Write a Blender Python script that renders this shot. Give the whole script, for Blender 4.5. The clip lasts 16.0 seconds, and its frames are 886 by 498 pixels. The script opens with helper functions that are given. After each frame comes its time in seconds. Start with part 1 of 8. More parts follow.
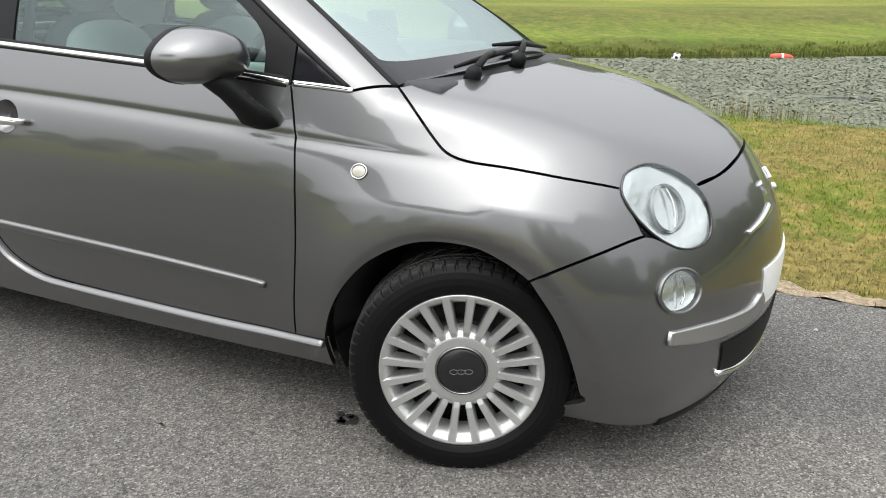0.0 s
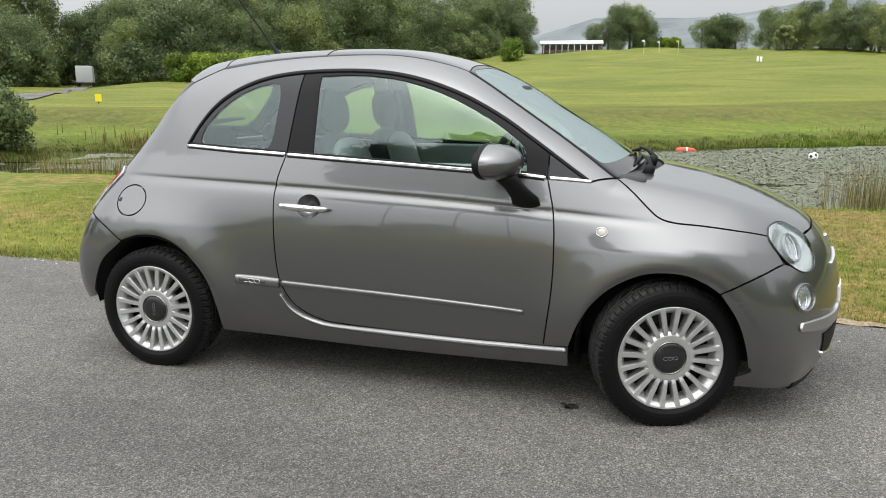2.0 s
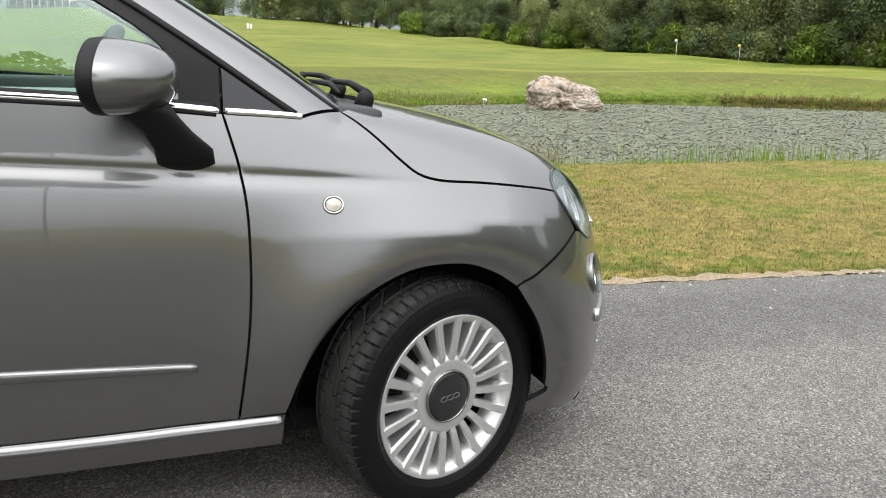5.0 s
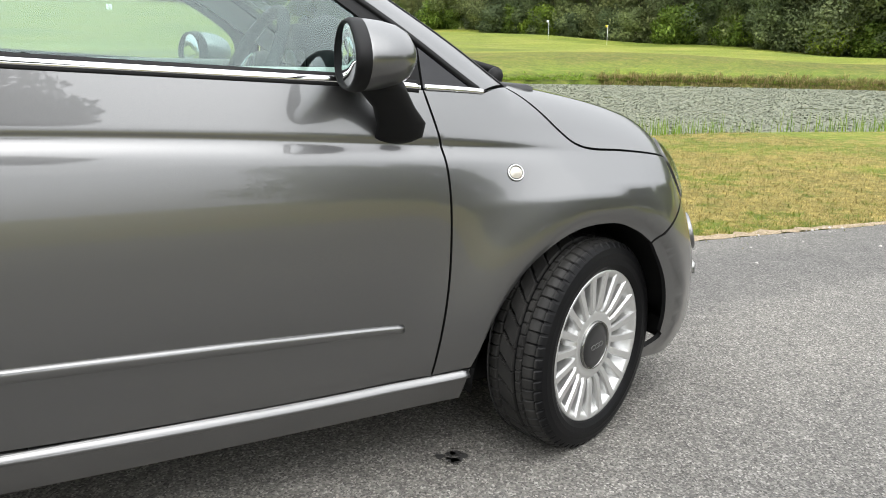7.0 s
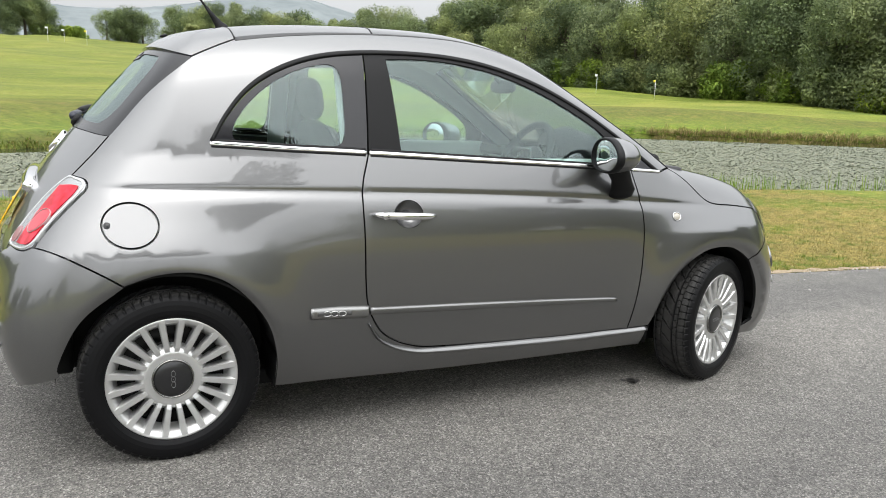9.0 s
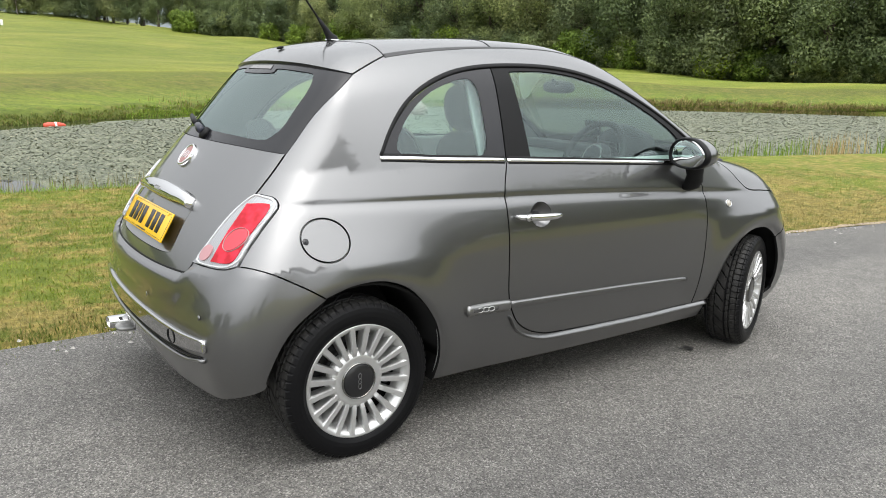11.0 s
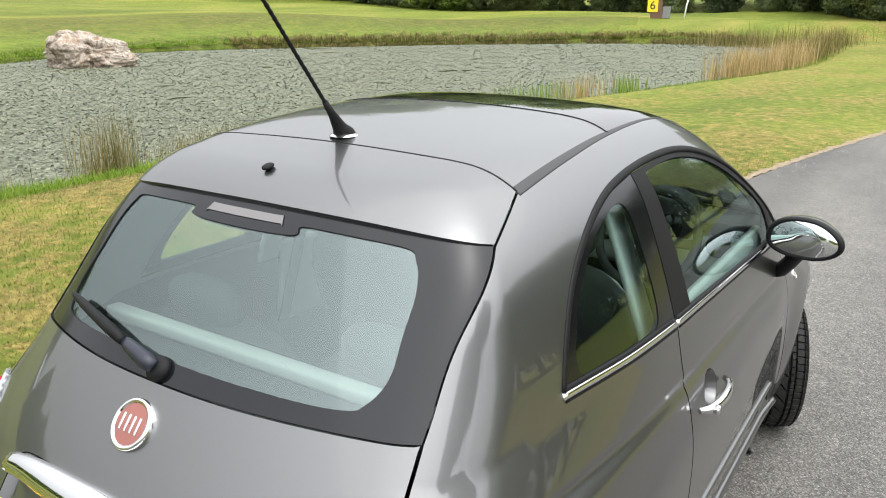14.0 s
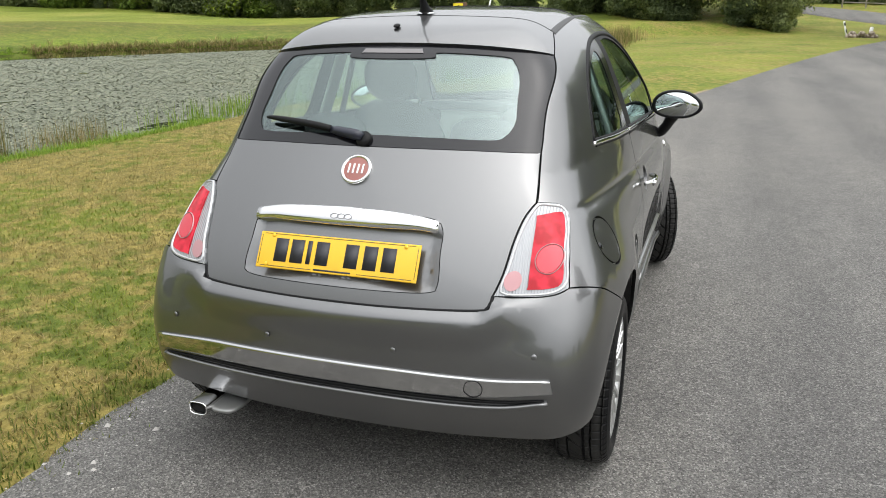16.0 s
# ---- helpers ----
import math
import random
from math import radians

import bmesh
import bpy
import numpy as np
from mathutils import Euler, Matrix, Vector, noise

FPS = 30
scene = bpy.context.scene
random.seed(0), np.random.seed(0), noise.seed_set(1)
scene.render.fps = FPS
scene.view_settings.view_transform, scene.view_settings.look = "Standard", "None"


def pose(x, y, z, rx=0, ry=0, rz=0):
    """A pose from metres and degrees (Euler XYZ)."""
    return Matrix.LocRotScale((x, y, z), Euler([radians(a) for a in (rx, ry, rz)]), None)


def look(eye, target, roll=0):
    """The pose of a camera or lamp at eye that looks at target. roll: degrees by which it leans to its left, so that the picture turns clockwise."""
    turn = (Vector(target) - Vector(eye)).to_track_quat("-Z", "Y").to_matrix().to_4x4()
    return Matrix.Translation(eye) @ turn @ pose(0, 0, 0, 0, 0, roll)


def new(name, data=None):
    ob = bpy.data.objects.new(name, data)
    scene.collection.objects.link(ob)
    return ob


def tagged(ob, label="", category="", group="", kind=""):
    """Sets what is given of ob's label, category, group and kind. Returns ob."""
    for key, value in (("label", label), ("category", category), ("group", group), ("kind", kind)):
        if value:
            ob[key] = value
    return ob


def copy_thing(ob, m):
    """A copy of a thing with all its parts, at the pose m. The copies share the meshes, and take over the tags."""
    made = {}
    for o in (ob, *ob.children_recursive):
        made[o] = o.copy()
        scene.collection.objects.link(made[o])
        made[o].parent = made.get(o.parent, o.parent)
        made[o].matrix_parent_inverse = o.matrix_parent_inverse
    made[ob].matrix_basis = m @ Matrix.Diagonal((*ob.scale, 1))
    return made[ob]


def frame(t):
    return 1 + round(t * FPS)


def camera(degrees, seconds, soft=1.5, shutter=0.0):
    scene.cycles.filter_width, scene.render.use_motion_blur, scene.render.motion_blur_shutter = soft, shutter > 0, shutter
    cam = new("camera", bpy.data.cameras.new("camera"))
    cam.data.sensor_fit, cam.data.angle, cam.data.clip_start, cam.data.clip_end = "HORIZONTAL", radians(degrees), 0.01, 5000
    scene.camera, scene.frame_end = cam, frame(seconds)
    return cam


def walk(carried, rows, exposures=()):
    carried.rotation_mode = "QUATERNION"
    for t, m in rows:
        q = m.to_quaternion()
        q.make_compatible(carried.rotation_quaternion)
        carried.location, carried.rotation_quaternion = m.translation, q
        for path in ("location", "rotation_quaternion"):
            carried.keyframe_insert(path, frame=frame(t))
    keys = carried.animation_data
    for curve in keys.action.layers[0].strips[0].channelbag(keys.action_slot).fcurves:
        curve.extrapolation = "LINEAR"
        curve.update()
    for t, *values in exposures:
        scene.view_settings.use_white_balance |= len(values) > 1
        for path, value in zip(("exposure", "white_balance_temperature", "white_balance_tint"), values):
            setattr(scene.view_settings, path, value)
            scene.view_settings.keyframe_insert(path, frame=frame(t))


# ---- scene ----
cam = camera(59.7, 16.0, 0.95)
PATH = [
    (0, (1.838, -2.345, 1.172), (1.053, -0.616, 0.544), 0.7),
    (0.5, (1.642, -2.659, 1.183), (0.926, -0.879, 0.62), 0.5),
    (1, (1.474, -3.056, 1.221), (0.803, -1.237, 0.73), 0.4),
    (1.5, (1.28, -3.423, 1.253), (0.652, -1.574, 0.82), 0.4),
    (2, (1.168, -3.714, 1.271), (0.589, -1.84, 0.88), 0.2),
    (2.5, (1.003, -3.879, 1.302), (0.509, -1.976, 0.934), 0.1),
    (3, (0.834, -3.876, 1.31), (0.485, -1.939, 0.95), 0.3),
    (3.5, (0.752, -3.586, 1.261), (0.624, -1.624, 0.893), 0.7),
    (4, (0.639, -3.125, 1.184), (0.798, -1.17, 0.79), 1.1),
    (4.5, (0.576, -2.669, 1.127), (0.997, -0.76, 0.702), 1.5),
    (4.7, (0.592, -2.492, 1.084), (1.105, -0.609, 0.648), 1.6),
    (6.8, (0.029, -2.209, 0.992), (0.935, -0.497, 0.493), 1.1),
    (7, (-0.105, -2.27, 1.026), (0.804, -0.558, 0.537), 1.2),
    (7.5, (-0.413, -2.48, 1.098), (0.48, -0.75, 0.639), 1.4),
    (8, (-0.706, -2.769, 1.151), (0.152, -1.016, 0.712), 1.8),
    (8.5, (-1.04, -3.048, 1.178), (-0.209, -1.274, 0.779), 2.0),
    (9, (-1.382, -3.303, 1.201), (-0.557, -1.52, 0.828), 2.1),
    (9.5, (-1.706, -3.43, 1.228), (-0.849, -1.659, 0.867), 2.0),
    (9.7, (-1.831, -3.431, 1.249), (-0.949, -1.674, 0.879), 2.2),
    (11.8, (-2.506, -2.432, 1.499), (-1.214, -0.986, 1.009), 1.0),
    (12, (-2.488, -2.284, 1.57), (-1.162, -0.874, 1.067), 1.0),
    (12.5, (-2.427, -1.912, 1.7), (-1.024, -0.59, 1.168), 0.7),
    (13, (-2.351, -1.58, 1.798), (-0.883, -0.342, 1.24), 0.5),
    (13.5, (-2.226, -1.328, 1.82), (-0.69, -0.186, 1.243), 0.4),
    (14, (-2.23, -1.166, 1.739), (-0.633, -0.12, 1.143), 0.3),
    (14.5, (-2.471, -1.047, 1.561), (-0.813, -0.105, 0.957), 0.3),
    (15, (-2.813, -1.054, 1.439), (-1.1, -0.214, 0.838), -0.1),
    (15.5, (-3.205, -1.041, 1.412), (-1.444, -0.3, 0.823), -0.4),
    (16, (-3.581, -1.015, 1.446), (-1.776, -0.377, 0.87), -0.5),
]
walk(cam, [(t, look(eye, target, roll)) for t, eye, target, roll in PATH], ((0.0, 0.56), (2.0, 0.42), (4.0, 0.46), (4.7, 0.57), (7.0, 0.88), (8.0, 0.84), (9.0, 0.69), (9.7, 0.60), (12.0, 0.62), (13.0, 0.70), (14.0, 0.76), (15.0, 0.40), (16.0, 0.43)))

# ---- daylight: a bright overcast sky with the sun hidden behind it ----
SUN_HEIGHT, SUN_TURN = radians(66), radians(192)
world = bpy.data.worlds.new("overcast_sky")
scene.world = world
world.use_nodes = True
wn = world.node_tree
wn.nodes.clear()
sky = wn.nodes.new("ShaderNodeTexSky")
sky.sky_type, sky.sun_disc, sky.sun_elevation, sky.sun_rotation = "NISHITA", False, SUN_HEIGHT, SUN_TURN
sky.dust_density, sky.air_density = 4.0, 1.0
grey = wn.nodes.new("ShaderNodeHueSaturation")
grey.inputs["Saturation"].default_value, grey.inputs["Value"].default_value = 0.22, 0.9
cloud = wn.nodes.new("ShaderNodeMix")          # an even cloud layer before the clear sky
cloud.data_type = "RGBA"
cloud.inputs[0].default_value, cloud.inputs[7].default_value = 0.72, (5.6, 5.75, 5.9, 1)
where = wn.nodes.new("ShaderNodeTexCoord")
split = wn.nodes.new("ShaderNodeSeparateXYZ")
towards = wn.nodes.new("ShaderNodeVectorMath")
towards.operation = "DOT_PRODUCT"
towards.inputs[1].default_value = (math.sin(SUN_TURN), math.cos(SUN_TURN), 0)
lift = wn.nodes.new("ShaderNodeMapRange")      # an overcast sky is brighter overhead than low down
lift.inputs["From Min"].default_value, lift.inputs["From Max"].default_value = 0.0, 1.0
lift.inputs["To Min"].default_value, lift.inputs["To Max"].default_value = 0.62, 1.95
south = wn.nodes.new("ShaderNodeMapRange")     # and brighter on the side of the hidden sun
south.inputs["From Min"].default_value, south.inputs["From Max"].default_value = -1.0, 1.0
south.inputs["To Min"].default_value, south.inputs["To Max"].default_value = 0.97, 1.72
both_ways = wn.nodes.new("ShaderNodeMath")
both_ways.operation = "MULTIPLY"
gain = wn.nodes.new("ShaderNodeMix")
gain.data_type, gain.blend_type = "RGBA", "MULTIPLY"
gain.inputs[0].default_value = 1.0
back = wn.nodes.new("ShaderNodeBackground")
back.inputs["Strength"].default_value = 0.13
wout = wn.nodes.new("ShaderNodeOutputWorld")
for a, b in ((sky.outputs[0], grey.inputs["Color"]), (grey.outputs[0], cloud.inputs[6]), (cloud.outputs[2], gain.inputs[6]), (where.outputs["Generated"], split.inputs[0]), (split.outputs["Z"], lift.inputs["Value"]), (where.outputs["Generated"], towards.inputs[0]), (towards.outputs["Value"], south.inputs["Value"]), (lift.outputs[0], both_ways.inputs[0]), (south.outputs[0], both_ways.inputs[1]), (both_ways.outputs[0], gain.inputs[7]), (gain.outputs[2], back.inputs["Color"]), (back.outputs[0], wout.inputs["Surface"])):
    wn.links.new(a, b)
sun = new("sun", bpy.data.lights.new("sun", "SUN"))
sun.data.energy, sun.data.angle, sun.data.color = 0.42, radians(100), (1.0, 0.97, 0.92)
sun.matrix_world = look((0, 0, 30), Vector((0, 0, 30)) - Vector((math.sin(SUN_TURN) * math.cos(SUN_HEIGHT), math.cos(SUN_TURN) * math.cos(SUN_HEIGHT), math.sin(SUN_HEIGHT))))


# ---- materials ----
def material(name, base, rough=0.5, metal=0.0, coat=0.0, coat_rough=0.03, spec=0.5):
    m = bpy.data.materials.new(name)
    m.use_nodes = True
    p = m.node_tree.nodes["Principled BSDF"]
    p.inputs["Base Color"].default_value = (*base, 1)
    p.inputs["Roughness"].default_value, p.inputs["Metallic"].default_value = rough, metal
    p.inputs["Coat Weight"].default_value, p.inputs["Coat Roughness"].default_value = coat, coat_rough
    p.inputs["Specular IOR Level"].default_value = spec
    return m


def node(m, kind, **inputs):
    n = m.node_tree.nodes.new(kind)
    for k, v in inputs.items():
        n.inputs[k.replace("_", " ")].default_value = v
    return n


def link(m, a, b):
    m.node_tree.links.new(a, b)


def ramp(m, source, stops):
    r = m.node_tree.nodes.new("ShaderNodeValToRGB")
    e = r.color_ramp.elements
    while len(e) < len(stops):
        e.new(0.5)
    for el, (at, c) in zip(e, stops):
        el.position, el.color = at, (*c, 1)
    link(m, source, r.inputs["Fac"])
    return r.outputs["Color"]


def noise_of(m, scale, detail=4.0, rough=0.55, squeeze=None):
    n = node(m, "ShaderNodeTexNoise", Scale=scale, Detail=detail, Roughness=rough)
    co = node(m, "ShaderNodeTexCoord").outputs["Object"]
    if squeeze:
        mp = node(m, "ShaderNodeMapping", Scale=squeeze)
        link(m, co, mp.inputs["Vector"])
        co = mp.outputs["Vector"]
    link(m, co, n.inputs["Vector"])
    return n.outputs["Fac"]


def blend(m, fac, a, b, kind="MIX"):
    mix = m.node_tree.nodes.new("ShaderNodeMix")
    mix.data_type, mix.blend_type = "RGBA", kind
    for v, i in ((fac, 0), (a, 6), (b, 7)):
        if isinstance(v, (float, int)):
            mix.inputs[i].default_value = v
        elif isinstance(v, tuple):
            mix.inputs[i].default_value = (*v, 1)
        else:
            link(m, v, mix.inputs[i])
    return mix.outputs[2]


def bump(m, height, strength=0.3, distance=0.01):
    b = node(m, "ShaderNodeBump", Strength=strength, Distance=distance)
    link(m, height, b.inputs["Height"])
    link(m, b.outputs["Normal"], m.node_tree.nodes["Principled BSDF"].inputs["Normal"])
    return b


def base_of(m, colour):
    link(m, colour, m.node_tree.nodes["Principled BSDF"].inputs["Base Color"])


def rough_of(m, value, low, high):
    r = node(m, "ShaderNodeMapRange", To_Min=low, To_Max=high)
    link(m, value, r.inputs["Value"])
    link(m, r.outputs[0], m.node_tree.nodes["Principled BSDF"].inputs["Roughness"])


def pane_material(name, tint, ior=1.5, rough=0.0):
    """Thin glass: clear, tinted, with a mirror gloss that grows towards the rim of sight."""
    m = bpy.data.materials.new(name)
    m.use_nodes = True
    n = m.node_tree
    n.nodes.clear()
    clear, gloss, facing = node(m, "ShaderNodeBsdfTransparent", Color=(*tint, 1)), node(m, "ShaderNodeBsdfGlossy", Roughness=rough, Color=(0.72, 0.84, 0.83, 1)), node(m, "ShaderNodeLayerWeight", Blend=0.5)
    steep, fres = node(m, "ShaderNodeMath"), node(m, "ShaderNodeMapRange", To_Min=2 * ((ior - 1) / (ior + 1)) ** 2, To_Max=1.0)
    steep.operation, steep.inputs[1].default_value = "POWER", 4.5
    link(m, facing.outputs["Facing"], steep.inputs[0])
    link(m, steep.outputs[0], fres.inputs["Value"])
    mix, out = n.nodes.new("ShaderNodeMixShader"), n.nodes.new("ShaderNodeOutputMaterial")
    link(m, fres.outputs[0], mix.inputs[0])
    link(m, clear.outputs[0], mix.inputs[1])
    link(m, gloss.outputs[0], mix.inputs[2])
    link(m, mix.outputs[0], out.inputs["Surface"])
    return m


PAINT = material("grey_metallic_paint", (0.155, 0.155, 0.155), 0.36, 0.95, 1.0, 0.012)
PAINT.node_tree.nodes["Principled BSDF"].inputs["Coat IOR"].default_value = 1.68
base_of(PAINT, ramp(PAINT, noise_of(PAINT, 900, 2), ((0.3, (0.140, 0.141, 0.142)), (0.7, (0.172, 0.172, 0.171)))))
BLACK = material("black_plastic", (0.006, 0.006, 0.0065), 0.55, spec=0.22)
GLOSS_BLACK = material("gloss_black_glass_edge", (0.006, 0.006, 0.008), 0.16, 0, 0.08, spec=0.42)
CHROME = material("chrome", (0.78, 0.78, 0.78), 0.06, 1.0)
ALLOY = material("silver_alloy", (0.62, 0.62, 0.61), 0.33, 0.75, 0.4, 0.10)
RUBBER = material("tyre_rubber", (0.006, 0.006, 0.0065), 0.42, spec=0.12)
bump(RUBBER, noise_of(RUBBER, 180, 4), 0.15, 0.002)
out0 = node(RUBBER, "ShaderNodeVectorMath")
flat0 = node(RUBBER, "ShaderNodeVectorMath")                     # road dust greys the tread, not the sidewall
flat0.operation, out0.operation = "MULTIPLY", "LENGTH"
flat0.inputs[1].default_value = (1, 0, 1)
link(RUBBER, node(RUBBER, "ShaderNodeTexCoord").outputs["Object"], flat0.inputs[0])
link(RUBBER, flat0.outputs[0], out0.inputs[0])
rim0 = node(RUBBER, "ShaderNodeMapRange", From_Min=0.2785, From_Max=0.2825)
link(RUBBER, out0.outputs["Value"], rim0.inputs["Value"])
base_of(RUBBER, blend(RUBBER, rim0.outputs[0], (0.006, 0.006, 0.0065), ramp(RUBBER, noise_of(RUBBER, 14, 4), ((0.3, (0.020, 0.0195, 0.019)), (0.7, (0.036, 0.035, 0.033))))))
# near-black: shade in arches, gaps and underside is put into the colour
DARK = material("painted_shade_black", (0.010, 0.010, 0.010), 0.8, spec=0.2)
PANE = pane_material("greenish_side_glass", (0.74, 0.88, 0.85), 1.6)
MILKY = pane_material("hazy_sloping_glass", (0.76, 0.87, 0.83), 1.95)
SCREEN = pane_material("windscreen_glass", (0.76, 0.87, 0.83), 3.3)


# ---- materials of the grounds ----
GRASS = material("mown_grass", (0.10, 0.14, 0.03), 0.85, spec=0.25)
wide = noise_of(GRASS, 0.16, 5, 0.6, (1.0, 1.6, 1.0))
patch = noise_of(GRASS, 0.55, 6, 0.65)
fine = noise_of(GRASS, 14, 6, 0.7)
tips = noise_of(GRASS, 85, 3, 0.7)
green = ramp(GRASS, wide, ((0.32, (0.110, 0.150, 0.018)), (0.52, (0.168, 0.204, 0.027)), (0.68, (0.238, 0.236, 0.052))))
bands = noise_of(GRASS, 0.13, 6, 0.62, (0.45, 1.0, 1.0))        # low swells and mowing lines across the fairways
green = blend(GRASS, 0.8, green, ramp(GRASS, bands, ((0.34, (0.66, 0.72, 0.62)), (0.48, (1.0, 1.0, 1.0)), (0.64, (1.20, 1.12, 1.12)))), "MULTIPLY")
strips = node(GRASS, "ShaderNodeAttribute")                      # strips along the far bank: lush foot, olive slope, pale crest
strips.attribute_name = "off_water"
wander = node(GRASS, "ShaderNodeMath")
wander.operation = "MULTIPLY_ADD"
wander.inputs[1].default_value, wander.inputs[2].default_value = 0.10, -0.05
link(GRASS, bands, wander.inputs[0])
spot = node(GRASS, "ShaderNodeMath")
link(GRASS, strips.outputs["Fac"], spot.inputs[0])
link(GRASS, wander.outputs[0], spot.inputs[1])
uncut = node(GRASS, "ShaderNodeAttribute")                       # longer rough left round the far side of the pond
uncut.attribute_name = "uncut"
ragged = node(GRASS, "ShaderNodeMath")
ragged.operation = "MULTIPLY"
link(GRASS, uncut.outputs["Fac"], ragged.inputs[0])
link(GRASS, ramp(GRASS, noise_of(GRASS, 0.45, 6, 0.7, (0.5, 1.0, 1.0)), ((0.36, (0.25, 0.25, 0.25)), (0.56, (1, 1, 1)))), ragged.inputs[1])
green = blend(GRASS, ragged.outputs[0], green, ramp(GRASS, noise_of(GRASS, 1.6, 5, 0.7), ((0.32, (0.085, 0.105, 0.022)), (0.52, (0.140, 0.150, 0.034)), (0.70, (0.215, 0.180, 0.065)))))
green = blend(GRASS, 0.9, green, ramp(GRASS, spot.outputs[0], ((0.0, (1, 1, 1)), (0.02, (0.55, 0.62, 0.45)), (0.07, (0.95, 1.15, 0.7)), (0.22, (0.85, 0.86, 0.72)), (0.46, (0.80, 0.76, 0.66)), (0.55, (1.30, 1.18, 1.15)), (0.63, (1.0, 1.0, 1.0)))), "MULTIPLY")
straw = ramp(GRASS, fine, ((0.3, (0.165, 0.122, 0.038)), (0.7, (0.34, 0.262, 0.09))))
where = node(GRASS, "ShaderNodeTexCoord").outputs["Object"]
axes = node(GRASS, "ShaderNodeSeparateXYZ")
link(GRASS, where, axes.inputs[0])
near = node(GRASS, "ShaderNodeMapRange", From_Min=9.0, From_Max=6.0)     # the verge by the drive is parched
link(GRASS, axes.outputs["Y"], near.inputs["Value"])
dry = node(GRASS, "ShaderNodeMath")
dry.operation = "MULTIPLY"
along = node(GRASS, "ShaderNodeMapRange", From_Min=-4.0, From_Max=4.0, To_Min=-0.034, To_Max=0.040)     # drier towards the bend
link(GRASS, axes.outputs["X"], along.inputs["Value"])
drier = node(GRASS, "ShaderNodeMath")
tuft = noise_of(GRASS, 5.0, 5, 0.7)
mottle = node(GRASS, "ShaderNodeMix")
mottle.inputs[0].default_value = 0.52
link(GRASS, patch, mottle.inputs[2])
link(GRASS, tuft, mottle.inputs[3])
link(GRASS, mottle.outputs[0], drier.inputs[0])
past = node(GRASS, "ShaderNodeMapRange", From_Min=5.5, From_Max=10.0, To_Min=0.0, To_Max=-0.075)
link(GRASS, axes.outputs["X"], past.inputs["Value"])
both = node(GRASS, "ShaderNodeMath")
link(GRASS, along.outputs[0], both.inputs[0])
link(GRASS, past.outputs[0], both.inputs[1])
link(GRASS, both.outputs[0], drier.inputs[1])
link(GRASS, ramp(GRASS, drier.outputs[0], ((0.455, (0, 0, 0)), (0.525, (1, 1, 1)))), dry.inputs[0])
link(GRASS, near.outputs[0], dry.inputs[1])
soft = node(GRASS, "ShaderNodeMath")
soft.operation = "MULTIPLY"
soft.inputs[1].default_value = 0.8
link(GRASS, dry.outputs[0], soft.inputs[0])
colour = blend(GRASS, soft.outputs[0], green, straw)
colour = blend(GRASS, 0.9, colour, ramp(GRASS, noise_of(GRASS, 5.0, 4, 0.65), ((0.34, (0.66, 0.68, 0.64)), (0.5, (0.95, 0.95, 0.93)), (0.66, (1.16, 1.14, 1.10)))), "MULTIPLY")
colour = blend(GRASS, 0.75, colour, ramp(GRASS, fine, ((0.25, (0.62, 0.64, 0.56)), (0.75, (1.30, 1.26, 1.18)))), "MULTIPLY")
colour = blend(GRASS, 0.6, colour, ramp(GRASS, tips, ((0.3, (0.66, 0.66, 0.62)), (0.7, (1.32, 1.32, 1.28)))), "MULTIPLY")
base_of(GRASS, colour)
bump(GRASS, tips, 0.5, 0.03)

def let_through(m, share):
    """Leaves and blades are thin: a share of the light passes through them."""
    nodes = m.node_tree.nodes
    thin, mix = nodes.new("ShaderNodeBsdfTranslucent"), nodes.new("ShaderNodeMixShader")
    mix.inputs[0].default_value = share
    link(m, nodes["Principled BSDF"].inputs["Base Color"].links[0].from_socket, thin.inputs["Color"])
    link(m, nodes["Principled BSDF"].outputs[0], mix.inputs[1])
    link(m, thin.outputs[0], mix.inputs[2])
    link(m, mix.outputs[0], nodes["Material Output"].inputs["Surface"])
    return m


BLADE = material("grass_blades", (0.13, 0.18, 0.03), 0.7, spec=0.3)
geo = node(BLADE, "ShaderNodeNewGeometry")
per = ramp(BLADE, geo.outputs["Random Per Island"], ((0.0, (0.13, 0.185, 0.018)), (0.4, (0.22, 0.285, 0.028)), (0.75, (0.27, 0.285, 0.050)), (1.0, (0.38, 0.33, 0.11))))
patch2 = noise_of(BLADE, 0.55, 6, 0.65)
axes2 = node(BLADE, "ShaderNodeSeparateXYZ")
link(BLADE, node(BLADE, "ShaderNodeTexCoord").outputs["Object"], axes2.inputs[0])
along2, drier2 = node(BLADE, "ShaderNodeMapRange", From_Min=-4.0, From_Max=4.0, To_Min=-0.034, To_Max=0.040), node(BLADE, "ShaderNodeMath")
link(BLADE, axes2.outputs["X"], along2.inputs["Value"])
tuft2 = noise_of(BLADE, 5.0, 5, 0.7)
mottle2 = node(BLADE, "ShaderNodeMix")
mottle2.inputs[0].default_value = 0.52
link(BLADE, patch2, mottle2.inputs[2])
link(BLADE, tuft2, mottle2.inputs[3])
link(BLADE, mottle2.outputs[0], drier2.inputs[0])
link(BLADE, along2.outputs[0], drier2.inputs[1])
tone = blend(BLADE, ramp(BLADE, drier2.outputs[0], ((0.470, (0, 0, 0)), (0.53, (0.9, 0.9, 0.9)))), per, ramp(BLADE, geo.outputs["Random Per Island"], ((0.0, (0.175, 0.128, 0.046)), (0.5, (0.315, 0.247, 0.094)), (1.0, (0.47, 0.385, 0.18)))))
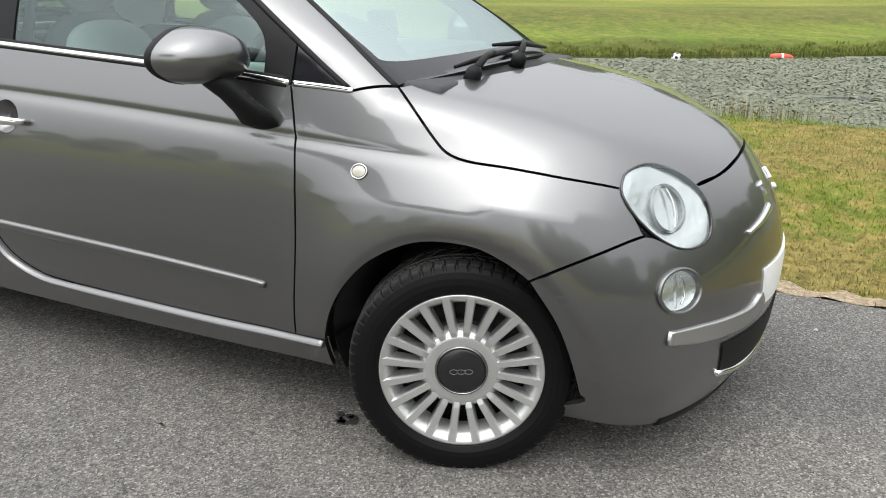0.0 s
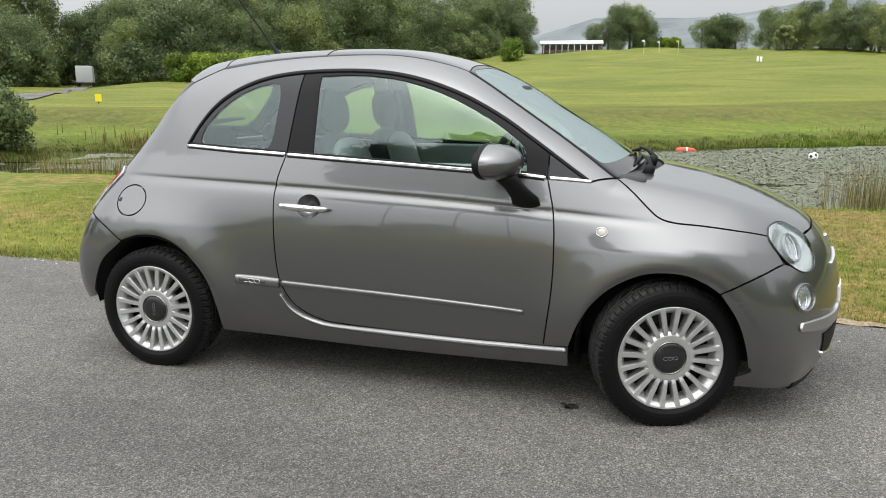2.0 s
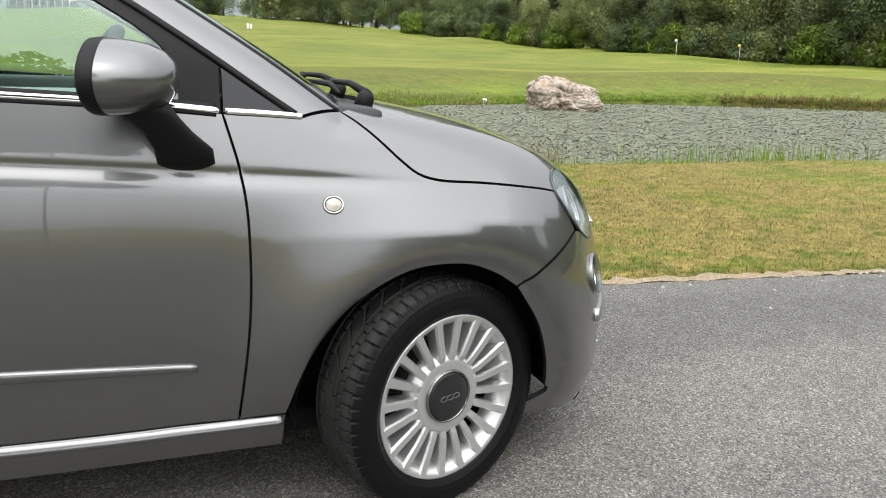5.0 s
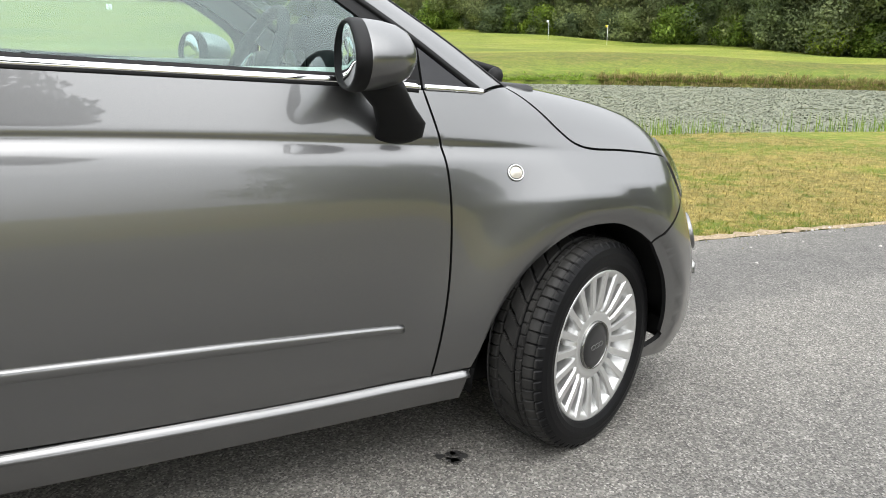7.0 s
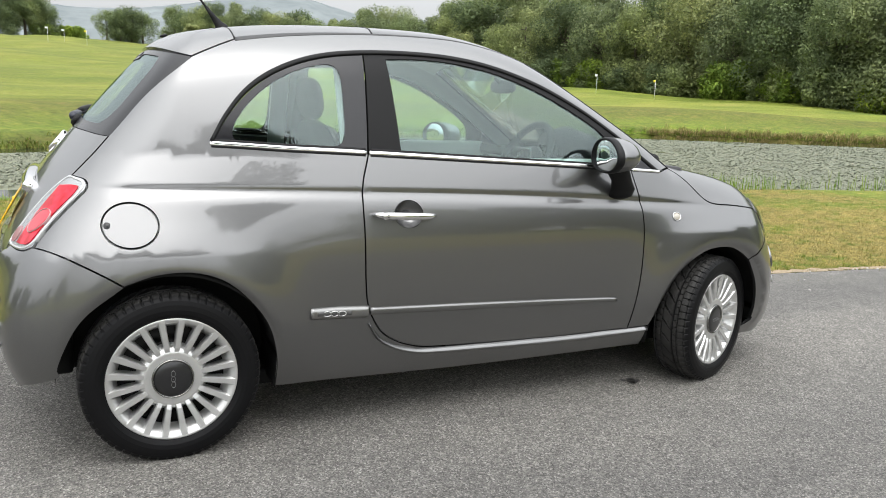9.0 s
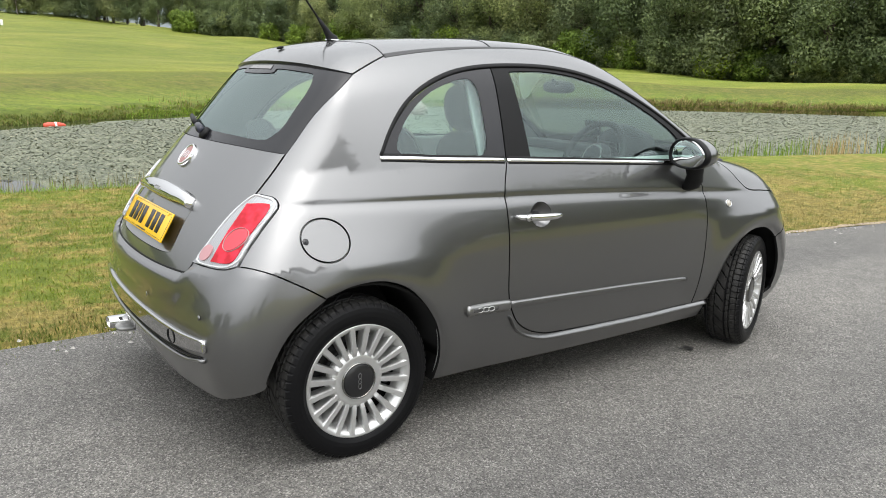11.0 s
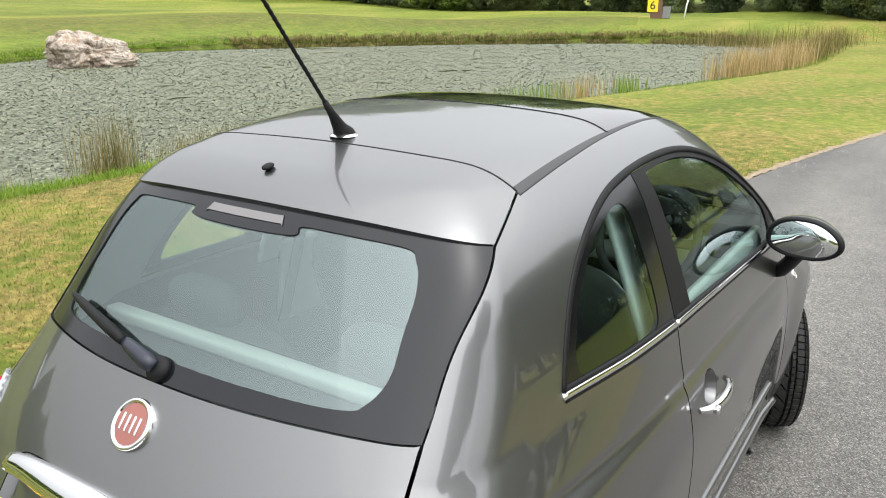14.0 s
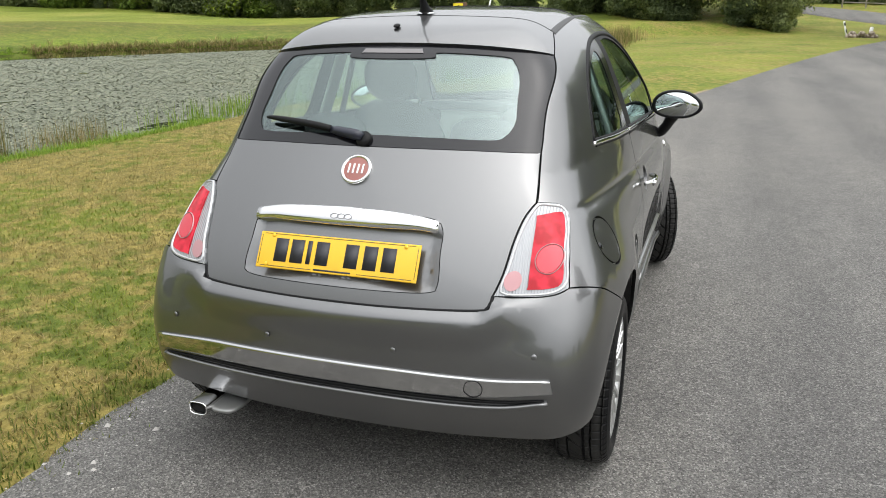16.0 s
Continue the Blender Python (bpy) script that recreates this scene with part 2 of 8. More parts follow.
base_of(BLADE, blend(BLADE, 0.9, tone, ramp(BLADE, noise_of(BLADE, 5.0, 4, 0.65), ((0.34, (0.60, 0.62, 0.58)), (0.5, (0.95, 0.95, 0.93)), (0.66, (1.22, 1.20, 1.15)))), "MULTIPLY"))

LUSH = material("lush_bank_grass", (0.15, 0.26, 0.02), 0.7, spec=0.3)
geo = node(LUSH, "ShaderNodeNewGeometry")
base_of(LUSH, ramp(LUSH, geo.outputs["Random Per Island"], ((0.0, (0.10, 0.20, 0.015)), (0.6, (0.21, 0.33, 0.03)), (1.0, (0.30, 0.36, 0.06)))))
REED = material("dry_reed_stems", (0.25, 0.20, 0.09), 0.8, spec=0.2)
geo = node(REED, "ShaderNodeNewGeometry")
base_of(REED, ramp(REED, geo.outputs["Random Per Island"], ((0.0, (0.09, 0.11, 0.025)), (0.35, (0.17, 0.16, 0.05)), (0.7, (0.30, 0.23, 0.10)), (1.0, (0.46, 0.36, 0.18)))))
BANK = material("rough_bank_grass", (0.12, 0.15, 0.03), 0.75, spec=0.25)
geo = node(BANK, "ShaderNodeNewGeometry")
base_of(BANK, ramp(BANK, geo.outputs["Random Per Island"], ((0.0, (0.07, 0.10, 0.015)), (0.5, (0.13, 0.17, 0.028)), (0.85, (0.19, 0.19, 0.05)), (1.0, (0.27, 0.20, 0.09)))))
STRAW = material("pale_straw_reeds", (0.42, 0.31, 0.14), 0.8, spec=0.2)
geo = node(STRAW, "ShaderNodeNewGeometry")
base_of(STRAW, ramp(STRAW, geo.outputs["Random Per Island"], ((0.0, (0.24, 0.20, 0.07)), (0.5, (0.46, 0.33, 0.15)), (1.0, (0.62, 0.48, 0.26)))))

for m_ in (BLADE, LUSH, REED, BANK, STRAW):
    let_through(m_, 0.5)

ASPHALT = material("worn_asphalt", (0.15, 0.148, 0.145), 0.8, spec=0.35)
stones = node(ASPHALT, "ShaderNodeTexVoronoi", Scale=190.0)
link(ASPHALT, node(ASPHALT, "ShaderNodeTexCoord").outputs["Object"], stones.inputs["Vector"])
grain = noise_of(ASPHALT, 70, 6, 0.85)
broad = noise_of(ASPHALT, 0.8, 6, 0.6, (0.35, 1.0, 1.0))
worn = noise_of(ASPHALT, 6.0, 5, 0.6)
col = ramp(ASPHALT, stones.outputs["Color"], ((0.10, (0.054, 0.052, 0.048)), (0.42, (0.110, 0.106, 0.099)), (0.72, (0.170, 0.164, 0.153)), (0.95, (0.31, 0.30, 0.28))))
col = blend(ASPHALT, 0.7, col, ramp(ASPHALT, grain, ((0.34, (0.62, 0.62, 0.62)), (0.50, (1.0, 1.0, 1.0)), (0.66, (1.42, 1.40, 1.36)))), "MULTIPLY")
col = blend(ASPHALT, 0.8, col, ramp(ASPHALT, broad, ((0.35, (0.80, 0.80, 0.81)), (0.65, (1.14, 1.13, 1.10)))), "MULTIPLY")
tracks = noise_of(ASPHALT, 0.9, 3, 0.5, (0.03, 1.0, 1.0))
col = blend(ASPHALT, 0.8, col, ramp(ASPHALT, tracks, ((0.36, (0.78, 0.78, 0.79)), (0.5, (1.0, 1.0, 1.0)), (0.64, (1.17, 1.165, 1.15)))), "MULTIPLY")
col = blend(ASPHALT, 0.6, col, ramp(ASPHALT, worn, ((0.35, (0.85, 0.85, 0.85)), (0.65, (1.1, 1.1, 1.1)))), "MULTIPLY")
base_of(ASPHALT, col)
bump(ASPHALT, stones.outputs["Distance"], 0.55, 0.004)

SOIL = material("dusty_verge_soil", (0.30, 0.23, 0.15), 0.95, spec=0.2)
base_of(SOIL, ramp(SOIL, noise_of(SOIL, 60, 6, 0.8), ((0.32, (0.13, 0.10, 0.065)), (0.52, (0.30, 0.235, 0.155)), (0.70, (0.52, 0.44, 0.33)))))
bump(SOIL, noise_of(SOIL, 90, 4), 0.6, 0.01)
WATER = material("still_pond_water", (0.022, 0.026, 0.018), 0.06)
bump(WATER, noise_of(WATER, 3.0, 3, 0.5), 0.04, 0.02)
WEED = material("pond_weed_pads", (0.10, 0.12, 0.07), 0.55, spec=0.45)
geo = node(WEED, "ShaderNodeNewGeometry")
base_of(WEED, ramp(WEED, geo.outputs["Random Per Island"], ((0.0, (0.075, 0.085, 0.052)), (0.45, (0.14, 0.153, 0.098)), (0.85, (0.22, 0.235, 0.155)), (1.0, (0.28, 0.26, 0.18)))))
SCUM = material("matted_pond_weed", (0.10, 0.12, 0.07), 0.6, spec=0.4)
n1, n2 = noise_of(SCUM, 9.0, 6, 0.8), noise_of(SCUM, 0.5, 5, 0.6)
base_of(SCUM, blend(SCUM, 0.7, ramp(SCUM, n1, ((0.34, (0.055, 0.062, 0.042)), (0.46, (0.125, 0.136, 0.092)), (0.64, (0.225, 0.24, 0.165)))), ramp(SCUM, n2, ((0.3, (0.7, 0.75, 0.7)), (0.7, (1.2, 1.15, 1.05)))), "MULTIPLY"))
rough_of(SCUM, n1, 0.3, 0.8)
bump(SCUM, n1, 0.6, 0.03)


def leaf_material(name, low, mid, high):
    m = material(name, mid, 0.6, spec=0.3)
    g = node(m, "ShaderNodeNewGeometry")
    info = node(m, "ShaderNodeObjectInfo")
    c = ramp(m, g.outputs["Random Per Island"], ((0.0, low), (0.55, mid), (1.0, high)))
    c = blend(m, 0.85, c, ramp(m, noise_of(m, 0.55, 4, 0.6), ((0.32, (0.52, 0.55, 0.55)), (0.5, (1.0, 1.0, 1.0)), (0.68, (1.5, 1.44, 1.28)))), "MULTIPLY")
    base_of(m, blend(m, 0.8, c, ramp(m, info.outputs["Random"], ((0.0, (0.58, 0.64, 0.60)), (0.25, (0.86, 0.92, 0.84)), (0.5, (1.10, 1.12, 0.98)), (0.75, (1.26, 1.26, 1.02)), (1.0, (1.60, 1.48, 1.12)))), "MULTIPLY"))
    let_through(m, 0.42)
    return m


LEAF = leaf_material("oak_leaves", (0.130, 0.168, 0.078), (0.186, 0.235, 0.108), (0.236, 0.280, 0.138))
LEAF_DARK = leaf_material("holly_leaves", (0.018, 0.026, 0.010), (0.030, 0.042, 0.016), (0.050, 0.066, 0.024))
LEAF_PALE = leaf_material("willow_leaves", (0.142, 0.176, 0.088), (0.205, 0.246, 0.122), (0.262, 0.294, 0.158))
LEAF_FRESH = leaf_material("hedge_leaves", (0.11, 0.17, 0.026), (0.20, 0.29, 0.045), (0.30, 0.38, 0.075))
BARK = material("grey_brown_bark", (0.09, 0.075, 0.055), 0.9)
base_of(BARK, ramp(BARK, noise_of(BARK, 6, 5, 0.7, (1, 1, 0.25)), ((0.3, (0.045, 0.037, 0.028)), (0.7, (0.16, 0.135, 0.10)))))
ROCK = material("lichened_boulder", (0.3, 0.28, 0.25), 0.85)
r1, r2 = noise_of(ROCK, 2.2, 8, 0.72), noise_of(ROCK, 9, 6, 0.7)
base_of(ROCK, blend(ROCK, 0.7, ramp(ROCK, r1, ((0.30, (0.055, 0.040, 0.026)), (0.42, (0.22, 0.17, 0.125)), (0.53, (0.52, 0.46, 0.40)), (0.64, (0.30, 0.195, 0.115)), (0.80, (0.58, 0.52, 0.46)))), ramp(ROCK, r2, ((0.3, (0.4, 0.38, 0.36)), (0.7, (1.35, 1.3, 1.25)))), "MULTIPLY"))
bump(ROCK, r2, 0.7, 0.08)


# ---- the car's outer skin as one smooth solid: skin(x, y, z) < 0 inside ----
AX_Z = 0.45          # axis of the girth angle
FRONT_AX, REAR_AX = 0.95, -0.85


def curve(xs, ys):
    """A smooth curve through a few knots (natural cubic, straight on beyond its ends)."""
    xs, ys = np.array(xs, float), np.array(ys, float)
    n, h = len(xs), np.diff(xs)
    a, r = np.eye(n), np.zeros(n)
    for i in range(1, n - 1):
        a[i, i - 1:i + 2] = h[i - 1], 2 * (h[i - 1] + h[i]), h[i]
        r[i] = 6 * ((ys[i + 1] - ys[i]) / h[i] - (ys[i] - ys[i - 1]) / h[i - 1])
    c = np.linalg.solve(a, r)
    first = (ys[1] - ys[0]) / h[0] - h[0] * c[1] / 6
    last = (ys[-1] - ys[-2]) / h[-1] + h[-1] * c[-2] / 6

    def at(v):
        v = np.asarray(v, float)
        w = np.clip(v, xs[0], xs[-1])
        i = np.clip(np.searchsorted(xs, w) - 1, 0, n - 2)
        p, q = w - xs[i], xs[i + 1] - w
        out = (c[i] * q ** 3 + c[i + 1] * p ** 3) / (6 * h[i]) + (ys[i] / h[i] - c[i] * h[i] / 6) * q + (ys[i + 1] / h[i] - c[i + 1] * h[i] / 6) * p
        return out + np.where(v > xs[-1], (v - xs[-1]) * last, 0) + np.where(v < xs[0], (v - xs[0]) * first, 0)

    return at


def smooth_max(a, b, k):
    h = np.maximum(k - np.abs(a - b), 0) / k
    return np.maximum(a, b) + h * h * k * 0.25


def sigmoid(v):
    return 1 / (1 + np.exp(-np.clip(v, -40, 40)))


# heights along the middle of the car: bonnet, windscreen, roof
bonnet_top = curve((0.60, 0.95, 1.20, 1.45, 1.62, 1.72, 1.80), (1.03, 0.985, 0.945, 0.885, 0.815, 0.755, 0.68))
screen_top = curve((0.10, 0.25, 0.45, 0.70, 0.90, 1.10), (1.465, 1.408, 1.305, 1.158, 1.035, 0.90))
roof_top = curve((-1.30, -1.10, -0.86, -0.55, -0.25, 0.00, 0.20, 0.40), (1.355, 1.412, 1.458, 1.482, 1.488, 1.478, 1.452, 1.41))
# how far the rear and front faces reach in the middle, and how much they bow
rear_reach = curve((0.15, 0.30, 0.46, 0.60, 0.73, 0.83, 1.00, 1.10, 1.25, 1.36, 1.42), (-1.60, -1.68, -1.715, -1.71, -1.668, -1.612, -1.487, -1.405, -1.275, -1.165, -1.09))
rear_bow = curve((0.20, 0.46, 0.667, 0.90, 1.05, 1.34), (0.16, 0.16, 0.28, 0.42, 0.50, 0.52))
front_reach = curve((0.15, 0.25, 0.36, 0.46, 0.56, 0.66, 0.76, 0.90), (1.785, 1.835, 1.85, 1.855, 1.84, 1.81, 1.765, 1.66))
front_bow = curve((0.20, 0.45, 0.60, 0.75, 0.90), (0.55, 0.63, 0.70, 0.78, 0.80))
# the flank's half width over the height
flank = curve((0.12, 0.20, 0.30, 0.45, 0.60, 0.75, 0.88, 1.02, 1.11, 1.20, 1.285, 1.37, 1.52),
              (0.668, 0.718, 0.746, 0.763, 0.771, 0.766, 0.738, 0.694, 0.6626, 0.6278, 0.5918, 0.5528, 0.4765))
crease = curve((-1.45, -0.95, -0.51, 0.70, 1.10, 1.40), (0.900, 0.894, 0.885, 0.830, 0.800, 0.78))


def flank_width(x, z):
    y = flank(z)
    up = np.clip((z - 0.70) / 0.30, 0, 1)
    ahead, behind = np.maximum(x - 0.45, 0), np.maximum(-0.40 - x, 0)
    y = y - (0.06 + 0.22 * up) * ahead ** 2 - (0.02 + 0.10 * up) * behind ** 2
    # swelling wings round the wheels
    for wx, grow, reach in ((1.15, 0.040, 0.145), (-1.15, 0.036, 0.135)):
        r = np.hypot(x - wx, z - 0.30)
        y = y + grow * np.exp(-(np.maximum(r - 0.33, 0) / reach) ** 2) * sigmoid((0.92 - z) / 0.055) * sigmoid((z - 0.27) / 0.05)
        # the lip curls in towards the wheel
        y = y - 0.010 * np.exp(-(np.maximum(np.hypot(x - wx, z - 0.285) - 0.335, 0) / 0.016) ** 2) * sigmoid((z - 0.27) / 0.05)
    # shoulder line: a shallow groove with the lower flank standing a little proud
    d = z - crease(x)
    fade = sigmoid((1.00 - x) / 0.09) * sigmoid((x + 1.33) / 0.05)
    y = y + fade * (0.004 * sigmoid(-(d + 0.018) / 0.012) - 0.0055 * np.exp(-((d + 0.004) / np.where(d > -0.004, 0.011, 0.020)) ** 2))
    return y


def skin(x, y, z):
    a = np.abs(y)
    side = a - flank_width(x, z)
    roof = z - (roof_top(x) - 0.10 * a ** 2 - 0.55 * np.maximum(a - 0.3, 0) ** 2)
    screen = (z - (screen_top(x + 0.16 * a ** 2) - 0.04 * a ** 2)) * 0.86
    bonnet = z - (bonnet_top(x + 0.22 * a ** 2) - 0.05 * a ** 2)
    cabin = smooth_max(roof, screen, 0.05)
    top = np.minimum(cabin, bonnet)
    front = (x - (front_reach(z) - front_bow(z) * a ** 2.1)) * 0.9
    rear = ((rear_reach(z) + rear_bow(z) * a ** 2.3) - x) * np.where(z > 0.7, 0.82, 0.95)
    k_top = 0.07 + 0.06 * sigmoid((z - 1.1) / 0.05)
    out = smooth_max(side, top, k_top)
    out = smooth_max(out, front, 0.08)
    return smooth_max(out, rear, 0.03 + 0.07 * sigmoid((1.20 - z) / 0.05))


def solve(start, way, far):
    """Where rays from inside leave the skin, row by row."""
    start, way = np.atleast_2d(start).astype(float), np.atleast_2d(way).astype(float)
    lo, hi = np.zeros(len(way)), np.full(len(way), float(far))
    for _ in range(34):
        mid = (lo + hi) / 2
        p = start + way * mid[:, None]
        inside = skin(p[:, 0], p[:, 1], p[:, 2]) < 0
        lo, hi = np.where(inside, mid, lo), np.where(inside, hi, mid)
    return start + way * lo[:, None]


def normals(p):
    e = 0.0012
    n = np.stack([skin(*(p + e * u).T) - skin(*(p - e * u).T) for u in np.eye(3)], 1)
    return n / np.maximum(np.linalg.norm(n, axis=1), 1e-9)[:, None]


# maps between the flat sheet on which a panel is cut and the skin
def girth_to_skin(uv):
    uv = np.atleast_2d(uv)
    way = np.stack([0 * uv[:, 0], -np.cos(uv[:, 1]), np.sin(uv[:, 1])], 1)
    start = np.stack([uv[:, 0], 0 * uv[:, 0], np.full(len(uv), AX_Z)], 1)
    return solve(start, way, 1.3)


def skin_to_girth(p):
    return np.stack([p[:, 0], np.arctan2(p[:, 2] - AX_Z, -p[:, 1])], 1)


def end_to_skin(axis, sign):
    def to_skin(uv):
        uv = np.atleast_2d(uv)
        way = np.stack([sign * np.cos(uv[:, 0]), np.sin(uv[:, 0]), 0 * uv[:, 0]], 1)
        start = np.stack([np.full(len(uv), axis), 0 * uv[:, 0], uv[:, 1]], 1)
        return solve(start, way, 1.6)

    def to_sheet(p):
        return np.stack([np.arctan2(p[:, 1], sign * (p[:, 0] - axis)), p[:, 2]], 1)

    return to_skin, to_sheet


FLANK = (girth_to_skin, skin_to_girth)
FRONT, REAR = end_to_skin(FRONT_AX, 1), end_to_skin(REAR_AX, -1)


def on_flank(pts):
    """Skin points on the right side from (x, z) pairs."""
    pts = np.array(pts, float)
    start = np.stack([pts[:, 0], 0 * pts[:, 0], pts[:, 1]], 1)
    return solve(start, np.tile((0.0, -1.0, 0.0), (len(pts), 1)), 1.2)


def on_top(pts):
    """Skin points on top from (x, y) pairs."""
    pts = np.array(pts, float)
    start = np.stack([pts[:, 0], pts[:, 1], np.full(len(pts), 0.5)], 1)
    return solve(start, np.tile((0.0, 0.0, 1.0), (len(pts), 1)), 1.3)


def on_end(pts, sign):
    """Skin points at the front (1) or rear (-1) from (y, z) pairs."""
    pts = np.array(pts, float)
    start = np.stack([np.full(len(pts), 0.3 * sign), pts[:, 0], pts[:, 1]], 1)
    return solve(start, np.tile((float(sign), 0.0, 0.0), (len(pts), 1)), 1.8)


# ---- panels cut from the skin ----
from mathutils.geometry import delaunay_2d_cdt

SCALE = 0.72
SHEETS = {"flank": FLANK, "front": FRONT, "rear": REAR}


def to_sheet(kind, p):
    uv = SHEETS[kind][1](np.asarray(p, float))
    return uv * ((1, SCALE) if kind == "flank" else (SCALE, 1))


def from_sheet(kind, uv):
    return SHEETS[kind][0](np.asarray(uv, float) / ((1, SCALE) if kind == "flank" else (SCALE, 1)))


def dense(pts, step=0.012, closed=False):
    """A Catmull-Rom curve through flat points, at even steps."""
    pts = np.asarray(pts, float)
    if len(pts) == 2 and not closed:
        n = max(2, int(np.linalg.norm(pts[1] - pts[0]) / step) + 1)
        return pts[0] + np.linspace(0, 1, n)[:, None] * (pts[1] - pts[0])
    ext = np.vstack([pts[-1], pts, pts[:2]]) if closed else np.vstack([2 * pts[0] - pts[1], pts, 2 * pts[-1] - pts[-2]])
    fine = []
    for i in range(1, len(ext) - 2):
        a, b, c, d = ext[i - 1:i + 3]
        t = np.linspace(0, 1, 24, endpoint=False)[:, None]
        fine.append(0.5 * (2 * b + (c - a) * t + (2 * a - 5 * b + 4 * c - d) * t ** 2 + (3 * b - a - 3 * c + d) * t ** 3))
    fine = np.vstack(fine + [ext[-2][None]])
    run = np.r_[0, np.cumsum(np.linalg.norm(np.diff(fine, axis=0), axis=1))]
    n = max(3, int(run[-1] / step) + 1)
    at = np.linspace(0, run[-1], n)
    return np.stack([np.interp(at, run, fine[:, k]) for k in range(fine.shape[1])], 1)


def ring(kind, *edges, step=0.012):
    """A closed outline on a sheet from edges of skin points, sharp where the edges meet."""
    out = [dense(to_sheet(kind, e), step)[:-1] for e in edges]
    return np.vstack(out)


def round_ring(kind, pts, step=0.01):
    return dense(to_sheet(kind, pts), step, closed=True)[:-1]


def rounded(loop, reach=3, turns=2):
    """Round the corners of a closed outline."""
    for _ in range(turns):
        loop = sum(np.roll(loop, k, 0) for k in range(-reach, reach + 1)) / (2 * reach + 1)
    return loop


def inset(loop, by):
    if not by:
        return loop
    area = 0.5 * np.sum(loop[:, 0] * np.roll(loop[:, 1], -1) - np.roll(loop[:, 0], -1) * loop[:, 1])
    t = np.roll(loop, -1, 0) - np.roll(loop, 1, 0)
    t /= np.maximum(np.linalg.norm(t, axis=1), 1e-9)[:, None]
    return loop + by * np.sign(area) * np.stack([-t[:, 1], t[:, 0]], 1)


def within(loop, p):
    x, y = p[:, 0][:, None], p[:, 1][:, None]
    a, b = loop, np.roll(loop, -1, 0)
    cross = ((a[:, 1] > y) != (b[:, 1] > y)) & (x < (b[:, 0] - a[:, 0]) * (y - a[:, 1]) / (b[:, 1] - a[:, 1] + 1e-12) + a[:, 0])
    return cross.sum(1) % 2 == 1


def mesh_object(name, verts, faces, mats, parent=None, face_mats=None, vert_normals=None, smooth=True):
    me = bpy.data.meshes.new(name)
    me.from_pydata([tuple(map(float, v)) for v in verts], [], [tuple(map(int, f)) for f in faces])
    for m in mats if isinstance(mats, (list, tuple)) else (mats,):
        me.materials.append(m)
    if face_mats is not None:
        me.polygons.foreach_set("material_index", np.array(face_mats, np.int32))
    me.polygons.foreach_set("use_smooth", np.full(len(me.polygons), smooth))
    if vert_normals is not None:
        me.normals_split_custom_set_from_vertices([tuple(map(float, v)) for v in vert_normals])
    ob = new(name, me)
    if parent:
        ob.parent = parent
    return ob


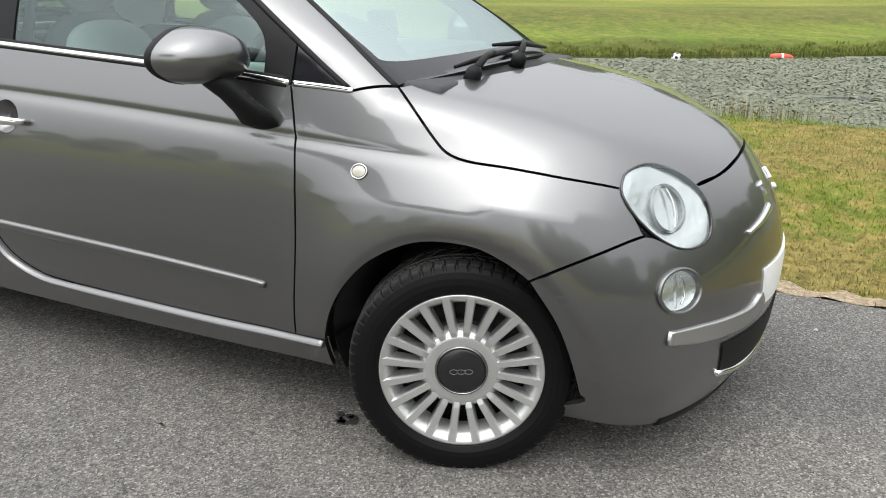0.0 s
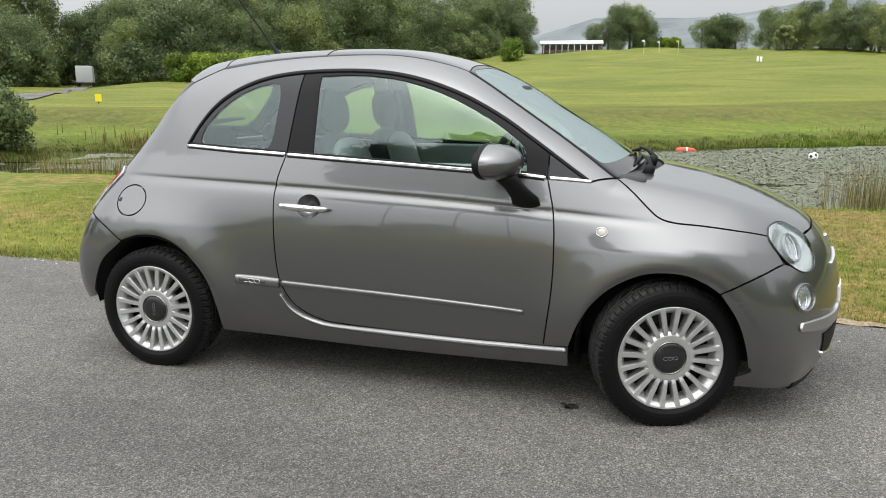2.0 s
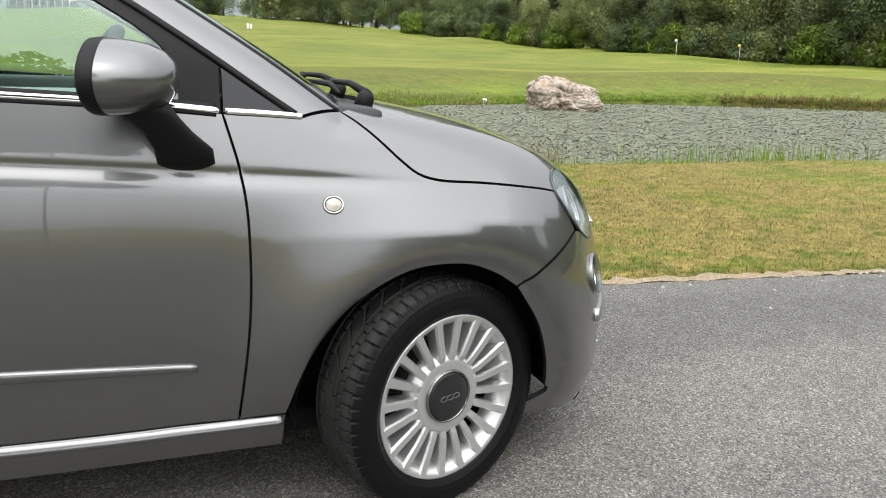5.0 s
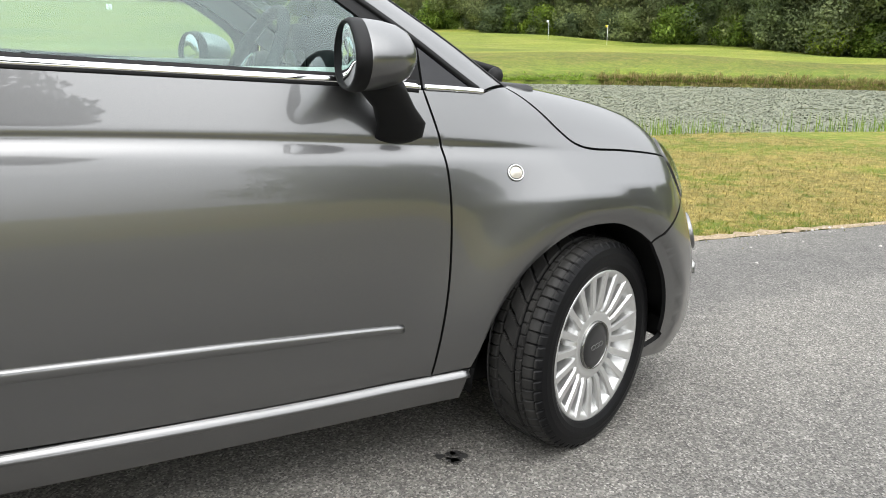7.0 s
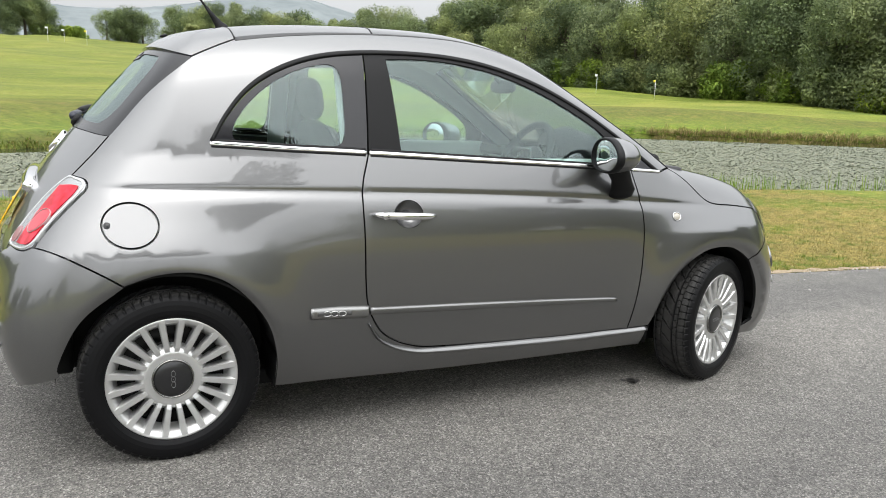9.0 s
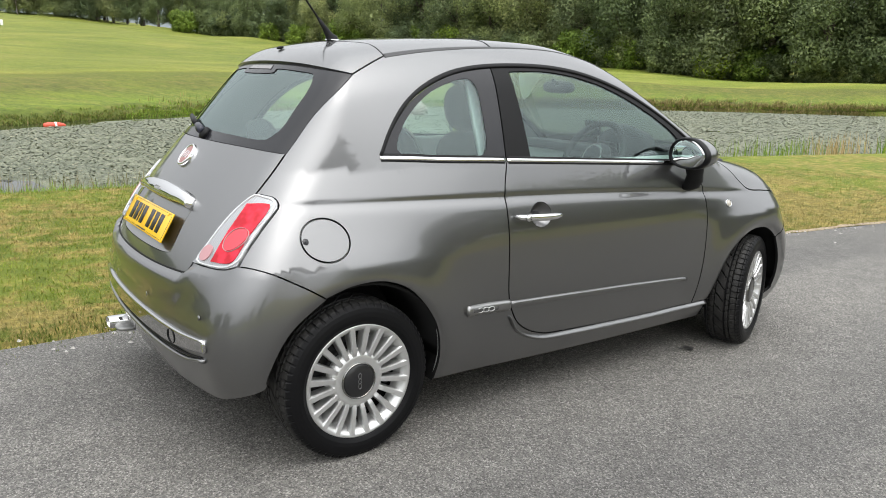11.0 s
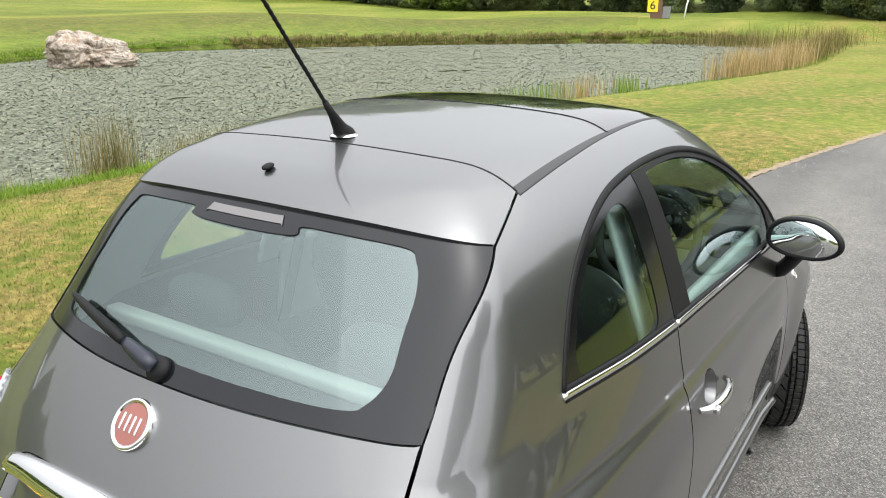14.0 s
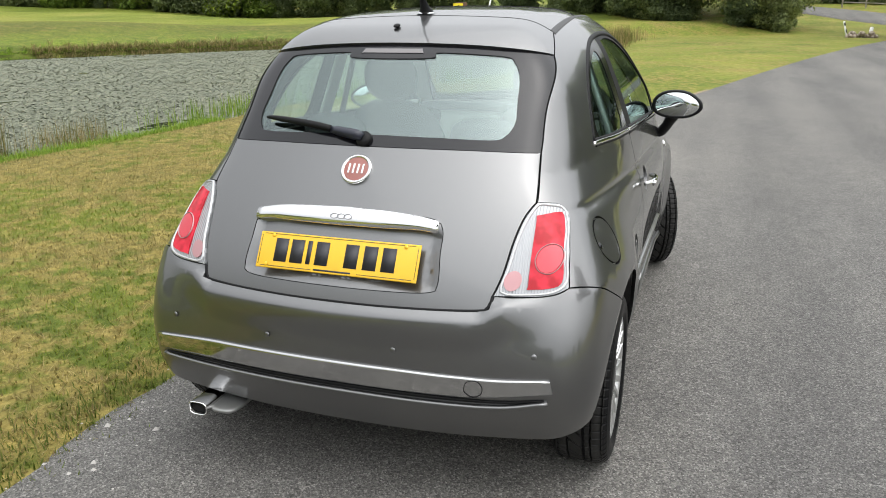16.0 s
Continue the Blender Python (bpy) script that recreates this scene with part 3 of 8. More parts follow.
def panel(name, kind, outer, mats, parent, holes=(), gap=0.0032, step=0.022, lift=0.0, depth=0.014, edge_mat=DARK, mirrored=False, label="", shape=None, creased=False):
    """A sheet-metal panel that follows the skin inside the outline, with its edges turned inwards."""
    loops = [inset(outer, gap)] + [inset(h, -gap) for h in holes]
    lo, hi = loops[0].min(0), loops[0].max(0)
    gx, gy = np.meshgrid(np.arange(lo[0], hi[0], step), np.arange(lo[1], hi[1], step * 0.87))
    gx[1::2] += step / 2
    g = np.stack([gx.ravel(), gy.ravel()], 1)
    keep = within(loops[0], g)
    for h in loops[1:]:
        keep &= ~within(h, g)
    g = g[keep]
    rim = np.vstack(loops)
    more = [inset(loops[0], d) for d in (0.010, 0.023)]
    if creased:
        q = from_sheet(kind, g)
        d = q[:, 2] - crease(q[:, 0])
        g = g[(d < -0.062) | (d > 0.045) | (np.abs(q[:, 1]) < 0.5)]
        xs = np.arange(lo[0], min(hi[0], 1.45), 0.02)
        for d in (-0.052, -0.040, -0.031, -0.024, -0.018, -0.013, -0.009, -0.005, -0.001, 0.004, 0.010, 0.017, 0.025, 0.035):
            more.append(to_sheet(kind, on_flank(np.stack([xs, crease(xs) + d], 1))))
    more = np.vstack(more)
    ok = within(loops[0], more)
    for h in loops[1:]:
        ok &= ~within(h, more)
    more = more[ok]
    far = np.concatenate([np.linalg.norm(m[:, None] - rim[None], axis=2).min(1) for m in np.array_split(more, max(1, len(more) // 400))])
    more = more[far > 0.005]
    if len(g):
        g = np.vstack([part for part in np.array_split(g, max(1, len(g) // 400)) for part in [part[(np.linalg.norm(part[:, None] - rim[None], axis=2).min(1) > step * 0.42 + 0.014)]]])
    verts, edges, n0 = [Vector(v) for v in rim] + [Vector(v) for v in more] + [Vector(v) for v in g], [], 0
    for l in loops:
        edges += [(n0 + i, n0 + (i + 1) % len(l)) for i in range(len(l))]
        n0 += len(l)
    v2, _, f2, *_ = delaunay_2d_cdt(verts, edges, [], 0, 1e-7)
    v2, f2 = np.array([tuple(v) for v in v2]), np.array([f for f in f2 if len(f) == 3])
    mid = v2[f2].mean(1)
    keep = within(loops[0], mid)
    for h in loops[1:]:
        keep &= ~within(h, mid)
    f2 = f2[keep]
    p = from_sheet(kind, v2)
    n = normals(p)
    p = p + n * lift
    if shape is not None:
        p = shape(v2, p, n)
    # edges that belong to one face only are the rim
    e = np.vstack([f2[:, [0, 1]], f2[:, [1, 2]], f2[:, [2, 0]]])
    # faces look outwards
    fn = np.cross(p[f2[:, 1]] - p[f2[:, 0]], p[f2[:, 2]] - p[f2[:, 0]])
    if (fn * n[f2[:, 0]]).sum() < 0:
        f2 = f2[:, ::-1]
        e = np.vstack([f2[:, [0, 1]], f2[:, [1, 2]], f2[:, [2, 0]]])
    have = {(a, b) for a, b in e}
    rim_e = [(a, b) for a, b in have if (b, a) not in have]
    verts, norms, faces, mi = [*p], [*n], [tuple(f) for f in f2], [0] * len(f2)
    if depth:
        ids = {}
        for a, b in rim_e:
            q = []
            for k, v in ((a, 0), (b, 0), (b, 1), (a, 1)):
                if (k, v) not in ids:
                    ids[(k, v)] = len(verts)
                    verts.append(p[k] - n[k] * depth * v)
                    norms.append(n[k])
                q.append(ids[(k, v)])
            faces.append((q[1], q[0], q[3], q[2]))
            mi.append(1 if edge_mat else 0)
        # true side normals for the turned edge
        verts_a = np.array(verts)
        acc = np.zeros((len(verts), 3))
        for f in faces[len(f2):]:
            c = np.cross(verts_a[f[1]] - verts_a[f[0]], verts_a[f[2]] - verts_a[f[0]])
            for k in f:
                acc[k] += c
        for k in ids.values():
            L = np.linalg.norm(acc[k])
            if L > 0:
                norms[k] = acc[k] / L
    mats = [mats] + ([edge_mat] if edge_mat else [])
    norms = np.array(norms) if shape is None else None
    ob = mesh_object(name, verts, faces, mats, parent, mi, norms)
    if label:
        tagged(ob, label)
    if mirrored:
        flip = np.array((1, -1, 1))
        twin = mesh_object(name, np.array(verts) * flip, [f[::-1] for f in faces], mats, parent, mi, None if norms is None else norms * flip)
        if label:
            tagged(twin, label)
    return ob


def ribbon(name, kind, line, width, mat, parent, lift=0.006, thick=0.008, mirrored=False, label="", closed=False, round_top=True):
    """A raised strip that follows a line on the skin; width across it in metres. A pair of widths tapers."""
    line = np.asarray(line, float)
    run = np.linalg.norm(np.diff(line, axis=0), axis=1).sum()
    uv = dense(line, min(0.015, run / 28), closed)
    if closed:
        uv = uv[:-1]
    t = (np.roll(uv, -1, 0) - np.roll(uv, 1, 0)) if closed else np.gradient(uv, axis=0)
    t /= np.linalg.norm(t, axis=1)[:, None]
    side = np.stack([-t[:, 1], t[:, 0]], 1)
    w = np.interp(np.linspace(0, 1, len(uv)), np.linspace(0, 1, np.size(width)), np.atleast_1d(width))[:, None] / 2
    prof = [(-1, -thick), (-1, lift * 0.3), (-0.75, lift * 0.85), (-0.3, lift), (0.3, lift), (0.75, lift * 0.85), (1, lift * 0.3), (1, -thick)] if round_top else \
           [(-1, -thick), (-1, lift * 0.5), (-0.93, lift * 0.88), (-0.82, lift), (-0.7, lift), (0.7, lift), (0.82, lift), (0.93, lift * 0.88), (1, lift * 0.5), (1, -thick)]
    if round_top == "ledge":          # a flat shelf on the upper side that rolls over to the lower edge
        prof = [(-1, -thick), (-1, 0.001), (-0.35, lift * 0.95), (-0.1, lift), (0.2, lift * 0.93), (0.6, lift * 0.6), (1, 0.001), (1, -thick)]
    cols = []
    for s, h in prof:
        p = from_sheet(kind, uv + side * w * s)
        cols.append(p + normals(p) * h)
    k, m = len(prof), len(uv)
    verts = np.stack(cols, 1).reshape(-1, 3)
    faces = []
    for i in range(m if closed else m - 1):
        j = (i + 1) % m
        faces += [(i * k + c, i * k + c + 1, j * k + c + 1, j * k + c) for c in range(k - 1)]
    if not closed:
        faces += [tuple(range(k))[::-1], tuple((m - 1) * k + c for c in range(k))]
    fn = np.cross(verts[faces[3][1]] - verts[faces[3][0]], verts[faces[3][2]] - verts[faces[3][0]])
    if fn @ normals(verts[faces[3][0]][None])[0] < 0:
        faces = [f[::-1] for f in faces]
    ob = mesh_object(name, verts, faces, mat, parent, smooth=True)
    if label:
        tagged(ob, label)
    if mirrored:
        twin = mesh_object(name, verts * (1, -1, 1), [f[::-1] for f in faces], mat, parent, smooth=True)
        if label:
            tagged(twin, label)
    return ob


# outlines on the right side as (x, z)
DOOR_FRONT = on_flank([(0.667, 0.950), (0.697, 0.828), (0.709, 0.706), (0.705, 0.519), (0.676, 0.282)])
DOOR_FOOT = on_flank([(0.676, 0.282), (0.30, 0.279), (-0.185, 0.291), (-0.319, 0.308), (-0.420, 0.356), (-0.473, 0.423), (-0.502, 0.515), (-0.512, 0.72), (-0.512, 0.887), (-0.480, 1.012)])
BELT_REAR = on_flank([(-0.480, 1.012), (-0.75, 1.024), (-1.012, 1.036)])
BELT_DOOR = on_flank([(-0.480, 1.012), (0.10, 0.984), (0.667, 0.950)])
BELT_WING = on_flank([(0.667, 0.950), (0.828, 0.940)])
ARC_REAR = on_flank([(-1.012, 1.036), (-0.955, 1.130), (-0.880, 1.216), (-0.775, 1.288), (-0.630, 1.341), (-0.455, 1.366)])
ARC_DOOR = on_flank([(-0.455, 1.366), (-0.23, 1.372), (-0.05, 1.360), (0.12, 1.326), (0.30, 1.264), (0.46, 1.184), (0.59, 1.102), (0.667, 1.048)])
ARC_WING = on_flank([(0.667, 1.048), (0.74, 0.999), (0.828, 0.940)])
PILLAR_GAP = on_flank([(-0.480, 1.012), (-0.467, 1.19), (-0.455, 1.366)])
ARCH_FRONT = on_flank([(0.775, 0.192), (0.779, 0.29), (0.815, 0.39), (0.868, 0.478), (0.945, 0.552), (1.060, 0.607), (1.186, 0.613), (1.270, 0.585), (1.332, 0.546)])
ARCH_FRONT_LOW = on_flank([(1.332, 0.546), (1.400, 0.441), (1.440, 0.32), (1.458, 0.20)])
ARCH_REAR = on_flank([(-0.822, 0.200), (-0.826, 0.33), (-0.865, 0.460), (-0.965, 0.580), (-1.075, 0.633), (-1.195, 0.634), (-1.300, 0.603)])
ARCH_REAR_LOW = on_flank([(-1.300, 0.603), (-1.420, 0.505), (-1.485, 0.385), (-1.512, 0.285)])
WING_SEAM = on_flank([(1.332, 0.546), (1.366, 0.567), (1.477, 0.619), (1.558, 0.648)])
LAMP_BACK = on_flank([(1.558, 0.648), (1.534, 0.689), (1.503, 0.733), (1.495, 0.751)])
BONNET_EDGE = on_flank([(1.495, 0.751), (1.379, 0.775), (1.251, 0.791), (1.157, 0.799), (1.100, 0.814), (1.058, 0.845), (1.001, 0.898), (0.930, 0.951)])
BUMPER_SEAM = on_flank([(-1.300, 0.603), (-1.358, 0.640), (-1.440, 0.685), (-1.520, 0.715)])
flipped = lambda p: p[::-1]
across = lambda p: p[::-1] * (1, -1, 1)


def finer(kind, pts, step=0.03):
    """More points along an edge, so that neighbours on other sheets meet it closely."""
    return from_sheet(kind, dense(to_sheet(kind, pts), step))


ARCH_REAR_LOW, ARCH_FRONT_LOW = finer("flank", ARCH_REAR_LOW), finer("flank", ARCH_FRONT_LOW)
WING_SEAM, LAMP_BACK = finer("flank", WING_SEAM), finer("flank", LAMP_BACK)


# ---- the car ----
car = tagged(new("car"), "small dark grey metallic three-door hatchback parked on the asphalt drive", "car")
SKIN_EDGE = on_top([(0.278, -0.449), (0.45, -0.507), (0.70, -0.575), (0.925, -0.626)])       # windscreen side
ROOF_EDGE = on_top([(-0.900, -0.468), (-0.64, -0.462), (-0.39, -0.452), (-0.05, -0.446), (0.278, -0.449)])
HATCH_LOW = on_end([(-0.546, 0.926), (-0.538, 0.99), (-0.529, 1.055)], -1)
HATCH_SIDE = on_end([(-0.529, 1.055), (-0.521, 1.19), (-0.505, 1.325)], -1)
LAMP_OUT = on_end([(-0.668, 0.716), (-0.661, 0.75), (-0.648, 0.824), (-0.628, 0.895), (-0.600, 0.918), (-0.546, 0.926)], -1)
LAMP_FOOT = on_end([(-0.472, 0.698), (-0.588, 0.696), (-0.645, 0.704), (-0.668, 0.716)], -1)
LAMP_IN = on_end([(-0.546, 0.926), (-0.523, 0.892), (-0.505, 0.831), (-0.490, 0.748), (-0.472, 0.698)], -1)
BUMPER_SEAM[-1] = LAMP_OUT[0]
BUMPER_SEAM = finer("flank", BUMPER_SEAM)
LAMP_OUT, LAMP_FOOT, LAMP_IN, HATCH_LOW, HATCH_SIDE = (finer("rear", e) for e in (LAMP_OUT, LAMP_FOOT, LAMP_IN, HATCH_LOW, HATCH_SIDE))
HATCH_TOP = np.vstack([HATCH_SIDE[-1], ROOF_EDGE[0]])

# doors, wings and body sides
door_ring = ring("flank", DOOR_FRONT, DOOR_FOOT, BELT_DOOR)
wing_ring = ring("flank", flipped(DOOR_FRONT), BELT_WING, np.vstack([on_flank([(0.828, 0.940)]), BONNET_EDGE[-1]]), flipped(BONNET_EDGE), flipped(LAMP_BACK), flipped(WING_SEAM), flipped(ARCH_FRONT[1:]), on_flank([(0.779, 0.29), (0.676, 0.282)]))
side_ring = ring("flank", on_flank([(0.775, 0.192), (0.0, 0.186), (-0.822, 0.200)]), ARCH_REAR, BUMPER_SEAM, LAMP_OUT, HATCH_LOW, HATCH_SIDE, HATCH_TOP, ROOF_EDGE, SKIN_EDGE,
                 np.vstack([SKIN_EDGE[-1], on_flank([(0.828, 0.940)])]), flipped(ARC_WING), flipped(ARC_DOOR), flipped(ARC_REAR), flipped(BELT_REAR), flipped(DOOR_FOOT),
                 on_flank([(0.676, 0.282), (0.779, 0.29)]), on_flank([(0.779, 0.29), (0.775, 0.192)]))
def oval(x, z, rx, rz, n=20):
    a = np.linspace(0, 2 * np.pi, n, endpoint=False)
    return round_ring("flank", on_flank(np.stack([x + rx * np.cos(a), z + rz * np.sin(a)], 1)), 0.008)


flap_ring, cup_ring, blinker_ring = oval(-1.272, 0.787, 0.083, 0.067), oval(-0.345, 0.803, 0.053, 0.047), oval(0.889, 0.759, 0.021, 0.0165, 14)


def hollow(ring_uv, deep, power=0.6):
    """Pushes a panel in like a bowl."""
    c = ring_uv.mean(0)
    half = (ring_uv.max(0) - ring_uv.min(0)) / 2
    return lambda uv, p, n: p - n * (deep * np.clip(1 - (((uv - c) / half) ** 2).sum(1), 0, 1) ** power)[:, None]


panel("body_side", "flank", side_ring, PAINT, car, [flap_ring], mirrored=True, creased=True)
panel("fuel_flap", "flank", flap_ring, PAINT, car, step=0.014)
notch_ring = oval(-1.340, 0.787, 0.013, 0.013, 12)
panel("flap_notch", "flank", notch_ring, GLOSS_BLACK, car, gap=0, lift=-0.001, depth=0, step=0.006, shape=hollow(notch_ring, -0.004), label="dark finger notch")
panel("door_skin", "flank", door_ring, PAINT, car, [cup_ring], gap=0.0025, mirrored=True, creased=True)
panel("handle_cup", "flank", cup_ring, PAINT, car, gap=-0.001, depth=0, step=0.008, mirrored=True, shape=hollow(cup_ring, 0.036))
panel("front_wing", "flank", wing_ring, PAINT, car, [blinker_ring], mirrored=True, creased=True)
AMBER = material("pale_indicator_lens", (0.46, 0.43, 0.37), 0.15, 0.1, 1.0)
panel("side_indicator", "flank", blinker_ring, AMBER, car, gap=0.003, step=0.006, mirrored=True, shape=hollow(blinker_ring, -0.006), label="pale oval indicator lens")
ribbon("indicator_rim", "flank", blinker_ring, 0.004, CHROME, car, 0.004, mirrored=True, closed=True)

# black window surrounds and panes
door_top = ring("flank", BELT_DOOR[::-1], PILLAR_GAP, ARC_DOOR, on_flank([(0.667, 1.048), (0.667, 0.950)]))
door_pane = ring("flank", on_flank([(-0.350, 1.020), (-0.358, 1.19), (-0.368, 1.348)]), on_flank([(-0.368, 1.348), (-0.22, 1.353), (-0.07, 1.343), (0.10, 1.309), (0.26, 1.252), (0.40, 1.183), (0.50, 1.122), (0.555, 1.075), (0.575, 1.03), (0.580, 0.968)]), on_flank([(0.580, 0.968), (0.1, 0.997), (-0.350, 1.020)]))
rear_top = ring("flank", flipped(BELT_REAR), PILLAR_GAP, flipped(ARC_REAR))
rear_pane = ring("flank", on_flank([(-0.560, 1.036), (-0.556, 1.18), (-0.552, 1.325)]), on_flank([(-0.552, 1.325), (-0.66, 1.306), (-0.770, 1.262), (-0.868, 1.188), (-0.930, 1.110), (-0.958, 1.052)]), on_flank([(-0.958, 1.052), (-0.76, 1.043), (-0.560, 1.036)]))
wing_top = ring("flank", flipped(BELT_WING), on_flank([(0.667, 0.950), (0.667, 1.048)]), ARC_WING)
rear_pane = rounded(rear_pane)
panel("door_window_frame", "flank", door_top, BLACK, car, [door_pane], lift=-0.003, mirrored=True)
panel("quarter_window_frame", "flank", rear_top, GLOSS_BLACK, car, [rear_pane], lift=-0.003, mirrored=True)
panel("front_quarter_pane", "flank", wing_top, GLOSS_BLACK, car, lift=-0.003, mirrored=True)
panel("door_pane", "flank", door_pane, PANE, car, gap=-0.004, lift=-0.007, depth=0, mirrored=True)
panel("quarter_pane", "flank", rear_pane, PANE, car, gap=-0.004, lift=-0.005, depth=0, mirrored=True)

# bonnet, windscreen, roof
LAMP_TOP = on_end([(-0.602, 0.751), (-0.573, 0.778), (-0.503, 0.794), (-0.451, 0.767), (-0.424, 0.737)], 1)
NOSE = on_end([(-0.424, 0.737), (-0.30, 0.747), (-0.15, 0.757), (0, 0.760), (0.15, 0.757), (0.30, 0.747), (0.424, 0.737)], 1)
COWL = on_top([(0.930, -0.627), (1.00, -0.50), (1.055, -0.30), (1.085, 0), (1.055, 0.30), (1.00, 0.50), (0.930, 0.627)])
bonnet_ring = ring("flank", flipped(COWL), flipped(BONNET_EDGE), LAMP_TOP, NOSE, across(LAMP_TOP), across(flipped(BONNET_EDGE)))
panel("bonnet", "flank", bonnet_ring, PAINT, car)
SCREEN_FOOT = on_top([(0.925, -0.626), (0.955, -0.50), (0.985, -0.30), (1.000, 0), (0.985, 0.30), (0.955, 0.50), (0.925, 0.626)])
SCREEN_HEAD = on_top([(0.278, 0.449), (0.250, 0.25), (0.240, 0), (0.250, -0.25), (0.278, -0.449)])
screen_ring = ring("flank", SKIN_EDGE, SCREEN_FOOT, across(SKIN_EDGE), SCREEN_HEAD)
clear_ring = round_ring("flank", on_top([(0.31, -0.435), (0.55, -0.520), (0.80, -0.578), (0.875, -0.55), (0.92, -0.30), (0.935, 0), (0.92, 0.30), (0.875, 0.55), (0.80, 0.578), (0.55, 0.520), (0.31, 0.435), (0.275, 0.2), (0.27, 0), (0.275, -0.2)]))
panel("windscreen_edge", "flank", screen_ring, GLOSS_BLACK, car, [clear_ring], gap=0.0, lift=-0.002)
panel("windscreen", "flank", clear_ring, SCREEN, car, gap=-0.003, lift=-0.003, depth=0)
cowl_ring = ring("flank", flipped(SCREEN_FOOT), COWL)
panel("cowl", "flank", cowl_ring, BLACK, car, gap=0.0, lift=-0.012, depth=0.03)
ROOF_SPLIT = on_top([(-0.390, -0.452), (-0.375, -0.25), (-0.370, 0), (-0.375, 0.25), (-0.390, 0.452)])
ROOF_BACK = on_top([(-0.900, 0.468), (-0.915, 0.25), (-0.918, 0), (-0.915, -0.25), (-0.900, -0.468)])
roof_ring = ring("flank", ROOF_EDGE[:3], ROOF_SPLIT, across(ROOF_EDGE[:3]), ROOF_BACK)
panel("roof", "flank", roof_ring, PAINT, car)
glass_roof_ring = ring("flank", ROOF_EDGE[2:], flipped(SCREEN_HEAD), across(ROOF_EDGE[2:]), flipped(ROOF_SPLIT))
for seam_ in (ROOF_SPLIT, ROOF_BACK):
    ribbon("roof_seam", "flank", to_sheet("flank", seam_), 0.006, BLACK, car, 0.002, 0.006)
ROOF_GLASS = material("dark_roof_glass", (0.010, 0.010, 0.011), 0.03, 0, 1.0, 0.01)
panel("glass_roof", "flank", glass_roof_ring, ROOF_GLASS, car, label="dark tinted glass roof panel")

# tailgate
GLASS_HEAD = finer("rear", on_end([(-0.505, 1.325), (-0.37, 1.352), (-0.20, 1.364), (0, 1.368), (0.20, 1.364), (0.37, 1.352), (0.505, 1.325)], -1))
GLASS_SIDE = HATCH_SIDE
GLASS_FOOT = on_end([(0.529, 1.055), (0.30, 1.066), (0, 1.069), (-0.30, 1.066), (-0.529, 1.055)], -1)
spoiler_ring = ring("flank", np.vstack([GLASS_HEAD[0], ROOF_EDGE[0]]), flipped(ROOF_BACK), np.vstack([ROOF_EDGE[0] * (1, -1, 1), GLASS_HEAD[-1]]), flipped(GLASS_HEAD))


def overhang(uv, p, n):
    """The spoiler flattens out and stands over the top of the tailgate glass."""
    back = np.clip((-0.93 - p[:, 0]) / 0.20, 0, 1) ** 1.6 * (1 - np.clip((np.abs(p[:, 1]) - 0.36) / 0.15, 0, 1) ** 2)
    return p + np.stack([-0.012 * back, 0 * back, -0.003 * back], 1)


panel("roof_spoiler", "flank", spoiler_ring, PAINT, car, gap=0.001, lift=0.001, depth=0.018, edge_mat=None, step=0.016, shape=overhang)
rear_glass = ring("rear", GLASS_SIDE, GLASS_HEAD, across(GLASS_SIDE), GLASS_FOOT)
rear_clear = round_ring("rear", on_end([(-0.385, 1.092), (-0.424, 1.104), (-0.443, 1.140), (-0.436, 1.20), (-0.428, 1.262), (-0.405, 1.306), (-0.36, 1.327), (-0.16, 1.338), (-0.13, 1.322), (0.13, 1.322), (0.16, 1.338), (0.36, 1.327), (0.405, 1.306), (0.428, 1.262), (0.436, 1.20), (0.443, 1.140), (0.424, 1.104), (0.385, 1.092), (0.2, 1.098), (0, 1.101), (-0.2, 1.098)], -1))
panel("tailgate_glass_edge", "rear", rear_glass, GLOSS_BLACK, car, [rear_clear], gap=0.0, lift=-0.003)
panel("tailgate_glass", "rear", rear_clear, MILKY, car, gap=-0.003, lift=-0.006, depth=0)
GATE_FOOT = on_end([(-0.472, 0.698), (-0.464, 0.672), (-0.435, 0.660), (-0.20, 0.655), (0, 0.654), (0.20, 0.655), (0.435, 0.660), (0.464, 0.672), (0.472, 0.698)], -1)
gate_ring = ring("rear", HATCH_LOW, flipped(GLASS_FOOT), across(HATCH_LOW), across(flipped(LAMP_IN)), flipped(GATE_FOOT), flipped(LAMP_IN))
recess_ring = round_ring("rear", on_end([(-0.300, 0.862), (-0.306, 0.80), (-0.312, 0.725), (-0.290, 0.703), (-0.15, 0.698), (0.15, 0.698), (0.290, 0.703), (0.312, 0.725), (0.306, 0.80), (0.300, 0.862), (0.26, 0.886), (0.12, 0.896), (-0.12, 0.896), (-0.26, 0.886)], -1), 0.012)
panel("tailgate", "rear", gate_ring, PAINT, car, [recess_ring])


def sunk(uv, p, n):
    edge = np.linalg.norm(uv[:, None] - recess_ring[None], axis=2).min(1)
    return p - n * (0.012 * np.clip(edge / 0.022, 0, 1) ** 0.8)[:, None]


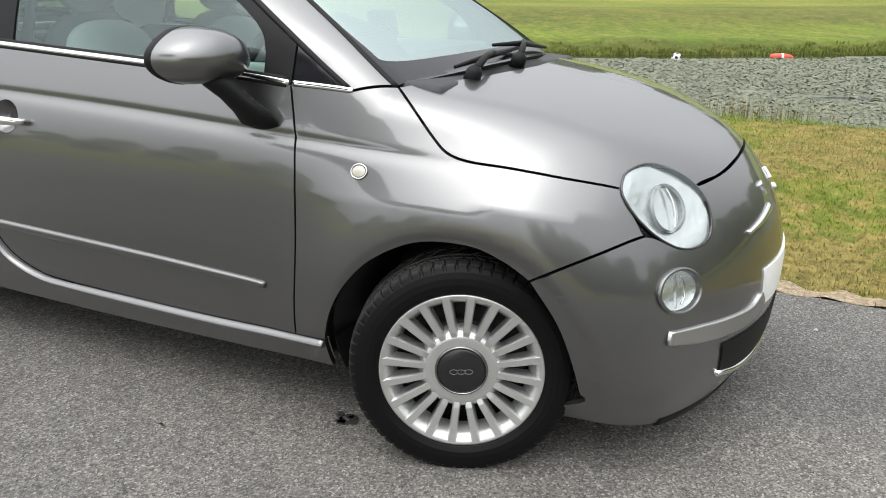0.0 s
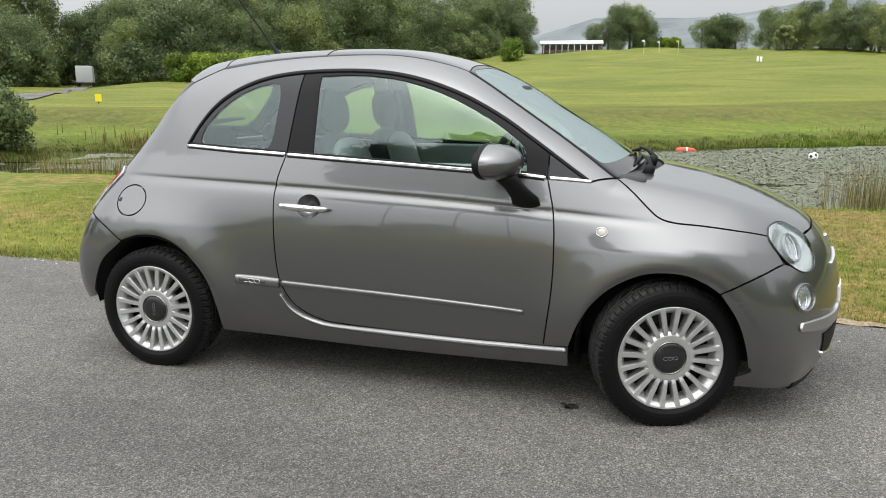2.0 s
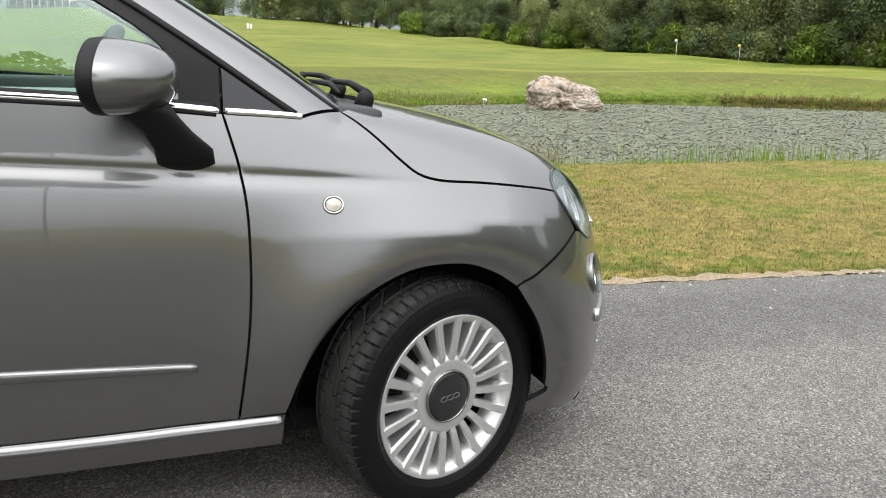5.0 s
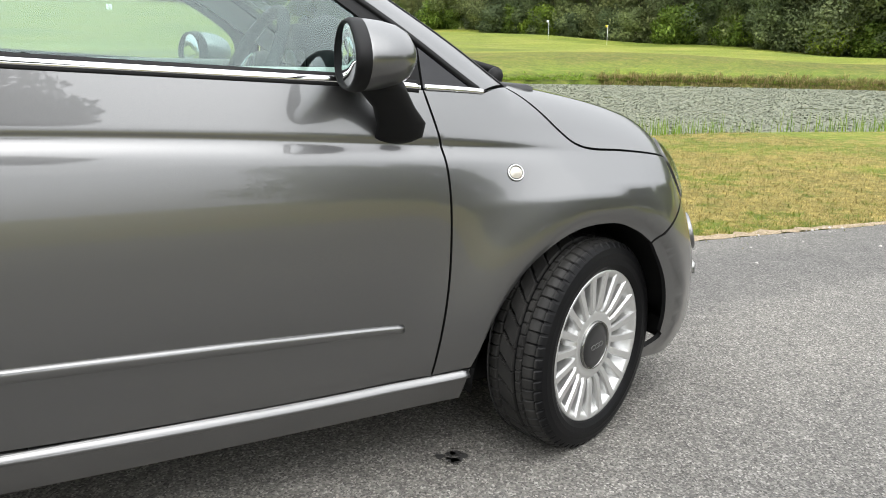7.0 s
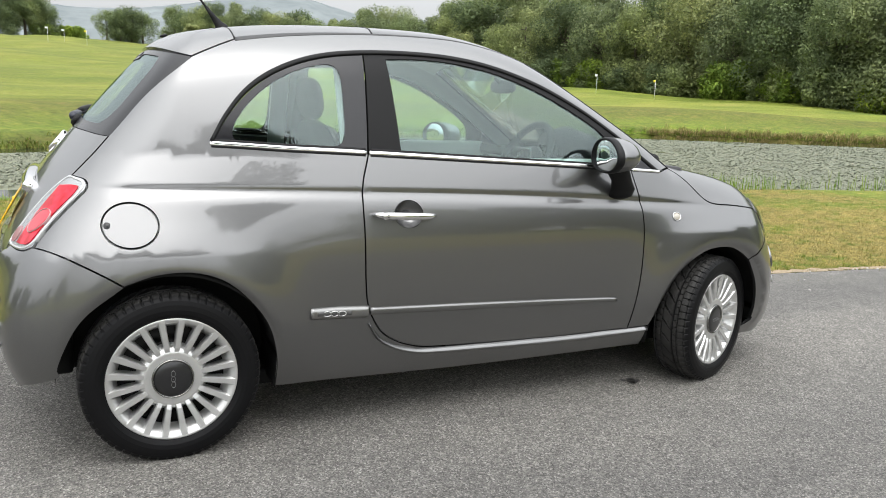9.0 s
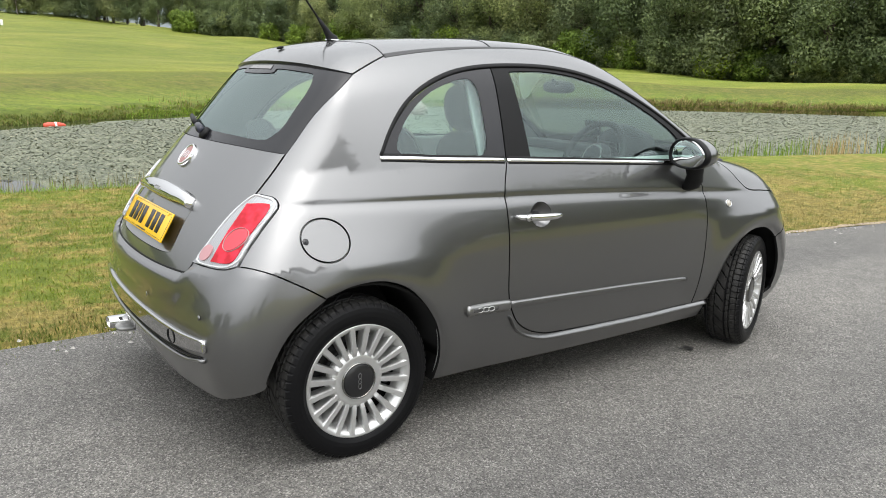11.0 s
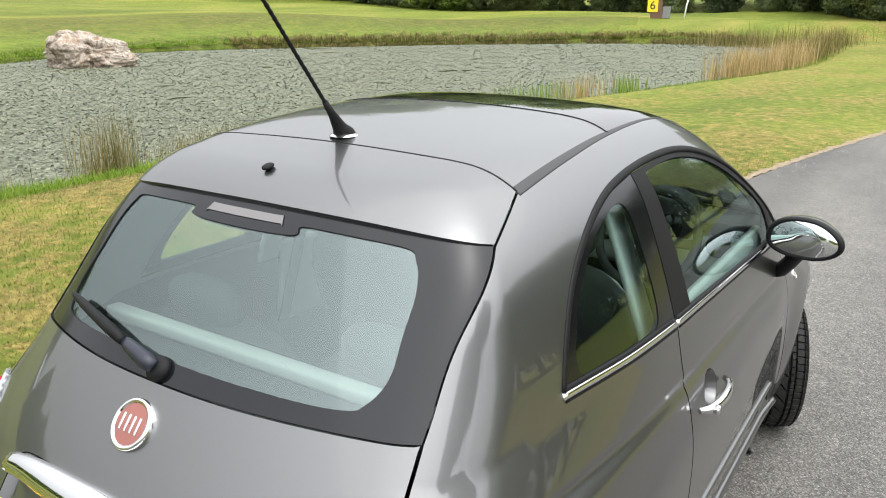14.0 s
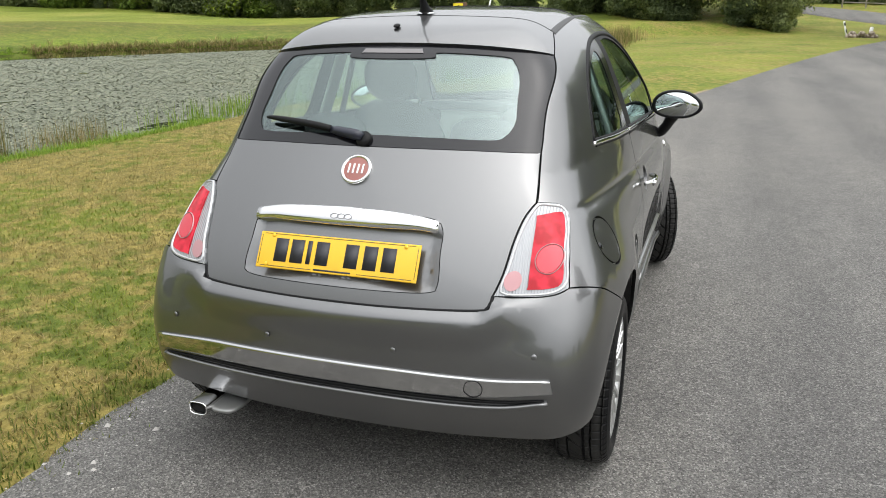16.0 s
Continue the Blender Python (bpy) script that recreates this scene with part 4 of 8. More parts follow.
panel("plate_recess", "rear", recess_ring, PAINT, car, gap=-0.001, depth=0, step=0.014, shape=sunk)
ribbon("tailgate_seal", "rear", to_sheet("rear", GATE_FOOT), 0.008, BLACK, car, 0.003, 0.01)
lamp_ring = ring("rear", LAMP_IN, LAMP_FOOT, LAMP_OUT)
LENS_WHITE = material("silvered_lamp_lens", (0.36, 0.37, 0.38), 0.18, 0.35, 0.5, 0.02)
flutes = node(LENS_WHITE, "ShaderNodeTexWave", Scale=38.0, Distortion=0.0)
flutes.bands_direction = "Y"
link(LENS_WHITE, node(LENS_WHITE, "ShaderNodeTexCoord").outputs["Object"], flutes.inputs["Vector"])
bump(LENS_WHITE, flutes.outputs["Fac"], 0.35, 0.004)
RED = material("red_lamp_lens", (0.45, 0.005, 0.012), 0.16, 0.0, 0.0, 0.02, 0.3)
base_of(RED, ramp(RED, noise_of(RED, 22, 2), ((0.38, (0.40, 0.005, 0.015)), (0.62, (0.66, 0.020, 0.045)))))
PINK = material("pale_red_lamp_disc", (0.60, 0.045, 0.065), 0.14, 0.1, 0.25)
ROSE = material("rose_tinted_lens", (0.46, 0.24, 0.25), 0.14, 0.2, 0.4)
panel("tail_lamp", "rear", lamp_ring, LENS_WHITE, car, gap=0.0015, lift=0.006, depth=0.02, edge_mat=None, mirrored=True, label="clear and red tail lamp cluster")
red_ring = ring("rear", on_end([(-0.548, 0.895), (-0.600, 0.900), (-0.622, 0.884), (-0.640, 0.80), (-0.651, 0.742), (-0.642, 0.718), (-0.600, 0.711)], -1), on_end([(-0.600, 0.711), (-0.556, 0.711)], -1), on_end([(-0.556, 0.711), (-0.552, 0.80), (-0.548, 0.895)], -1))
panel("red_lens", "rear", red_ring, RED, car, lift=0.010, depth=0.008, edge_mat=None, mirrored=True, label="glossy red lens")


def end_disc(y, z, r, n=24):
    a = np.linspace(0, 2 * np.pi, n, endpoint=False)
    return round_ring("rear", on_end(np.stack([y + r * np.cos(a), z + r * np.sin(a)], 1), -1), 0.007)


fog_disc, main_disc = end_disc(-0.518, 0.735, 0.028), end_disc(-0.604, 0.786, 0.036)
panel("reversing_disc", "rear", fog_disc, ROSE, car, lift=0.010, depth=0.006, edge_mat=None, mirrored=True, label="round pinkish reversing lens")
panel("brake_disc_lens", "rear", main_disc, PINK, car, lift=0.013, depth=0.004, edge_mat=None, mirrored=True, label="round pale red brake lens")
ribbon("lens_ring", "rear", main_disc[::3], 0.0028, ROSE, car, 0.0142, 0.004, mirrored=True, closed=True)
ribbon("lamp_rim", "rear", inset(lamp_ring, 0.006)[::4], 0.007, material("clear_lamp_edge", (0.55, 0.56, 0.57), 0.2, 0.3, 1.0), car, 0.010, 0.006, mirrored=True, closed=True)

# bumpers
BUMPER_FOOT_R = on_end([(-0.705, 0.290), (-0.60, 0.270), (-0.30, 0.255), (0, 0.252), (0.30, 0.255), (0.60, 0.270), (0.705, 0.290)], -1)
ARCH_REAR_LOW[-1] = BUMPER_FOOT_R[0]
bumper_r = ring("rear", flipped(LAMP_FOOT), GATE_FOOT, across(flipped(LAMP_FOOT)), across(BUMPER_SEAM), across(flipped(ARCH_REAR_LOW)), flipped(BUMPER_FOOT_R), flipped(ARCH_REAR_LOW), BUMPER_SEAM)


def shoulder(uv, p, n):
    """The bumper's upper edge swells out below the tailgate and runs back into the skin."""
    a = np.abs(p[:, 1])
    below = np.interp(a, (0, 0.44, 0.47, 0.50, 0.70), (0.655, 0.660, 0.685, 0.698, 0.712)) - p[:, 2]
    rise, fall = np.clip(below / 0.030, 0, 1), np.clip((below - 0.03) / 0.10, 0, 1)
    k = rise * rise * (3 - 2 * rise) * (1 - fall * fall * (3 - 2 * fall)) * (1 - np.clip((a - 0.50) / 0.14, 0, 1))
    return p + n * (0.017 * k)[:, None]


panel("rear_bumper", "rear", bumper_r, PAINT, car, gap=0.0015, lift=0.002, depth=0.02, edge_mat=None, step=0.017, shape=shoulder)
LAMP_LOW = on_end([(-0.609, 0.648), (-0.586, 0.640), (-0.54, 0.609), (-0.486, 0.610), (-0.451, 0.633), (-0.434, 0.677), (-0.424, 0.737)], 1)
LAMP_LOW[0] = WING_SEAM[-1]
BUMPER_FOOT_F = on_end([(-0.655, 0.160), (-0.55, 0.148), (-0.30, 0.142), (0, 0.140), (0.30, 0.142), (0.55, 0.148), (0.655, 0.160)], 1)
ARCH_FRONT_LOW[-1] = BUMPER_FOOT_F[0]
bumper_f = ring("front", WING_SEAM, LAMP_LOW, NOSE, across(LAMP_LOW), across(WING_SEAM), across(flipped(ARCH_FRONT_LOW)), flipped(BUMPER_FOOT_F), flipped(ARCH_FRONT_LOW))
a2 = np.linspace(0, 2 * np.pi, 28, endpoint=False)
fog_c = to_sheet("front", on_end([(-0.573, 0.515)], 1))[0]
fog_ring = fog_c + np.stack([0.052 * np.cos(a2), 0.050 * np.sin(a2)], 1)
panel("front_bumper", "front", bumper_f, PAINT, car, [fog_ring, fog_ring * (-1, 1)], lift=0.001)
head_ring = round_ring("front", on_end([(-0.604, 0.752), (-0.570, 0.783), (-0.507, 0.795), (-0.453, 0.771), (-0.426, 0.729), (-0.429, 0.677), (-0.448, 0.630), (-0.487, 0.606), (-0.54, 0.607), (-0.584, 0.640), (-0.609, 0.688), (-0.613, 0.726)], 1))
BOWL = material("silvered_lamp_bowl", (0.66, 0.67, 0.67), 0.2, 0.75)
bump(BOWL, noise_of(BOWL, 26, 2, 0.5), 0.35, 0.01)
CLEAR = pane_material("clear_lamp_cover", (0.93, 0.95, 0.95), 1.45)
panel("headlamp", "front", head_ring, BOWL, car, gap=-0.002, lift=-0.002, depth=0.02, edge_mat=None, step=0.014, mirrored=True, shape=hollow(head_ring, 0.020, 1.0), label="clear headlamp with silver bowl")
panel("lamp_cover", "front", head_ring, CLEAR, car, lift=0.004, depth=0, shape=hollow(head_ring, -0.014, 1.0), mirrored=True, label="clear lamp cover")
ribbon("lamp_bezel", "front", inset(head_ring, 0.001)[::3], 0.005, material("dark_chrome_bezel", (0.10, 0.10, 0.10), 0.2, 0.9), car, 0.005, 0.012, mirrored=True, closed=True)
head_c = to_sheet("front", on_end([(-0.525, 0.700)], 1))[0]
a_ = np.linspace(0, 2 * np.pi, 24, endpoint=False)
ribbon("bulb_shield", "front", head_c + np.array([(0.004, 0.045), (0.012, 0.02), (0.013, -0.01), (0.006, -0.042)]), 0.0022, CHROME, car, -0.014, 0.006, mirrored=True)
ribbon("bulb_ring", "front", head_c + np.stack([0.0416 * np.cos(a_), 0.052 * np.sin(a_)], 1), 0.005, LENS_WHITE, car, -0.020, 0.012, mirrored=True, closed=True)
panel("fog_lamp", "front", fog_ring, BOWL, car, gap=0, lift=-0.002, depth=0.02, edge_mat=None, step=0.010, mirrored=True, shape=hollow(fog_ring, 0.016), label="round fog lamp with silver bowl")
panel("fog_lamp_cover", "front", fog_ring, CLEAR, car, gap=0, lift=0.006, depth=0, shape=hollow(fog_ring, -0.008), mirrored=True)
ribbon("fog_bulb_shield", "front", fog_c + np.array([(0.006, 0.034), (0.014, 0.015), (0.014, -0.012), (0.004, -0.034)]), 0.002, CHROME, car, 0.000, 0.006, mirrored=True)
ribbon("fog_lamp_rim", "front", fog_ring, 0.009, PAINT, car, 0.011, 0.012, mirrored=True, closed=True)
# bright strips and intakes of the front bumper
strip_f = to_sheet("front", on_end([(-0.612, 0.408), (-0.52, 0.397), (-0.42, 0.390), (-0.32, 0.393), (-0.262, 0.42)], 1))
SATIN = material("satin_silver_strip", (0.42, 0.42, 0.41), 0.28, 0.9)
ribbon("bumper_strip", "front", strip_f, (0.034, 0.048, 0.052, 0.050, 0.05), SATIN, car, 0.012, 0.012, mirrored=True, label="satin silver bumper strip", round_top=False)
grille = ring("front", on_end([(-0.44, 0.345), (-0.30, 0.345), (0.30, 0.345), (0.44, 0.345)], 1), on_end([(0.44, 0.345), (0.43, 0.26)], 1), on_end([(0.43, 0.26), (0.2, 0.235), (-0.2, 0.235), (-0.43, 0.26)], 1), on_end([(-0.43, 0.26), (-0.44, 0.345)], 1))
panel("lower_grille", "front", grille, BLACK, car, lift=0.006, depth=0.012)
lip = to_sheet("front", on_end([(-0.44, 0.262), (-0.30, 0.236), (0, 0.225), (0.30, 0.236), (0.44, 0.262)], 1))
ribbon("grille_strip", "front", lip, 0.016, CHROME, car, 0.014, 0.012)
for z_, reach_ in ((0.605, 0.315), (0.662, 0.10)):
    mous = to_sheet("front", on_end([(-reach_, z_), (-0.10 - reach_ * 0.1, z_ + 0.028)], 1))
    ribbon("nose_strip", "front", mous, (0.010, 0.022), CHROME, car, 0.010, 0.006, mirrored=True)
plate_f = ring("front", on_end([(-0.26, 0.50), (0.26, 0.50)], 1), on_end([(0.26, 0.50), (0.26, 0.39)], 1), on_end([(0.26, 0.39), (-0.26, 0.39)], 1), on_end([(-0.26, 0.39), (-0.26, 0.50)], 1))
panel("front_plate", "front", plate_f, material("white_plate", (0.8, 0.8, 0.78), 0.4), car, lift=0.006, depth=0.006, edge_mat=None)
splitter = to_sheet("front", on_end([(-0.56, 0.152), (-0.40, 0.146), (0, 0.142), (0.40, 0.146), (0.56, 0.152)], 1))
ribbon("front_splitter", "front", splitter, 0.03, BLACK, car, 0.004, 0.03)

# ---- trim of the flank ----
emblem_later = []
def line(*xz):
    return to_sheet("flank", on_flank(xz))


ribbon("belt_strip", "flank", line((-1.014, 1.040), (-0.75, 1.028), (-0.486, 1.017)), 0.0115, CHROME, car, 0.004, mirrored=True, label="thin chrome belt strip")
ribbon("belt_strip", "flank", line((-0.475, 1.016), (0.10, 0.988), (0.660, 0.955)), 0.0115, CHROME, car, 0.004, mirrored=True, label="thin chrome belt strip")
ribbon("belt_strip", "flank", line((0.673, 0.954), (0.834, 0.943)), 0.0115, CHROME, car, 0.0045, mirrored=True, label="thin chrome belt strip")
ribbon("belt_seal", "flank", line((-1.010, 1.041), (-0.75, 1.0285), (-0.490, 1.0175)), 0.0225, BLACK, car, 0.0025, mirrored=True)
ribbon("belt_seal", "flank", line((-0.472, 1.0165), (0.10, 0.9885), (0.655, 0.9555)), 0.0225, BLACK, car, 0.0025, mirrored=True)
ribbon("side_moulding", "flank", line((-0.488, 0.457), (0.05, 0.440), (0.50, 0.424), (0.595, 0.419)), (0.026, 0.026, 0.025, 0.018), PAINT, car, 0.011, mirrored=True, label="grey side moulding")
ribbon("moulding_end", "flank", line((-0.708, 0.466), (-0.60, 0.461), (-0.496, 0.457)), (0.036, 0.042, 0.040), material("satin_grey_metal", (0.26, 0.26, 0.255), 0.3, 0.9), car, 0.015, mirrored=True, label="satin silver moulding end")
DULL = material("dull_silver", (0.12, 0.12, 0.12), 0.4, 0.7)
ribbon("moulding_badge", "flank", line((-0.688, 0.4655), (-0.560, 0.4595)), 0.024, DULL, car, 0.0162, 0.006, mirrored=True, label="sunken dull badge plate")
for s_ in (-1, 1):
    at_ = Vector(on_flank([(-0.624, 0.4625)])[0])
    m_ = Matrix.Translation((at_.x, s_ * (-at_.y + 0.0172), at_.z)) @ pose(0, 0, 0, 0, 2.5, 0 if s_ < 0 else 180)
    emblem_later.append(m_)
ribbon("sill_ledge", "flank", line((0.772, 0.277), (0.60, 0.266), (0.30, 0.263), (-0.185, 0.274), (-0.335, 0.291), (-0.440, 0.340), (-0.492, 0.41)), (0.020, 0.030, 0.030, 0.030, 0.028, 0.022, 0.010), PAINT, car, 0.017, mirrored=True, round_top="ledge")
ribbon("window_gasket", "flank", line((-1.010, 1.046), (-0.957, 1.134), (-0.884, 1.220), (-0.778, 1.292), (-0.632, 1.345), (-0.455, 1.370), (-0.23, 1.376), (-0.05, 1.364), (0.12, 1.330), (0.30, 1.268), (0.46, 1.188), (0.59, 1.106), (0.74, 1.003), (0.822, 0.948)), 0.012, BLACK, car, 0.004, mirrored=True)
ribbon("drip_rail", "flank", to_sheet("flank", ROOF_EDGE), (0.016, 0.013, 0.008, 0.005, 0.005), material("grey_roof_strip", (0.035, 0.035, 0.036), 0.5), car, 0.0015, mirrored=True)
ribbon("pillar_edge", "flank", to_sheet("flank", SKIN_EDGE), 0.012, BLACK, car, 0.003, mirrored=True)


# ---- small helpers for solid parts ----
def part(name, bm, mat, parent=None, label="", smooth=True):
    me = bpy.data.meshes.new(name)
    bm.normal_update()
    bm.to_mesh(me)
    bm.free()
    for m in mat if isinstance(mat, (list, tuple)) else (mat,):
        me.materials.append(m)
    me.polygons.foreach_set("use_smooth", np.full(len(me.polygons), smooth))
    ob = new(name, me)
    if parent:
        ob.parent = parent
    if label:
        tagged(ob, label)
    return ob


def box(bm, size, m=None, bevel=0.0, segments=2):
    made = bmesh.ops.create_cube(bm, size=1.0, matrix=(m or Matrix()) @ Matrix.Diagonal((*size, 1)))
    if bevel:
        edges = {e for v in made["verts"] for e in v.link_edges}
        bmesh.ops.bevel(bm, geom=list(edges), offset=bevel, segments=segments, affect="EDGES", profile=0.6)
    return bm


def lathe(bm, profile, n=64, m=None, tilt=None):
    """A profile of (radius, height along -y) turned about the y axis."""
    rows = []
    for k in range(n):
        a = 2 * math.pi * k / n
        rows.append([bm.verts.new((m or Matrix()) @ Vector((r * math.cos(a), y, r * math.sin(a)))) for r, y in profile])
    for k in range(n):
        a, b = rows[k], rows[(k + 1) % n]
        for i in range(len(profile) - 1):
            bm.faces.new((a[i], a[i + 1], b[i + 1], b[i]))
    return bm


def loft(bm, rings, caps=True, closed=True):
    made = [[bm.verts.new(p) for p in r] for r in rings]
    n = len(made[0])
    for a, b in zip(made, made[1:]):
        for i in range(n if closed else n - 1):
            bm.faces.new((a[i], a[(i + 1) % n], b[(i + 1) % n], b[i]))
    if caps:
        bm.faces.new(made[0][::-1])
        bm.faces.new(made[-1])
    return bm


def tube(bm, pts, radii, n=12, flat=1.0):
    """A round bar along points; flat squeezes it along z."""
    pts = [Vector(p) for p in pts]
    radii = radii if isinstance(radii, (list, tuple)) else [radii] * len(pts)
    rings = []
    for i, (p, r) in enumerate(zip(pts, radii)):
        t = (pts[min(i + 1, len(pts) - 1)] - pts[max(i - 1, 0)]).normalized()
        s = t.cross(Vector((0, 0, 1)))
        s = s.normalized() if s.length > 1e-4 else Vector((1, 0, 0))
        u = s.cross(t)
        rings.append([p + r * (math.cos(2 * math.pi * k / n) * s + flat * math.sin(2 * math.pi * k / n) * u) for k in range(n)])
    return loft(bm, rings)


def pillow(bm, size, m=None, power=3.2, n=14):
    """A cushion-like rounded block."""
    made = bmesh.ops.create_uvsphere(bm, u_segments=2 * n, v_segments=n, radius=1.0)
    for v in made["verts"]:
        d = v.co.normalized()
        k = (abs(d.x) ** power + abs(d.y) ** power + abs(d.z) ** power) ** (-1 / power)
        v.co = (m or Matrix()) @ Vector((d.x * k * size[0] / 2, d.y * k * size[1] / 2, d.z * k * size[2] / 2))
    return bm


def emblem(bm, m, size, thick):
    """Three thin linked loops in place of a maker's mark: along x, facing -y."""
    for c in (-0.74, 0.0, 0.74):
        rings = []
        for k in range(20):
            a = 2 * math.pi * k / 20
            d = Vector((math.cos(a), 0, 0.62 * math.sin(a)))
            mid = Vector((c * size, 0, 0)) + d * size * 0.40
            rings.append([m @ (mid + d * u * size * 0.055 + Vector((0, v * thick, 0))) for u, v in ((-1, 1), (-1, -1), (1, -1), (1, 1))])
        loft(bm, rings + [rings[0]], caps=False)
    return bm


for m_ in emblem_later:
    part("moulding_emblem", emblem(bmesh.new(), m_, 0.036, 0.0010), ALLOY, car)

# ---- wheels ----
TYRE_R = 0.287


def tyre_mesh():
    bm = bmesh.new()
    ang, cols = 480, np.linspace(-0.068, 0.068, 35)
    side = [(0.203, -0.074), (0.210, -0.083), (0.222, -0.0905), (0.236, -0.0925), (0.252, -0.0905), (0.266, -0.086), (0.276, -0.079), (0.283, -0.0715)]
    rows = []
    for k in range(ang):
        t = k / ang
        a = 2 * math.pi * t
        notch = 0.0035 if (t * 60) % 1 < 0.14 else 0.0
        prof = [(r - (notch if r > 0.27 else 0), y) for r, y in side]
        for y in cols:
            r = TYRE_R - 0.9 * max(0, abs(y) - 0.045) ** 2 / 0.06
            cut = 0.0
            if abs(y + 0.036) < 0.0032 or abs(y + 0.014) < 0.0030 or abs(y - 0.036) < 0.0032:
                cut = 0.009
            elif y < -0.036 and (t * 60) % 1 < 0.12:
                cut = 0.005
            elif -0.036 < y < -0.014 and (t * 60 + 0.35 - y * 8) % 1 < 0.12:
                cut = 0.005
            elif -0.014 < y < 0.036 and (t * 30 + (y + 0.014) * 17) % 1 < 0.10:
                cut = 0.009
            elif y > 0.036 and (t * 60) % 1 < 0.12:
                cut = 0.005
            prof.append((r - cut, y))
        prof += [(r, -y) for r, y in reversed(side)]
        c, s = math.cos(a), math.sin(a)
        rows.append([bm.verts.new((r * c, y, r * s)) for r, y in prof])
    n = len(rows[0])
    for k in range(ang):
        a, b = rows[k], rows[(k + 1) % ang]
        for i in range(n - 1):
            bm.faces.new((a[i], a[i + 1], b[i + 1], b[i]))
    return bm


def spoke_mesh():
    """One flat-topped spoke along +x; its face looks to -y."""
    bm = bmesh.new()
    rings = []
    for r, w, face, back in ((0.085, 0.0095, -0.066, -0.045), (0.105, 0.0100, -0.0735, -0.040), (0.140, 0.0105, -0.0770, -0.036), (0.175, 0.0115, -0.0790, -0.036), (0.199, 0.0130, -0.0815, -0.036)):
        h = w * 0.72
        rings.append([(r, back, -w), (r, face + 0.006, -w), (r, face, -h), (r, face, h), (r, face + 0.006, w), (r, back, w)])
    return loft(bm, rings)


wheel = new("wheel")
wheel.parent = car
part("tyre", tyre_mesh(), RUBBER, wheel, "black rubber tyre with cut tread", smooth=False)
bm = lathe(bmesh.new(), [(0.168, -0.026), (0.171, -0.034), (0.179, -0.058), (0.1900, -0.0750), (0.1965, -0.0800), (0.2020, -0.0815), (0.2060, -0.0815), (0.2075, -0.076), (0.205, -0.070)], 96)
part("rim", bm, ALLOY, wheel, "silver alloy rim")
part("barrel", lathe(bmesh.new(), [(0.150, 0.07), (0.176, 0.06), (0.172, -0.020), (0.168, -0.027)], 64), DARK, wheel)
bm = lathe(bmesh.new(), [(0.001, -0.0645), (0.060, -0.0665), (0.084, -0.0690), (0.092, -0.0680), (0.101, -0.060), (0.112, -0.044), (0.114, -0.034)], 80)
part("hub", bm, ALLOY, wheel)
bm = lathe(bmesh.new(), [(0.001, -0.0780), (0.036, -0.0775), (0.0570, -0.0745), (0.0605, -0.072), (0.061, -0.064)], 48)
part("centre_cap", bm, material("charcoal_cap", (0.010, 0.010, 0.011), 0.3, 0.0, 0.4), wheel, "charcoal round centre cap")
bm = lathe(bmesh.new(), [(0.0610, -0.064), (0.0615, -0.0745), (0.0650, -0.0750), (0.0665, -0.071), (0.067, -0.064)], 48)
part("cap_ring", bm, material("dark_chrome", (0.25, 0.25, 0.24), 0.15, 1.0), wheel)
part("cap_emblem", emblem(bmesh.new(), pose(0, -0.0778, 0), 0.025, 0.0009), material("grey_emblem", (0.16, 0.16, 0.16), 0.4, 0.5), wheel)
bm = lathe(bmesh.new(), [(0.001, -0.030), (0.115, -0.030), (0.122, -0.028), (0.122, -0.012), (0.135, 0.0), (0.181, 0.0)], 48)
part("brake_disc", bm, material("dull_brake_iron", (0.022, 0.021, 0.020), 0.6, 0.5), wheel)
first = part("spoke", spoke_mesh(), ALLOY, wheel, smooth=False)
first.matrix_basis = pose(0, 0, 0, 0, 9, 0)
for k in range(1, 20):
    s_ = new("spoke", first.data)
    s_.parent = wheel
    s_.matrix_basis = pose(0, 0, 0, 0, 9 + 18 * k, 0)
wheel.matrix_basis = pose(-1.163, -0.692, 0.281, 0, 90, 0.8)
copy_thing(wheel, pose(1.143, -0.683, 0.281, 0, -3, 20.5))
copy_thing(wheel, pose(-1.163, 0.692, 0.281, 0, 0, 180))
copy_thing(wheel, pose(1.143, 0.683, 0.281, 0, 50, 199))

# ---- arch liners, floor pan, inner shell ----
for x in (1.15, -1.16):
    rim_ = []
    for k in range(25):
        a = math.radians((-10 if x > 0 else -14) + (204 if x > 0 else 194) * k / 24)
        rim_.append((x + 0.350 * math.cos(a), 0.278 + 0.350 * math.sin(a)))
    wide_ = -on_flank([(p, max(q, 0.21)) for p, q in rim_])[:, 1] - 0.012
    for s in (-1, 1):
        bm = bmesh.new()
        rings = [[(p, s * w, q), (p, s * 0.42, q), (p, s * 0.42, q + 0.012), (p, s * w, q + 0.012)] for (p, q), w in zip(rim_, wide_)]
        loft(bm, rings)
        bm.faces.new([bm.verts.new((p, s * 0.43, q)) for p, q in rim_])
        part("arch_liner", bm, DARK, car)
bm = bmesh.new()
box(bm, (1.50, 1.36, 0.05), pose(-0.02, 0, 0.215), 0.02)
box(bm, (3.1, 0.76, 0.05), pose(0.05, 0, 0.245), 0.02)
box(bm, (0.10, 1.0, 0.30), pose(1.45, 0, 0.36), 0.02)
box(bm, (0.08, 1.0, 0.28), pose(-1.50, 0, 0.38), 0.02)
